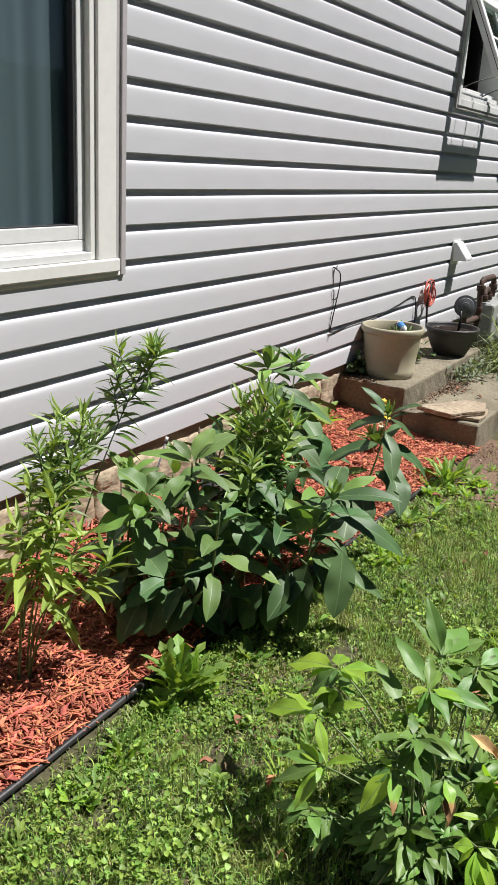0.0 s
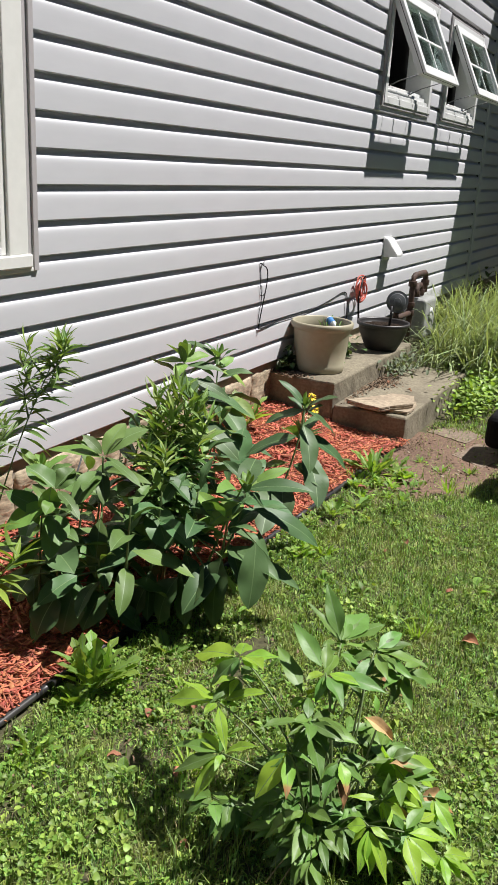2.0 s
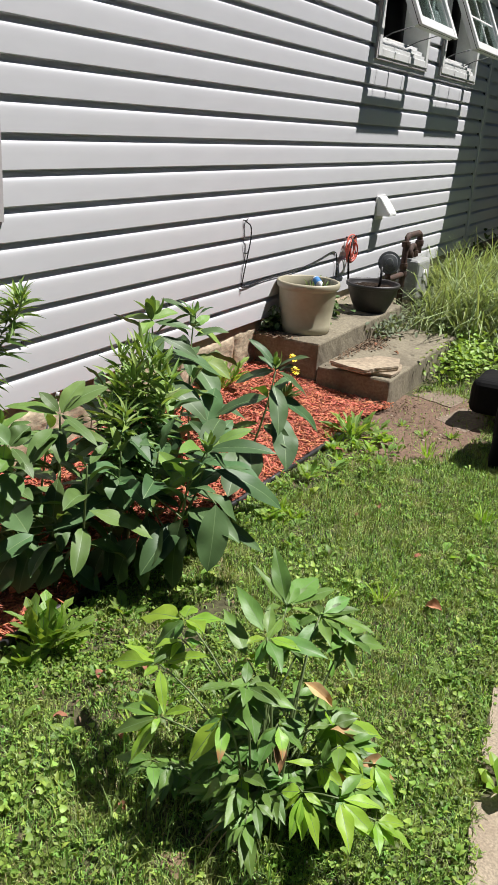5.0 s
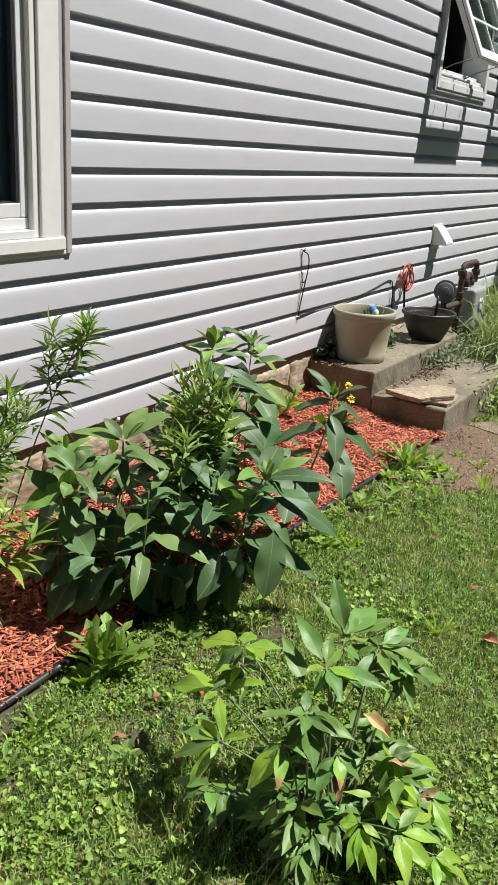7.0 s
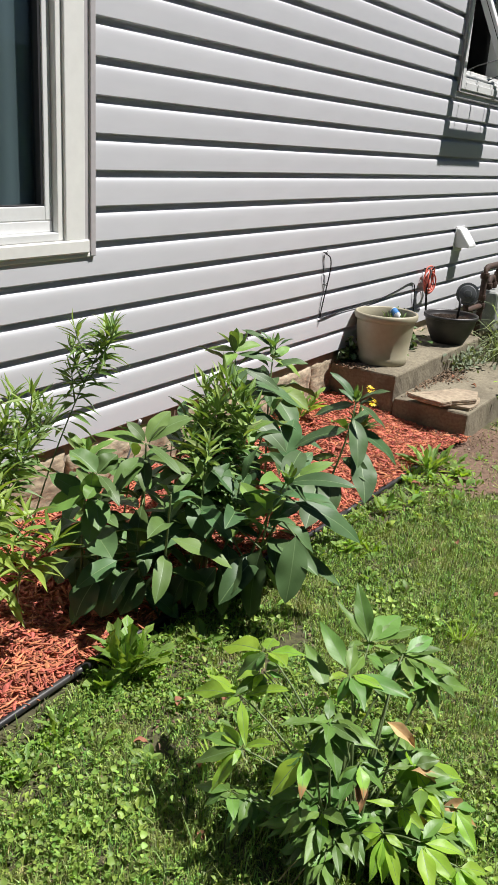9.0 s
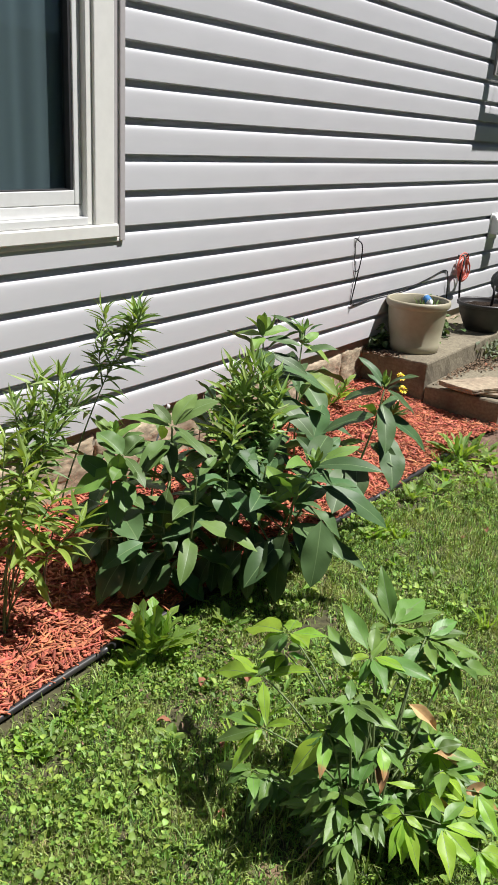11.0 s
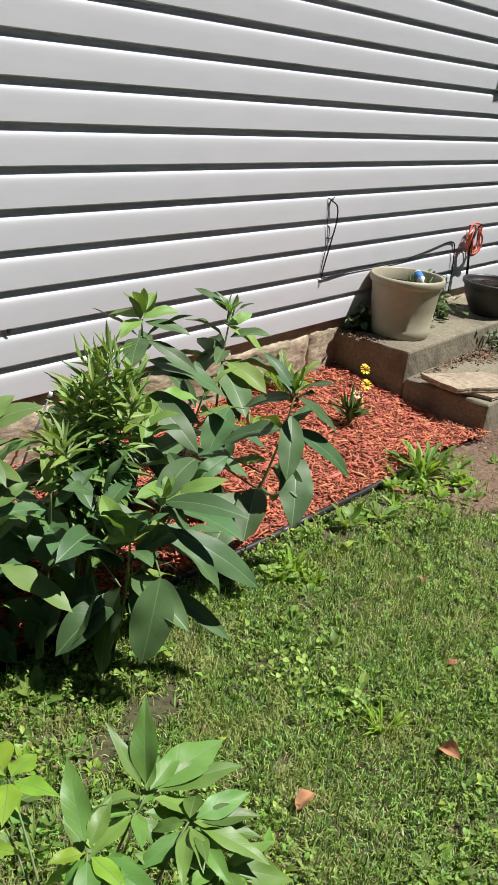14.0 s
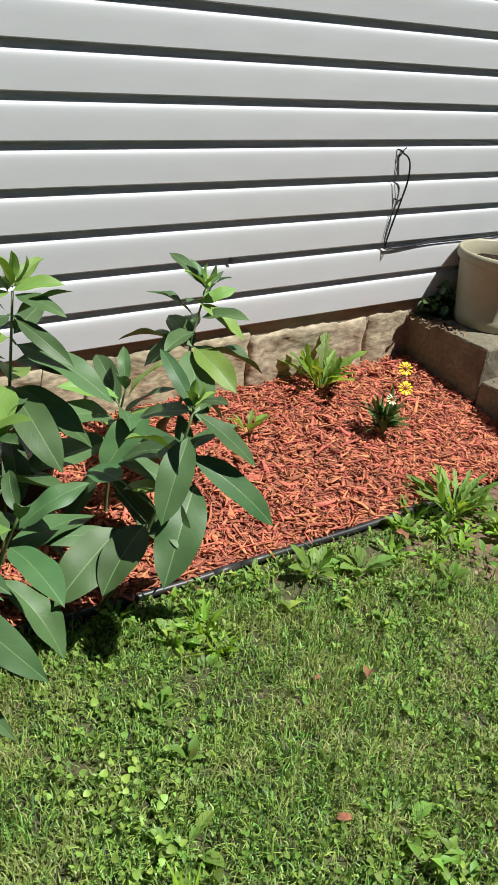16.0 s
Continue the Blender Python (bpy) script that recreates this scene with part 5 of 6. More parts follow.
def leaflet(parent, foot, tip, ratio, mat, r, toward=Vector((0.12, -0.12, 1.0))):
    """One pointed leaflet, its upper face turned to the light and the open side."""
    out = Vector((0.5, -0.85, 0))
    twist = turned(foot, tip, out, toward) + r.uniform(-0.35, 0.35)
    length = (tip - foot).length
    g = leaf_geometry(foot, tip, max(0.018, length * ratio), r.uniform(0.06, 0.16), r.uniform(0.10, 0.35), LANCE_FINE, out, twist, 0.07, r.random(), 0.03)
    leaf_object(parent, [g], [mat, M_RIB], "leaflet")


def spray(node, leaflets):
    """A compound leaf: a stalk from the crown to the node, and its leaflets as tip, width to length and colour."""
    c = Vector(node) - PEONY
    foot = Vector((pr.uniform(-0.05, 0.05), pr.uniform(-0.05, 0.05), -0.01))
    part("leaf_stalk", tube(bend(foot, Vector((foot.x + c.x * 0.35, foot.y + c.y * 0.35, c.z * 0.85)), c, 9), 0.0034, 6, 0.5, "leaf_stalk", [M_STEM]), None, peony)
    for tip, ratio, kind in leaflets:
        t = Vector(tip) - PEONY
        start = c.lerp(t, 0.10)
        leaflet(peony, start, t, ratio * 0.92, (M_PEONY, M_YELLOW, M_TIPPED)[kind], pr)
    for k in range(3):
        tip, ratio, kind = pr.choice(leaflets)
        t = (Vector(tip) - PEONY - c) * pr.uniform(0.5, 0.75)
        t = Matrix.Rotation(pr.choice((-1, 1)) * pr.uniform(0.5, 1.0), 3, "Z") @ t + Vector((0, 0, pr.uniform(-0.03, 0.0)))
        leaflet(peony, c + t * 0.1, c + t, 0.40, (M_PEONY, M_YELLOW, M_PEONY)[kind], pr)


spray((1.406, 1.030, 0.363), [((1.234, 1.100, 0.262), 0.40, 1), ((1.309, 1.040, 0.273), 0.34, 0), ((1.404, 0.990, 0.321), 0.34, 0), ((1.505, 0.950, 0.403), 0.42, 1), ((1.385, 1.100, 0.354), 0.75, 1), ((1.497, 1.060, 0.373), 0.42, 1)])
spray((1.406, 0.930, 0.299), [((1.343, 0.880, 0.357), 0.40, 1), ((1.257, 0.950, 0.230), 0.36, 1), ((1.400, 0.880, 0.293), 0.62, 1), ((1.517, 0.980, 0.336), 0.30, 1), ((1.477, 0.850, 0.241), 0.26, 1), ((1.396, 0.980, 0.305), 0.40, 1), ((1.421, 1.000, 0.317), 0.40, 1)])
spray((1.571, 1.040, 0.307), [((1.456, 1.120, 0.361), 0.36, 0), ((1.634, 1.020, 0.378), 0.45, 1), ((1.643, 0.980, 0.348), 0.40, 1), ((1.561, 1.000, 0.299), 0.30, 0)])
spray((1.629, 1.000, 0.416), [((1.522, 1.050, 0.481), 0.36, 0), ((1.606, 0.950, 0.417), 0.62, 1), ((1.711, 1.000, 0.412), 0.40, 1), ((1.762, 1.030, 0.394), 0.36, 0), ((1.627, 0.960, 0.360), 0.40, 0)])
spray((1.617, 1.120, 0.422), [((1.546, 1.180, 0.530), 0.36, 0), ((1.523, 1.120, 0.502), 0.22, 0), ((1.619, 1.290, 0.415), 0.46, 0), ((1.670, 1.280, 0.406), 0.36, 0), ((1.600, 1.040, 0.447), 0.40, 0), ((1.595, 1.220, 0.429), 0.36, 0)])
spray((1.695, 1.130, 0.423), [((1.726, 1.230, 0.428), 0.42, 0), ((1.757, 1.220, 0.412), 0.36, 0), ((1.810, 1.180, 0.389), 0.32, 0), ((1.762, 1.090, 0.410), 0.36, 0), ((1.752, 1.060, 0.403), 0.36, 0), ((1.652, 1.100, 0.392), 0.45, 0)])
spray((1.695, 1.090, 0.379), [((1.800, 1.170, 0.359), 0.36, 0), ((1.782, 1.140, 0.318), 0.34, 2), ((1.658, 1.100, 0.390), 0.35, 0)])
spray((1.642, 0.890, 0.366), [((1.581, 0.790, 0.391), 0.34, 0), ((1.702, 0.830, 0.291), 0.50, 0), ((1.749, 0.910, 0.340), 0.42, 0), ((1.728, 0.880, 0.357), 0.40, 0), ((1.613, 0.950, 0.378), 0.42, 0), ((1.672, 0.970, 0.341), 0.40, 0), ((1.624, 0.830, 0.362), 0.40, 0)])
spray((1.465, 0.850, 0.239), [((1.442, 0.775, 0.160), 0.44, 1), ((1.374, 0.800, 0.185), 0.36, 0), ((1.338, 0.860, 0.198), 0.38, 0), ((1.476, 0.800, 0.232), 0.40, 1), ((1.561, 0.830, 0.310), 0.30, 1), ((1.374, 0.900, 0.222), 0.40, 1)])
spray((1.627, 0.830, 0.325), [((1.658, 0.764, 0.270), 0.40, 2), ((1.588, 0.768, 0.235), 0.46, 1), ((1.592, 0.840, 0.324), 0.30, 1), ((1.690, 0.820, 0.326), 0.34, 0), ((1.588, 0.800, 0.288), 0.45, 0)])
spray((1.668, 0.845, 0.188), [((1.693, 0.823, 0.113), 0.42, 1), ((1.601, 0.800, 0.112), 0.50, 0), ((1.656, 0.800, 0.189), 0.50, 0), ((1.740, 0.820, 0.207), 0.45, 0)])
spray((1.707, 0.920, 0.280), [((1.751, 0.970, 0.260), 0.42, 0), ((1.746, 0.870, 0.240), 0.50, 2), ((1.708, 0.840, 0.228), 0.45, 0), ((1.767, 0.930, 0.224), 0.40, 0)])
spray((1.799, 0.960, 0.187), [((1.799, 0.980, 0.243), 0.46, 0), ((1.730, 0.920, 0.194), 0.16, 1), ((1.835, 0.900, 0.180), 0.46, 1), ((1.868, 0.930, 0.172), 0.40, 1), ((1.869, 0.980, 0.186), 0.42, 1), ((1.825, 1.000, 0.201), 0.45, 0)])
spray((1.810, 0.830, 0.227), [((1.766, 0.830, 0.204), 0.80, 1), ((1.815, 0.774, 0.155), 0.36, 1), ((1.868, 0.800, 0.136), 0.32, 1), ((1.855, 0.830, 0.214), 0.40, 1)])
spray((1.872, 0.870, 0.210), [((1.929, 0.800, 0.161), 0.42, 1), ((1.952, 0.920, 0.180), 0.34, 1), ((1.968, 0.860, 0.158), 0.36, 1), ((1.890, 0.950, 0.218), 0.40, 0)])
spray((1.789, 1.020, 0.245), [((1.832, 1.060, 0.254), 0.60, 0), ((1.817, 1.050, 0.212), 0.60, 0), ((1.877, 1.140, 0.157), 0.36, 1), ((1.876, 1.110, 0.129), 0.32, 1), ((1.869, 1.060, 0.222), 0.34, 0), ((1.753, 0.970, 0.253), 0.36, 0)])
spray((1.888, 1.020, 0.190), [((1.935, 1.050, 0.139), 0.38, 2), ((1.959, 0.980, 0.140), 0.36, 1), ((1.922, 1.080, 0.154), 0.36, 0)])
spray((1.947, 0.880, 0.186), [((1.994, 0.930, 0.155), 0.42, 1), ((2.028, 0.900, 0.129), 0.36, 1), ((1.980, 0.820, 0.168), 0.40, 1)])
# leaves low inside the bush
more = random.Random(31)
for n in range(34):
    a, d = more.uniform(0, 6.28), 0.15 * math.sqrt(more.random())
    c = Vector((0.03 + d * math.cos(a), d * math.sin(a) + 0.06, more.uniform(0.07, 0.20)))
    tips = []
    for k in range(4):
        h = a + more.uniform(-1.3, 1.3)
        tips.append((c + PEONY + Vector((math.cos(h), math.sin(h), more.uniform(-0.6, 0.2))) * more.uniform(0.07, 0.11), more.uniform(0.32, 0.45), 0))
    spray(c + PEONY, tips)
for n in range(16):
    c = Vector((more.uniform(-0.24, 0.04), more.uniform(-0.16, 0.02), more.uniform(0.07, 0.17)))
    tips = []
    for k in range(3):
        h = more.uniform(2.4, 5.4)
        tips.append((c + PEONY + Vector((math.cos(h), math.sin(h), more.uniform(-0.7, 0.0))) * more.uniform(0.06, 0.10), more.uniform(0.30, 0.42), 0))
    spray(c + PEONY, tips)
# smaller leaflets filling the upper sprays
for x, yy, z in ((1.62, 1.10, 0.41), (1.70, 1.14, 0.41), (1.76, 1.14, 0.38), (1.66, 1.05, 0.40), (1.64, 0.92, 0.36), (1.42, 1.00, 0.33), (1.82, 1.00, 0.22), (1.88, 0.93, 0.19)):
    tips = []
    for k in range(5):
        h, d = more.uniform(-1.9, 1.9), more.uniform(0.06, 0.11)
        tips.append(((x + d * math.cos(h), yy + d * math.sin(h), z + more.uniform(-0.05, 0.02)), more.uniform(0.30, 0.40), 1 if z < 0.34 and k % 2 else 0))
    spray((x, yy, z), tips)
# dried leaves and pale dead stalks
for x, yy, z, tx, ty, tz in ((1.70, 1.16, 0.40, 1.75, 1.16, 0.385), (1.79, 1.01, 0.24, 1.85, 1.03, 0.20), (1.86, 1.02, 0.17, 1.90, 1.08, 0.15), (1.70, 0.90, 0.26, 1.74, 0.87, 0.20), (1.80, 0.95, 0.16, 1.86, 0.97, 0.15)):
    leaf_object(peony, [leaf_geometry(Vector((x, yy, z)) - PEONY, Vector((tx, ty, tz)) - PEONY, 0.028, 0.3, 1.0, LANCE_FINE, None, pr.uniform(-0.8, 0.8), 0.12, pr.random())], [M_BROWN, M_BROWN], "dried_leaf", "curled brown dried leaf")
leaf_object(peony, [leaf_geometry(Vector((1.735, 0.972, 0.362)) - PEONY, Vector((1.798, 0.985, 0.318)) - PEONY, 0.026, 0.25, 0.8, LANCE_FINE, None, 0.5, 0.14, 0.3)], [M_BROWN, M_BROWN], "dried_leaf", "large curled tan dried leaf")
for n in range(14):
    a = more.uniform(0, 6.28)
    e = Vector((math.cos(a), math.sin(a), 0)) * more.uniform(0.10, 0.26) + Vector((0, 0, more.uniform(0.02, 0.14)))
    part("dead_stalk", tube(bend((more.uniform(-0.06, 0.06), more.uniform(-0.06, 0.06), 0.0), e * 0.5 + Vector((0, 0, 0.08)), e, 7), 0.0022, 5, 0.6, "dead_stalk", [M_STRAW]), None, peony, "pale dry stalk")
# the dark litter colour stands in for the shade on this leaf
tagged(part("dead_leaf", slab([(1.575, 0.705), (1.625, 0.695), (1.64, 0.74), (1.60, 0.76), (1.57, 0.74)], 0.012, 0.018, 31.0), M_LITTER), "broad brown dead leaf under the peony", "dead leaf", "dead leaves on the lawn")


# ---- weeds and flowers ----
def rosette(at, count, length, seed, label, rise=(25, 65), wide=0.26, shape=SPATULA, mat=None, toothed=0.22, category="weed", name="weed_plant", group="weeds"):
    r = random.Random(seed)
    plant = thing(name, label, category, group, at=at)
    for k in range(count):
        a = k * radians(137.5) + r.uniform(-0.3, 0.3)
        out = Vector((math.cos(a), math.sin(a), 0))
        e = radians(r.uniform(*rise))
        ln = length * r.uniform(0.65, 1.15)
        foot = out * 0.008 + Vector((0, 0, -0.004))
        tip = foot + (out * math.cos(e) + Vector((0, 0, 1)) * math.sin(e)) * ln
        g = leaf_geometry(foot, tip, ln * wide * r.uniform(0.8, 1.2), r.uniform(0.08, 0.25), r.uniform(0.1, 0.5), shape, out, r.uniform(-0.4, 0.4), 0.05, r.random(), 0.05, toothed)
        leaf_object(plant, [g], [mat or M_WEED, M_RIB])
    return plant


rosette((0.115, 3.46, 0.06), 22, 0.20, 1, "large dandelion-like weed against the foundation", (15, 70), 0.2, SPATULA, None, 0.42)
rosette((0.94, 3.33, -0.01), 44, 0.17, 2, "large dandelion-like weed at the bed's edge", (10, 65), 0.13, SPATULA, None, 0.42)
rosette((0.878, 1.150, 0.005), 36, 0.15, 3, "upright toothed weed beside the edging", (30, 80), 0.23, SPATULA, None, 0.5)
rosette((0.88, 1.07, 0.0), 9, 0.075, 4, "small round-leaved weed beside the edging", (20, 60), 0.75, OVAL, None, 0.0)
rosette((1.02, 2.34, 0.0), 20, 0.085, 5, "bright spiky weed clump on the lawn", (20, 75), 0.18, LANCE, M_YELLOW, 0.0)
rosette((1.02, 3.44, -0.015), 22, 0.11, 22, "ragged leafy weed on bare dirt", (8, 55), 0.18, SPATULA, None, 0.4)
rosette((0.90, 3.18, 0.0), 20, 0.09, 23, "ragged leafy weed on bare dirt", (15, 70), 0.16, LANCE, None, 0.3)
for k, (x, yy, ln) in enumerate(((0.99, 4.74, 0.075), (1.12, 4.66, 0.06), (1.24, 4.56, 0.07), (1.05, 3.78, 0.05), (1.20, 3.66, 0.055), (1.33, 3.74, 0.06), (0.93, 3.66, 0.05), (1.36, 4.42, 0.05))):
    rosette((x, yy, land(x, yy) - 0.002), 12, ln, 60 + k, "small weed sprouting in bare dirt", (10, 65), 0.22, LANCE if k % 2 else SPATULA, None, 0.25)
rosette((0.30, 2.98, 0.06), 9, 0.10, 6, "small weed growing in the mulch", (15, 60), 0.28)
rosette((1.50, 1.99, 0.0), 9, 0.075, 7, "flat broadleaf weed on the lawn", (8, 40), 0.4, SPATULA, None, 0.0)
rosette((1.68, 2.36, 0.0), 8, 0.075, 8, "flat broadleaf weed on the lawn", (8, 40), 0.4, SPATULA, None, 0.0)
rosette((1.02, 2.86, 0.0), 12, 0.09, 9, "leafy weed beside the edging", (20, 60), 0.36, SPATULA, None, 0.1)
rosette((0.97, 2.72, 0.0), 12, 0.10, 10, "leafy weed beside the edging", (25, 65), 0.3, SPATULA, None, 0.1)
rosette((0.95, 1.42, 0.0), 10, 0.07, 14, "leafy weed beside the edging", (20, 60), 0.5, OVAL, None, 0.0)
rosette((0.92, 0.86, 0.0), 14, 0.085, 15, "tall-leaved weed on the lawn's edge", (30, 70), 0.17, SPATULA, None, 0.4)
rosette((1.90, 1.68, 0.0), 9, 0.06, 16, "flat broadleaf weed beside the path", (6, 35), 0.45, SPATULA, None, 0.0)
rosette((2.12, 1.30, 0.01), 12, 0.085, 17, "yellowish weed growing over the path", (15, 60), 0.4, SPATULA, M_YELLOW, 0.0)
rosette((1.98, 1.06, 0.0), 9, 0.055, 18, "flat broadleaf weed beside the path", (8, 40), 0.5, OVAL, None, 0.0)
wr = random.Random(52)
for k in range(54):
    yy = wr.uniform(1.95, 3.45)
    x = bed_edge(yy) + 0.03 + 0.32 * wr.random() ** 1.6
    rosette((x, yy, 0.002), wr.randint(6, 11), wr.uniform(0.028, 0.065), 400 + k, "leafy weed beside the edging", (10, 60), wr.uniform(0.25, 0.5), SPATULA if k % 3 else OVAL, M_YELLOW if k % 3 == 0 else None, 0.12)
for k in range(46):
    x, yy = wr.uniform(0.88, 1.50), wr.uniform(0.45, 1.50)
    if x - 0.9 > (yy - 0.3) * 0.9 + 0.1:
        continue
    kind = wr.random()
    if kind < 0.5:
        rosette((x, yy, 0.004), wr.randint(7, 11), wr.uniform(0.04, 0.075), 300 + k, "small leafy weed in the lawn", (15, 60), 0.2, SPATULA, None, 0.3)
    else:
        rosette((x, yy, 0.004), wr.randint(6, 10), wr.uniform(0.025, 0.045), 300 + k, "small round-leaved weed in the lawn", (15, 55), 0.6, OVAL, M_YELLOW if wr.random() < 0.4 else None, 0.0)
for k, (x, yy) in enumerate(((1.60, 1.94), (1.33, 3.30), (1.73, 2.75), (1.30, 1.00), (2.06, 2.30))):
    r = random.Random(90 + k)
    tuft = thing("grass_tuft", "yellow-green coarse grass tuft in the lawn", "grass tuft", "grass tufts", at=(x, yy, 0))
    pieces = []
    for j in range(26):
        a, e, ln = r.uniform(0, 6.28), radians(r.uniform(25, 80)), r.uniform(0.05, 0.10)
        out = Vector((math.cos(a), math.sin(a), 0))
        foot = out * r.uniform(0, 0.02)
        pieces.append(leaf_geometry(foot, foot + (out * math.cos(e) + Vector((0, 0, 1)) * math.sin(e)) * ln, 0.006, 0.18, 0.4, LANCE, out, 0, 0, 0, 0.1))
    v, f, i, u = gather(pieces)
    part("foliage", mesh_of("foliage", v, f, [M_YELLOW], None, True, u), None, tuft)

# the yellow flower
flower = thing("yellow_flower_plant", "small plant with two yellow daisy flowers in mulch", "flower", at=(0.50, 3.43, 0.045))
fr = random.Random(3)
for k in range(64):
    a, e, ln = k * 2.4, radians(fr.uniform(10, 80)), fr.uniform(0.06, 0.14)
    out = Vector((math.cos(a), math.sin(a), 0))
    foot = Vector((0, 0, fr.uniform(0, 0.06)))
    leaf_object(flower, [leaf_geometry(foot, foot + (out * math.cos(e) + Vector((0, 0, 1)) * math.sin(e)) * ln, ln * 0.16, 0.12, 0.4, LANCE, out, fr.uniform(-0.6, 0.6), 0.03)], [M_MILK_SUN, M_RIB])


def bloom(parent, centre, facing, radius, petals, mat):
    c, n = Vector(centre), Vector(facing).normalized()
    a1 = n.orthogonal().normalized()
    b1 = n.cross(a1)
    head = part("flower_head", tube([c - n * 0.004, c + n * 0.002, c + n * 0.006], radius * 0.30, 10, 0.6, "flower_head", [M_DISC]), None, parent)
    for k in range(petals):
        a = 2 * math.pi * k / petals
        d = a1 * math.cos(a) + b1 * math.sin(a)
        g = leaf_geometry(c + d * radius * 0.2, c + d * radius + n * 0.002 * math.sin(k * 2.3), radius * 0.42, 0.06, 0.1, SPATULA, n)
        part("petal", mesh_of("petal", *g[:2], [mat], None, True), None, head)


for cx, cy, cz, mat, rad in ((0.025, 0.022, 0.260, M_PETAL, 0.027), (0.045, 0.018, 0.197, M_PETAL, 0.028), (0.03, -0.02, 0.155, M_CREAM, 0.022)):
    part("stem", tube(bend((0, 0, 0.0), (cx * 0.4, cy * 0.4, cz * 0.6), (cx, cy, cz), 8), 0.002, 5, 0.8, "stem", [M_STEM]), None, flower)
    bloom(flower, (cx, cy, cz), (0.6, -0.3, 0.75), rad, 11, mat)

# dead leaves on the lawn
for k, (x, yy, s) in enumerate(((1.35, 2.575, 0.03), (1.61, 2.27, 0.022), (1.76, 1.965, 0.048), (1.605, 1.613, 0.042), (1.29, 0.97, 0.03), (1.12, 0.93, 0.03), (1.10, 1.12, 0.035), (1.18, 1.22, 0.03), (1.30, 2.46, 0.015), (1.42, 0.78, 0.02), (0.98, 3.05, 0.035), (0.70, 4.62, 0.03), (0.58, 4.66, 0.025), (0.52, 4.75, 0.03))):
    r = random.Random(k)
    z = 0.026 if yy < 4 else 0.122
    a = r.uniform(0, 6.28)
    d = Vector((math.cos(a), math.sin(a), 0.2))
    ob = part("dead_leaf", mesh_of("dead_leaf", *(lambda g: (g[0], g[1]))(leaf_geometry(Vector((x, yy, z)) - d * s * 0.62, Vector((x, yy, z)) + d * s * 0.62, s * 0.75, 0.3, 0.7, OVAL, None, r.uniform(-0.4, 0.4), 0.12, r.random())), [M_DEAD], None, True))
    tagged(ob, "small curled brown dead leaf on the ground", "dead leaf", "dead leaves on the lawn")

# pebbles in the bare dirt
for k in range(96):
    r = random.Random(200 + k)
    bm = bmesh.new()
    bmesh.ops.create_icosphere(bm, subdivisions=2, radius=r.uniform(0.003, 0.006 + 0.010 * r.random()))
    for v in bm.verts:
        v.co.z *= 0.6
    rough(bm, 0.003, 60, k)
    ob = part("pebble", bm, M_FLAG if k % 3 == 0 else M_DIRT)
    x, yy = r.uniform(0.92, 1.45), r.uniform(3.15, 4.35)
    ob.location = (x, yy, land(x, yy) + 0.002)
    tagged(ob, "small pale pebble on bare dirt" if k % 3 == 0 else "brown clod of earth on bare dirt", "pebble", "pebbles and clods")

# ---- plants by the steps ----
silver = thing("creeping_plant", "grey-green creeping plant beside the upper step", "creeping plant", at=(0.47, 5.08, 0.118))
sr = random.Random(12)
pieces = []
for k in range(230):
    p = Vector((sr.gauss(0, 0.06), sr.gauss(0.05, 0.16), abs(sr.gauss(0, 0.05)) + 0.005))
    a, e, ln = sr.uniform(0, 6.28), radians(sr.uniform(-10, 70)), sr.uniform(0.025, 0.05)
    out = Vector((math.cos(a), math.sin(a), 0))
    pieces.append(leaf_geometry(p, p + (out * math.cos(e) + Vector((0, 0, 1)) * math.sin(e)) * ln, ln * 0.5, 0.1, 0.3, OVAL, out, sr.uniform(-0.4, 0.4)))
v, f, i, u = gather(pieces)
part("foliage", mesh_of("foliage", v, f, [M_SILVER], None, True, u), None, silver)
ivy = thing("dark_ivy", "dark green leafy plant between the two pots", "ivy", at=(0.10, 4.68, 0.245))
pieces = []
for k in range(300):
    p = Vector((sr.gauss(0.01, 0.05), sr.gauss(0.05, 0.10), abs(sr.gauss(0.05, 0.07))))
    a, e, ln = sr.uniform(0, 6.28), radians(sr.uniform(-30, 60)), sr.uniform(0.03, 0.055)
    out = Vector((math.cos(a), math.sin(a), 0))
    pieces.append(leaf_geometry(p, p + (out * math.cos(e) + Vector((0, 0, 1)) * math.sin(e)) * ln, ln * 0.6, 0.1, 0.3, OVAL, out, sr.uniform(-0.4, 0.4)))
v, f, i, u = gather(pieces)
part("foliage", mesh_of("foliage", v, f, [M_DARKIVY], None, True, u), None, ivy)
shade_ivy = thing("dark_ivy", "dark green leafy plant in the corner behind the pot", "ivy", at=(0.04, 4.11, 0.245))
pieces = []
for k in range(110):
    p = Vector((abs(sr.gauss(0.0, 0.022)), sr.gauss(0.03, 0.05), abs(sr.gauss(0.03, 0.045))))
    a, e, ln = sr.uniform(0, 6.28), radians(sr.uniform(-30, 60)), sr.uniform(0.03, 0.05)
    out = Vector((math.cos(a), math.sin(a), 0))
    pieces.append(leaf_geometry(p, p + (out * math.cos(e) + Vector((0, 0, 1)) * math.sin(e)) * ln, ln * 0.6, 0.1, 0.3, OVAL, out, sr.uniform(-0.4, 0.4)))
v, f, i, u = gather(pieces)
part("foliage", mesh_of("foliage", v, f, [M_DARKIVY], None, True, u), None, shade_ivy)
herb = thing("leafy_herb", "bright green parsley-like clump beside the lower step", "herb", at=(0.98, 5.10, -0.055))
pieces = []
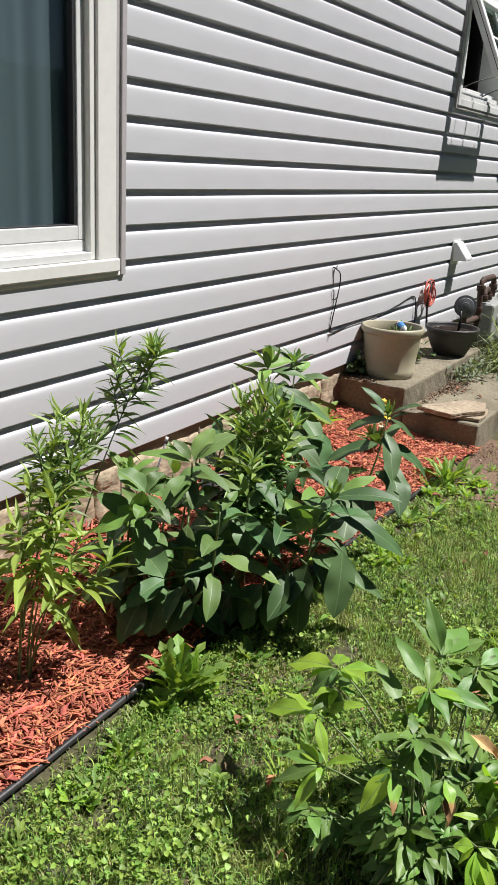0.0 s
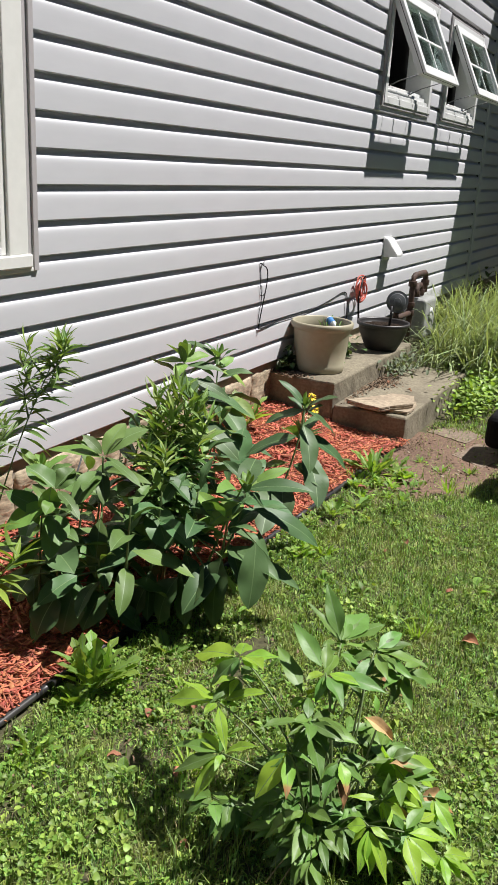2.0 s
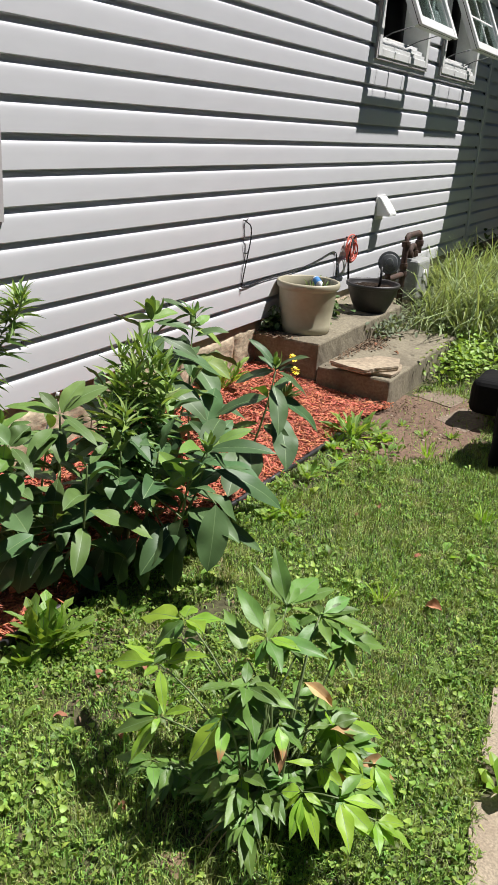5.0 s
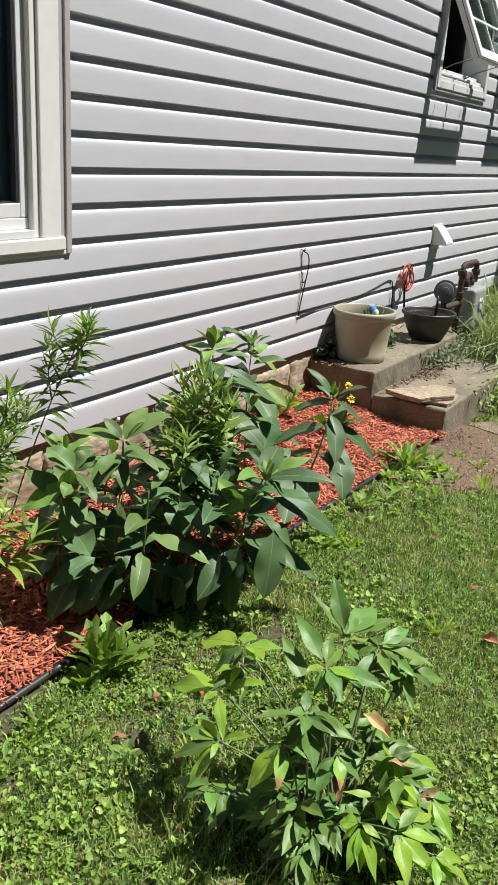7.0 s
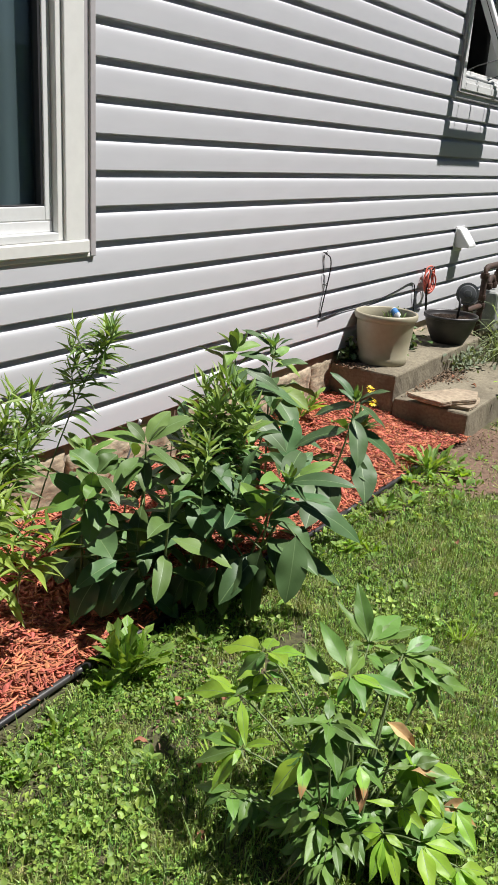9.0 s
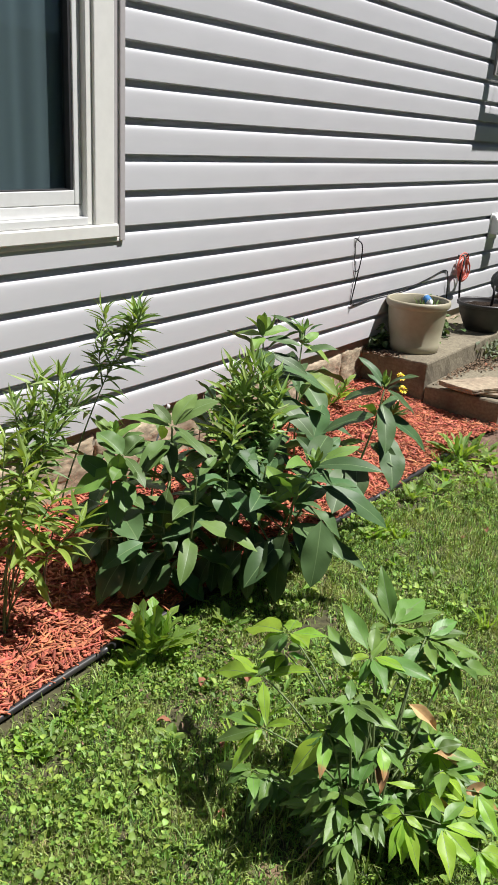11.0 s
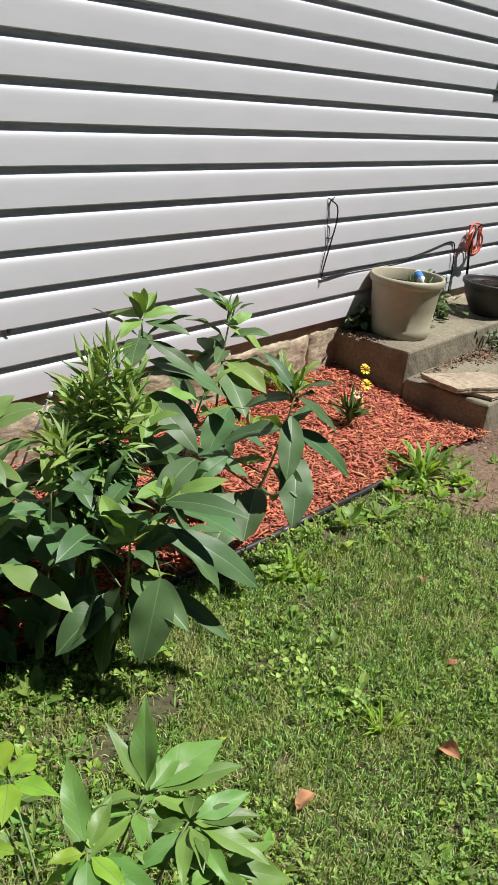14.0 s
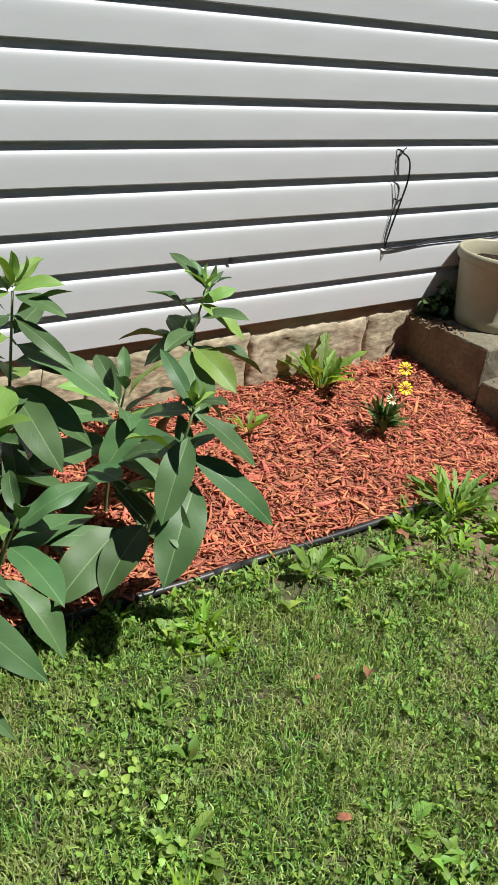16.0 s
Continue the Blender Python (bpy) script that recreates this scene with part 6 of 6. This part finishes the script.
for k in range(1000):
    p = Vector((sr.gauss(0.03, 0.10), sr.gauss(0.12, 0.26), abs(sr.gauss(0.08, 0.07)) + 0.01))
    a, e, ln = sr.uniform(0, 6.28), radians(sr.uniform(-10, 50)), sr.uniform(0.024, 0.048)
    out = Vector((math.cos(a), math.sin(a), 0))
    pieces.append(leaf_geometry(p, p + (out * math.cos(e) + Vector((0, 0, 1)) * math.sin(e)) * ln, ln * 0.6, 0.1, 0.3, OVAL, out, sr.uniform(-0.4, 0.4), toothed=0.2))
v, f, i, u = gather(pieces)
part("foliage", mesh_of("foliage", v, f, [M_IVY], None, True, u), None, herb)
sprig = thing("seedling", "sparse green seedlings sprouting in the tan pot", "seedling", at=(0.24, 4.36, 0.50))
pieces = []
for k in range(26):
    a, e, ln = sr.uniform(0, 6.28), radians(sr.uniform(30, 85)), sr.uniform(0.04, 0.08)
    out = Vector((math.cos(a), math.sin(a), 0))
    p = Vector((sr.gauss(0, 0.035), sr.gauss(0, 0.03), -0.006))
    pieces.append(leaf_geometry(p, p + (out * math.cos(e) + Vector((0, 0, 1)) * math.sin(e)) * ln, 0.009, 0.15, 0.3, LANCE, out))
v, f, i, u = gather(pieces)
part("foliage", mesh_of("foliage", v, f, [M_SWAMP], None, True, u), None, sprig)


# ---- the lawn mower at the path's far side ----
mower = thing("lawn_mower", "black lawn mower parked on the grass", "lawn mower", at=(1.68, 3.86, -0.045))


def soft_box(x0, x1, y0, y1, z0, z1, b, seed=0):
    return rough(cut_fine(box(x0, x1, y0, y1, z0, z1, b, 4), 0.08), 0.004, 9, seed)


part("deck", soft_box(-0.06, 0.50, -0.30, 0.50, 0.05, 0.22, 0.05), M_MOWER, mower)
part("side_chute", soft_box(-0.36, -0.06, 0.16, 0.48, 0.07, 0.265, 0.05, 5), M_MOWER, mower)
part("engine_cover", soft_box(0.04, 0.40, 0.05, 0.42, 0.22, 0.52, 0.09, 3), M_MOWER, mower)
bagg = part("grass_bag", soft_box(-0.10, 0.52, -0.46, 0.02, 0.05, 0.44, 0.07, 8), M_MOWER, mower)
part("bag_top", soft_box(0.00, 0.50, -0.40, 0.00, 0.43, 0.72, 0.09, 9), M_MOWER, mower)
for k in range(4):
    part("print_mark", box(-0.050 + 0.012 * k, -0.045 + 0.012 * k, -0.4655, -0.4635, 0.350, 0.375), M_MARK, bagg)
for x, yy in ((-0.06, -0.40), (0.54, -0.40), (-0.10, 0.42), (0.54, 0.42)):
    v, f = lathe([(0.03, -0.022), (0.085, -0.024), (0.098, -0.016), (0.10, 0.0), (0.098, 0.016), (0.085, 0.024), (0.03, 0.022)], 28, True)
    wheel = part("wheel", mesh_of("wheel", v, f, [M_MOWER], None, True), None, mower)
    wheel.matrix_local = pose(x, yy, 0.10, 0, 90, 0)
    v, f = lathe([(0.0, -0.028), (0.035, -0.027), (0.04, 0.0), (0.035, 0.027), (0.0, 0.028)], 20)
    part("hub", mesh_of("hub", v, f, [M_METER], None, True), None, wheel)
for yy in (-0.2, 0.2):
    part("handle_tube", tube(spline([(0.40, yy, 0.2), (0.70, yy, 0.45), (1.0, yy, 0.75), (1.12, yy, 0.9)]), 0.011, 8, 1, "handle_tube", [M_MOWER]), None, mower)
part("handle_bar", tube([(1.12, -0.2, 0.9), (1.13, 0.0, 0.91), (1.12, 0.2, 0.9)], 0.013, 8, 1, "handle_bar", [M_MOWER]), None, mower)


# ---- trees beyond the wing ----
def tree(at, height, radius, seed, label):
    r = random.Random(seed)
    t = thing("tree", label, "tree", "trees beyond the house", at=at)
    part("trunk", tube([(0, 0, -0.1), (0.05, 0, height * 0.3), (-0.05, 0.1, height * 0.65), (0, 0, height * 0.9)], 0.16, 9, 0.3, "trunk", [M_BARK]), None, t)
    for k in range(7):
        a = k * 2.4
        z = height * r.uniform(0.3, 0.7)
        part("limb", tube(bend((0, 0, z), (math.cos(a) * radius * 0.4, math.sin(a) * radius * 0.4, z + 0.6), (math.cos(a) * radius * 0.8, math.sin(a) * radius * 0.8, z + 0.5), 6), 0.05, 6, 0.3, "limb", [M_BARK]), None, t)
    n = 5200
    rr = np.random.RandomState(seed)
    clumps = rr.normal(0, 1, (60, 3)) * (radius * 0.52, radius * 0.52, height * 0.22) + (0, 0, height * 0.58)
    c = clumps[rr.randint(0, 60, n)] + rr.normal(0, 0.22, (n, 3))
    d1 = rr.normal(0, 1, (n, 3))
    d1 /= np.linalg.norm(d1, axis=1, keepdims=True)
    d2 = np.cross(d1, rr.normal(0, 1, (n, 3)))
    d2 /= np.linalg.norm(d2, axis=1, keepdims=True)
    s = rr.uniform(0.05, 0.11, (n, 1))
    V = np.stack([c - d1 * s, c + d2 * s * 0.5, c + d1 * s, c - d2 * s * 0.5], 1).reshape(-1, 3)
    part("crown", big_mesh("crown", V, np.arange(4 * n).reshape(-1, 4), [], [M_FOLIAGE]), None, t)
    return t


tree((1.9, 13.8, 0), 5.0, 2.0, 1, "dark leafy tree beyond the house corner")
tree((3.9, 15.5, 0), 5.6, 2.3, 2, "dark leafy tree beyond the house corner")
tree((0.9, 16.5, 0), 5.2, 2.1, 3, "dark leafy tree beyond the house corner")
tree((0.5, 13.4, 0), 3.0, 1.2, 4, "low dark leafy tree beyond the wing")
tree((-0.4, 16.0, 0), 4.2, 1.5, 5, "low dark leafy tree beyond the wing")
shrub = thing("shrub", "low dark shrub at the foot of the wing", "shrub", at=(0.22, 9.05, 0))
pieces = []
for k in range(260):
    p = Vector((sr.gauss(0.05, 0.13), sr.gauss(0, 0.09), abs(sr.gauss(0.18, 0.13))))
    a, e, ln = sr.uniform(0, 6.28), radians(sr.uniform(-30, 60)), sr.uniform(0.04, 0.08)
    out = Vector((math.cos(a), math.sin(a), 0))
    pieces.append(leaf_geometry(p, p + (out * math.cos(e) + Vector((0, 0, 1)) * math.sin(e)) * ln, ln * 0.55, 0.1, 0.3, OVAL, out))
v, f, i, u = gather(pieces)
part("foliage", mesh_of("foliage", v, f, [M_FOLIAGE], None, True, u), None, shrub)


# ---- grass and low weeds ----
PATH_Y = [0.1, 0.97, 1.15, 1.24, 1.36, 1.48, 1.68, 1.80]
PATH_EDGE = [2.15, 2.14, 2.088, 2.075, 2.065, 2.045, 2.02, 2.10]


def path_x(y):
    """Where the path's near edge runs."""
    return np.interp(y, PATH_Y, PATH_EDGE) + 0.012


def on_lawn(x, y):
    """How much grass grows at a spot, 0 to 1."""
    edge = np.vectorize(bed_edge)(np.minimum(y, 3.42)) + 0.02
    g = (x > edge).astype(float)
    g *= ~((y > STEP_Y0 - 0.03) & (x < 0.90) & (y < 5.3))
    g *= ~((y > 4.0) & (x < 0.55))
    r = np.hypot((x - 1.12) / 0.40, (y - 3.85) / 0.86)
    g *= np.clip((r - 0.72) * 3.0, 0.02, 1)
    g *= ~((x > path_x(y)) & (x < 2.96) & (y < 1.86) & (y > -1.9))
    g *= np.clip((x - edge) * 7 + 0.25, 0, 1)
    bare = np.array([noise.noise(Vector((p * 5.5, q * 5.5, 40.0))) for p, q in zip(x, y)])
    gap = np.array([noise.noise(Vector((p * 17, q * 17, 60.0))) for p, q in zip(x, y)])
    g *= np.clip(gap * 2.2 + 1.15, 0.3, 1)
    g *= np.clip(bare * 4.0 + 2.05 + 2.0 * np.clip((x - edge - 0.35) * 3, 0, 1) + 1.5 * (y > 3.4), 0.04, 1)
    return g


def blades(n, x0, x1, y0, y1, height, width, seed, lean=0.85, keep=None, base=0.0):
    """Many bent grass blades as arrays: vertices, quads and tips."""
    r = np.random.RandomState(seed)
    x, y = r.uniform(x0, x1, n), r.uniform(y0, y1, n)
    k = r.uniform(0, 1, n) < on_lawn(x, y)
    if keep is not None:
        k &= r.uniform(0, 1, n) < keep(x, y)
    x, y = x[k], y[k]
    n = len(x)
    patch = np.array([noise.noise(Vector((a * 3.0, b * 3.0, 4.0))) for a, b in zip(x, y)])
    h = height * r.uniform(0.45, 1.25, n) * (1 + 0.45 * patch)
    comb = np.array([noise.noise(Vector((p * 9.0, q * 9.0, 21.0))) for p, q in zip(x, y)])
    a = comb * 9.0 + r.normal(0, 1.7, n)
    d = np.stack([np.cos(a), np.sin(a), 0 * a], 1)
    s = np.stack([-np.sin(a), np.cos(a), 0 * a], 1) * (width * r.uniform(0.6, 1.3, n) / 2)[:, None]
    z = np.array([land(p, q) for p, q in zip(x, y)])
    p0 = np.stack([x, y, z - 0.004 + base], 1)
    tilt = np.minimum(np.abs(r.normal(0, lean, n)), 2.7)[:, None]
    up = np.array([0, 0, 1.0])
    p1 = p0 + (up * np.cos(tilt * 0.5) + d * np.sin(tilt * 0.5)) * (h * 0.55)[:, None]
    t2 = np.minimum(tilt * 1.6, 1.9)
    p2 = p1 + (up * np.cos(t2) + d * np.sin(t2)) * (h * 0.5)[:, None]
    V = np.stack([p0 - s, p0 + s, p1 + s * 0.8, p1 - s * 0.8, p2], 1).reshape(-1, 3)
    b = np.arange(n)[:, None] * 5
    return V, b + [0, 1, 2, 3], b + [3, 2, 4]


def patches(scale, level, seed):
    return lambda x, y: np.clip(np.array([noise.noise(Vector((a * scale, b * scale, seed))) for a, b in zip(x, y)]) * 2.4 + level, 0, 1)


V, Q, T = blades(540000, 0.80, 2.75, 0.35, 4.6, 0.038, 0.0032, 1, 1.9)
V2, Q2, T2 = blades(30000, 0.85, 2.6, 4.4, 9.0, 0.05, 0.005, 2)
V4, Q4, T4 = blades(45000, 0.80, 4.9, -4.8, 0.36, 0.05, 0.007, 12, 1.3)
V5, Q5, T5 = blades(40000, 2.74, 4.9, 0.36, 9.0, 0.05, 0.007, 13, 1.3)
Q2, T2, V2 = np.concatenate([Q2, Q4 + len(V2), Q5 + len(V2) + len(V4)]), np.concatenate([T2, T4 + len(V2), T5 + len(V2) + len(V4)]), np.concatenate([V2, V4, V5])
tagged(part("lawn_grass", big_mesh("lawn_grass", np.concatenate([V, V2]), np.concatenate([Q, Q2 + len(V)]), np.concatenate([T, T2 + len(V)]), [M_GRASS])), "short green lawn grass with gaps", "grass", kind="stuff")
V, Q, T = blades(75000, 0.85, 2.7, 0.35, 4.2, 0.034, 0.0022, 3, 1.2, patches(1.7, 0.45, 3.0))
tagged(part("dry_grass", big_mesh("dry_grass", V, Q, T, [M_STRAW])), "dry straw-coloured blades among the lawn", "dry grass", kind="stuff")
V, Q, T = blades(2600, 1.25, 2.0, 0.45, 1.15, 0.085, 0.0032, 5, 0.8, lambda x, y: np.clip(1.3 - np.hypot((x - 1.58) / 0.30, (y - 0.80) / 0.28), 0, 1))
tagged(part("long_grass", big_mesh("long_grass", V, Q, T, [M_GRASS])), "longer unmown grass round the peony", "grass", kind="stuff")


def round_weeds(n, x0, x1, y0, y1, size, seed, keep, lift=0.03):
    """Low weeds: small three-lobed and round leaves on short stalks, each a shallow cupped disc."""
    r = np.random.RandomState(seed)
    x, y = r.uniform(x0, x1, n), r.uniform(y0, y1, n)
    k = (r.uniform(0, 1, n) < on_lawn(x, y)) & (r.uniform(0, 1, n) < keep(x, y))
    x, y = x[k], y[k]
    n = len(x)
    z = np.array([land(p, q) for p, q in zip(x, y)]) + r.uniform(0.006, lift, n)
    c = np.stack([x, y, z], 1)
    nrm = np.stack([r.normal(0, 0.55, n), r.normal(0, 0.55, n), np.ones(n)], 1)
    nrm /= np.linalg.norm(nrm, axis=1, keepdims=True)
    a = np.cross(nrm, r.normal(0, 1, (n, 3)))
    a /= np.linalg.norm(a, axis=1, keepdims=True)
    b = np.cross(nrm, a)
    s = (size * r.uniform(0.55, 1.25, n))[:, None]
    shape = [(c * math.cos(w), c * math.sin(w)) for w in (2 * math.pi * k / 9 for k in range(9)) for c in [0.55 + 0.45 * abs(math.cos(1.5 * w))]]
    rows = [c - nrm * s * 0.18]
    for u, v in shape:
        rows.append(c + a * s * u + b * s * v + nrm * s * 0.10 * r.normal(1, 0.8, (n, 1)))
    V = np.stack(rows, 1).reshape(-1, 3)
    base = np.arange(n)[:, None, None] * 10
    tri = np.array([[0, 1 + k, 1 + (k + 1) % 9] for k in range(9)])
    return V, (base + tri).reshape(-1, 3)


near = patches(2.0, 0.42, 11.0)
V, T = round_weeds(60000, 0.84, 2.7, 0.3, 4.4, 0.0066, 8, lambda x, y: np.clip(near(x, y) * (0.42 + 0.65 * (y < 1.6)) + 0.75 * (x < np.vectorize(bed_edge)(y) + 0.16) + 0.3 * (x > 1.85), 0, 1))
V2, T2 = round_weeds(1800, 0.90, 2.7, 0.3, 4.3, 0.0105, 9, patches(2.6, 0.05, 17.0), 0.045)
tagged(part("clover", big_mesh("clover", np.concatenate([V, V2]), [], np.concatenate([T, T2 + len(V)]), [M_CLOVER])), "low clover and creeping weeds through the lawn", "clover", kind="stuff")

V, T = round_weeds(10000, 0.85, 2.0, 0.3, 2.4, 0.0084, 19, lambda x, y: np.clip(1.15 - np.hypot((x - 1.37) / 0.19, (y - 1.93) / 0.16), 0, 1) + np.clip(1.1 - np.hypot((x - 1.14) / 0.28, (y - 0.68) / 0.30), 0, 1) + np.clip(1.1 - np.hypot((x - 1.93) / 0.12, (y - 1.25) / 0.35), 0, 1) + np.clip(1.0 - np.hypot((x - 1.06) / 0.10, (y - 1.55) / 0.14), 0, 1), 0.05)
tagged(part("ground_ivy", big_mesh("ground_ivy", V, [], T, [M_IVY])), "bright patches of round-leaved ground ivy in the lawn", "ground ivy", kind="stuff")


def leafy_clumps(n, x0, x1, y0, y1, size, seed, keep, slim=0.42):
    """Small rosettes of pointed oval leaves through the lawn, each leaf four folded facets."""
    r = np.random.RandomState(seed)
    x, y = r.uniform(x0, x1, n), r.uniform(y0, y1, n)
    k = (r.uniform(0, 1, n) < on_lawn(x, y)) & (r.uniform(0, 1, n) < keep(x, y))
    x, y = x[k], y[k]
    each = 7
    m = len(x) * each
    big = np.repeat(size * r.uniform(0.5, 1.5, len(x)), each)
    z = np.repeat([land(p, q) for p, q in zip(x, y)], each) + 0.004
    p = np.stack([np.repeat(x, each), np.repeat(y, each), z], 1) + r.normal(0, 0.35, (m, 3)) * big[:, None] * (1, 1, 0)
    p[:, 2] += r.uniform(0, 0.022, m)
    a = np.tile(np.arange(each), len(x)) * 2.4 + np.repeat(r.uniform(0, 6.28, len(x)), each) + r.normal(0, 0.3, m)
    e = r.uniform(0.05, 0.95, m)
    d = np.stack([np.cos(a) * np.cos(e), np.sin(a) * np.cos(e), np.sin(e)], 1)
    s = np.stack([-np.sin(a), np.cos(a), 0 * a], 1)
    up = np.cross(d, s)
    up *= np.sign(up[:, 2:3]) + (up[:, 2:3] == 0)
    ln = (big * r.uniform(0.7, 1.3, m))[:, None]
    w = ln * slim * r.uniform(0.7, 1.25, m)[:, None] / 2
    drop = up * ln * 0.10
    rows = [p, p + d * ln * 0.45 + drop, p + d * ln * 0.92 - drop, p + d * ln * 0.25 + s * w * 0.75 + drop, p + d * ln * 0.55 + s * w + drop * 1.6, p + d * ln * 0.25 - s * w * 0.75 + drop, p + d * ln * 0.55 - s * w + drop * 1.6]
    V = np.stack(rows, 1).reshape(-1, 3)
    base = np.arange(m)[:, None, None] * 7
    tri = np.array([[0, 1, 3], [3, 1, 4], [4, 1, 2], [0, 5, 1], [5, 6, 1], [6, 2, 1]])
    return V, (base + tri).reshape(-1, 3)


def litter(n, spots, seed):
    """Crumbs of dry leaf and bark, as small bent flakes, round the spots (x, y, z, spread x, spread y)."""
    r = np.random.RandomState(seed)
    V, Q = [], []
    for k in range(n):
        x, y, z, sx, sy = spots[k % len(spots)]
        c = Vector((x + r.normal(0, sx), y + r.normal(0, sy), z + r.uniform(0.002, 0.010)))
        s = r.uniform(0.004, 0.012) if z > 0.05 else r.uniform(0.002, 0.007)
        m = Euler((r.normal(0, 0.4), r.normal(0, 0.4), r.uniform(0, 6.28))).to_matrix()
        b = len(V)
        for u, v, w in ((-1, -0.4, 0), (0, -0.5, 0.25), (1, -0.3, 0), (1, 0.3, 0), (0, 0.5, 0.25), (-1, 0.4, 0)):
            V.append(tuple(c + m @ Vector((u * s, v * s, w * s))))
        Q += [(b, b + 1, b + 4, b + 5), (b + 1, b + 2, b + 3, b + 4)]
    return big_mesh("leaf_litter", V, Q, [], [M_LITTER])


some = patches(3.1, 0.15, 23.0)
V, T = leafy_clumps(16000, 0.84, 2.7, 0.3, 4.4, 0.0135, 41, lambda x, y: np.clip(some(x, y) * 0.35 + 0.30 * (x < np.vectorize(bed_edge)(y) + 0.22) + 0.35 * (x > 1.85) * (y < 2.2) + 0.32 * (y < 1.5), 0, 1))
V3, T3 = leafy_clumps(2600, 0.78, 1.25, 0.6, 3.5, 0.022, 47, lambda x, y: np.clip(1.15 - (x - np.vectorize(bed_edge)(y)) / 0.11, 0, 1) * 0.75, 0.30)
V2, T2 = leafy_clumps(420, 0.86, 2.7, 0.3, 4.2, 0.034, 43, patches(2.2, 0.1, 29.0), 0.34)
tagged(part("lawn_weeds", big_mesh("lawn_weeds", np.concatenate([V, V2, V3]), [], np.concatenate([T, T2 + len(V), T3 + len(V) + len(V2)]), [M_LAWNWEED])), "small leafy weeds scattered through the lawn", "weeds", kind="stuff")
tagged(part("leaf_litter", litter(3000, [(0.93, 4.10, -0.055, 0.05, 0.12), (1.08, 4.42, -0.055, 0.10, 0.16), (1.15, 3.85, -0.05, 0.16, 0.12), (1.00, 1.10, 0.012, 0.10, 0.25), (1.20, 1.25, 0.012, 0.14, 0.16), (1.05, 2.9, 0.008, 0.10, 0.3), (0.455, 4.60, 0.114, 0.018, 0.25), (0.50, 4.75, 0.114, 0.05, 0.12), (0.47, 4.95, 0.114, 0.04, 0.12), (0.93, 4.20, -0.055, 0.03, 0.25), (0.75, 3.98, -0.02, 0.12, 0.02), (0.12, 4.05, 0.245, 0.06, 0.03)], 6)), "brown leaf crumbs on the steps, dirt and lawn", "leaf litter", kind="stuff")


def tall_grass(n, x0, x1, y0, y1, height, seed):
    """Long arching striped blades in a loose stand."""
    r = np.random.RandomState(seed)
    x, y = r.uniform(x0, x1, n), r.uniform(y0, y1, n)
    k = (np.hypot((x - 0.80) / 0.80, (y - 7.0) / 1.35) + r.normal(0, 0.1, n)) < 1
    k &= ~((x < 0.50) & (y < 6.75) & (r.uniform(0, 1, n) < 0.90))
    k &= ~((x < 0.34) & (y < 7.1))
    x, y = x[k], y[k]
    n = len(x)
    h = height * r.uniform(0.5, 1.15, n)[:, None]
    a = r.normal(-0.9, 1.1, n)
    d = np.stack([np.cos(a), np.sin(a), 0 * a], 1)
    s = np.stack([-np.sin(a), np.cos(a), 0 * a], 1) * (0.012 * r.uniform(0.5, 1.3, n) / 2)[:, None]
    p = np.stack([x, y, np.full(n, -0.07)], 1)
    up = np.array([0, 0, 1.0])
    rows, t = [p - s, p + s], np.abs(r.normal(0.3, 0.25, n))[:, None]
    for k, w in ((1, 1.0), (2, 0.9), (3, 0.6)):
        p = p + (up * np.cos(t) + d * np.sin(t)) * h * 0.27
        t = t + np.abs(r.normal(0.45, 0.25, n))[:, None]
        rows += [p - s * w, p + s * w]
    p = p + (up * np.cos(t) + d * np.sin(t)) * h * 0.22
    rows.append(p)
    V = np.stack(rows, 1).reshape(-1, 3)
    b = np.arange(n)[:, None] * 9
    Q = np.concatenate([b + [2 * k, 2 * k + 1, 2 * k + 3, 2 * k + 2] for k in range(3)])
    return V, Q, b + [6, 7, 8]


V, Q, T = tall_grass(13500, 0.03, 1.75, 5.2, 8.5, 0.74, 4)
tagged(part("tall_grass", big_mesh("tall_grass", V, Q, T, [M_TALL])), "tall pale striped grass by the gas meter", "grass", kind="stuff")
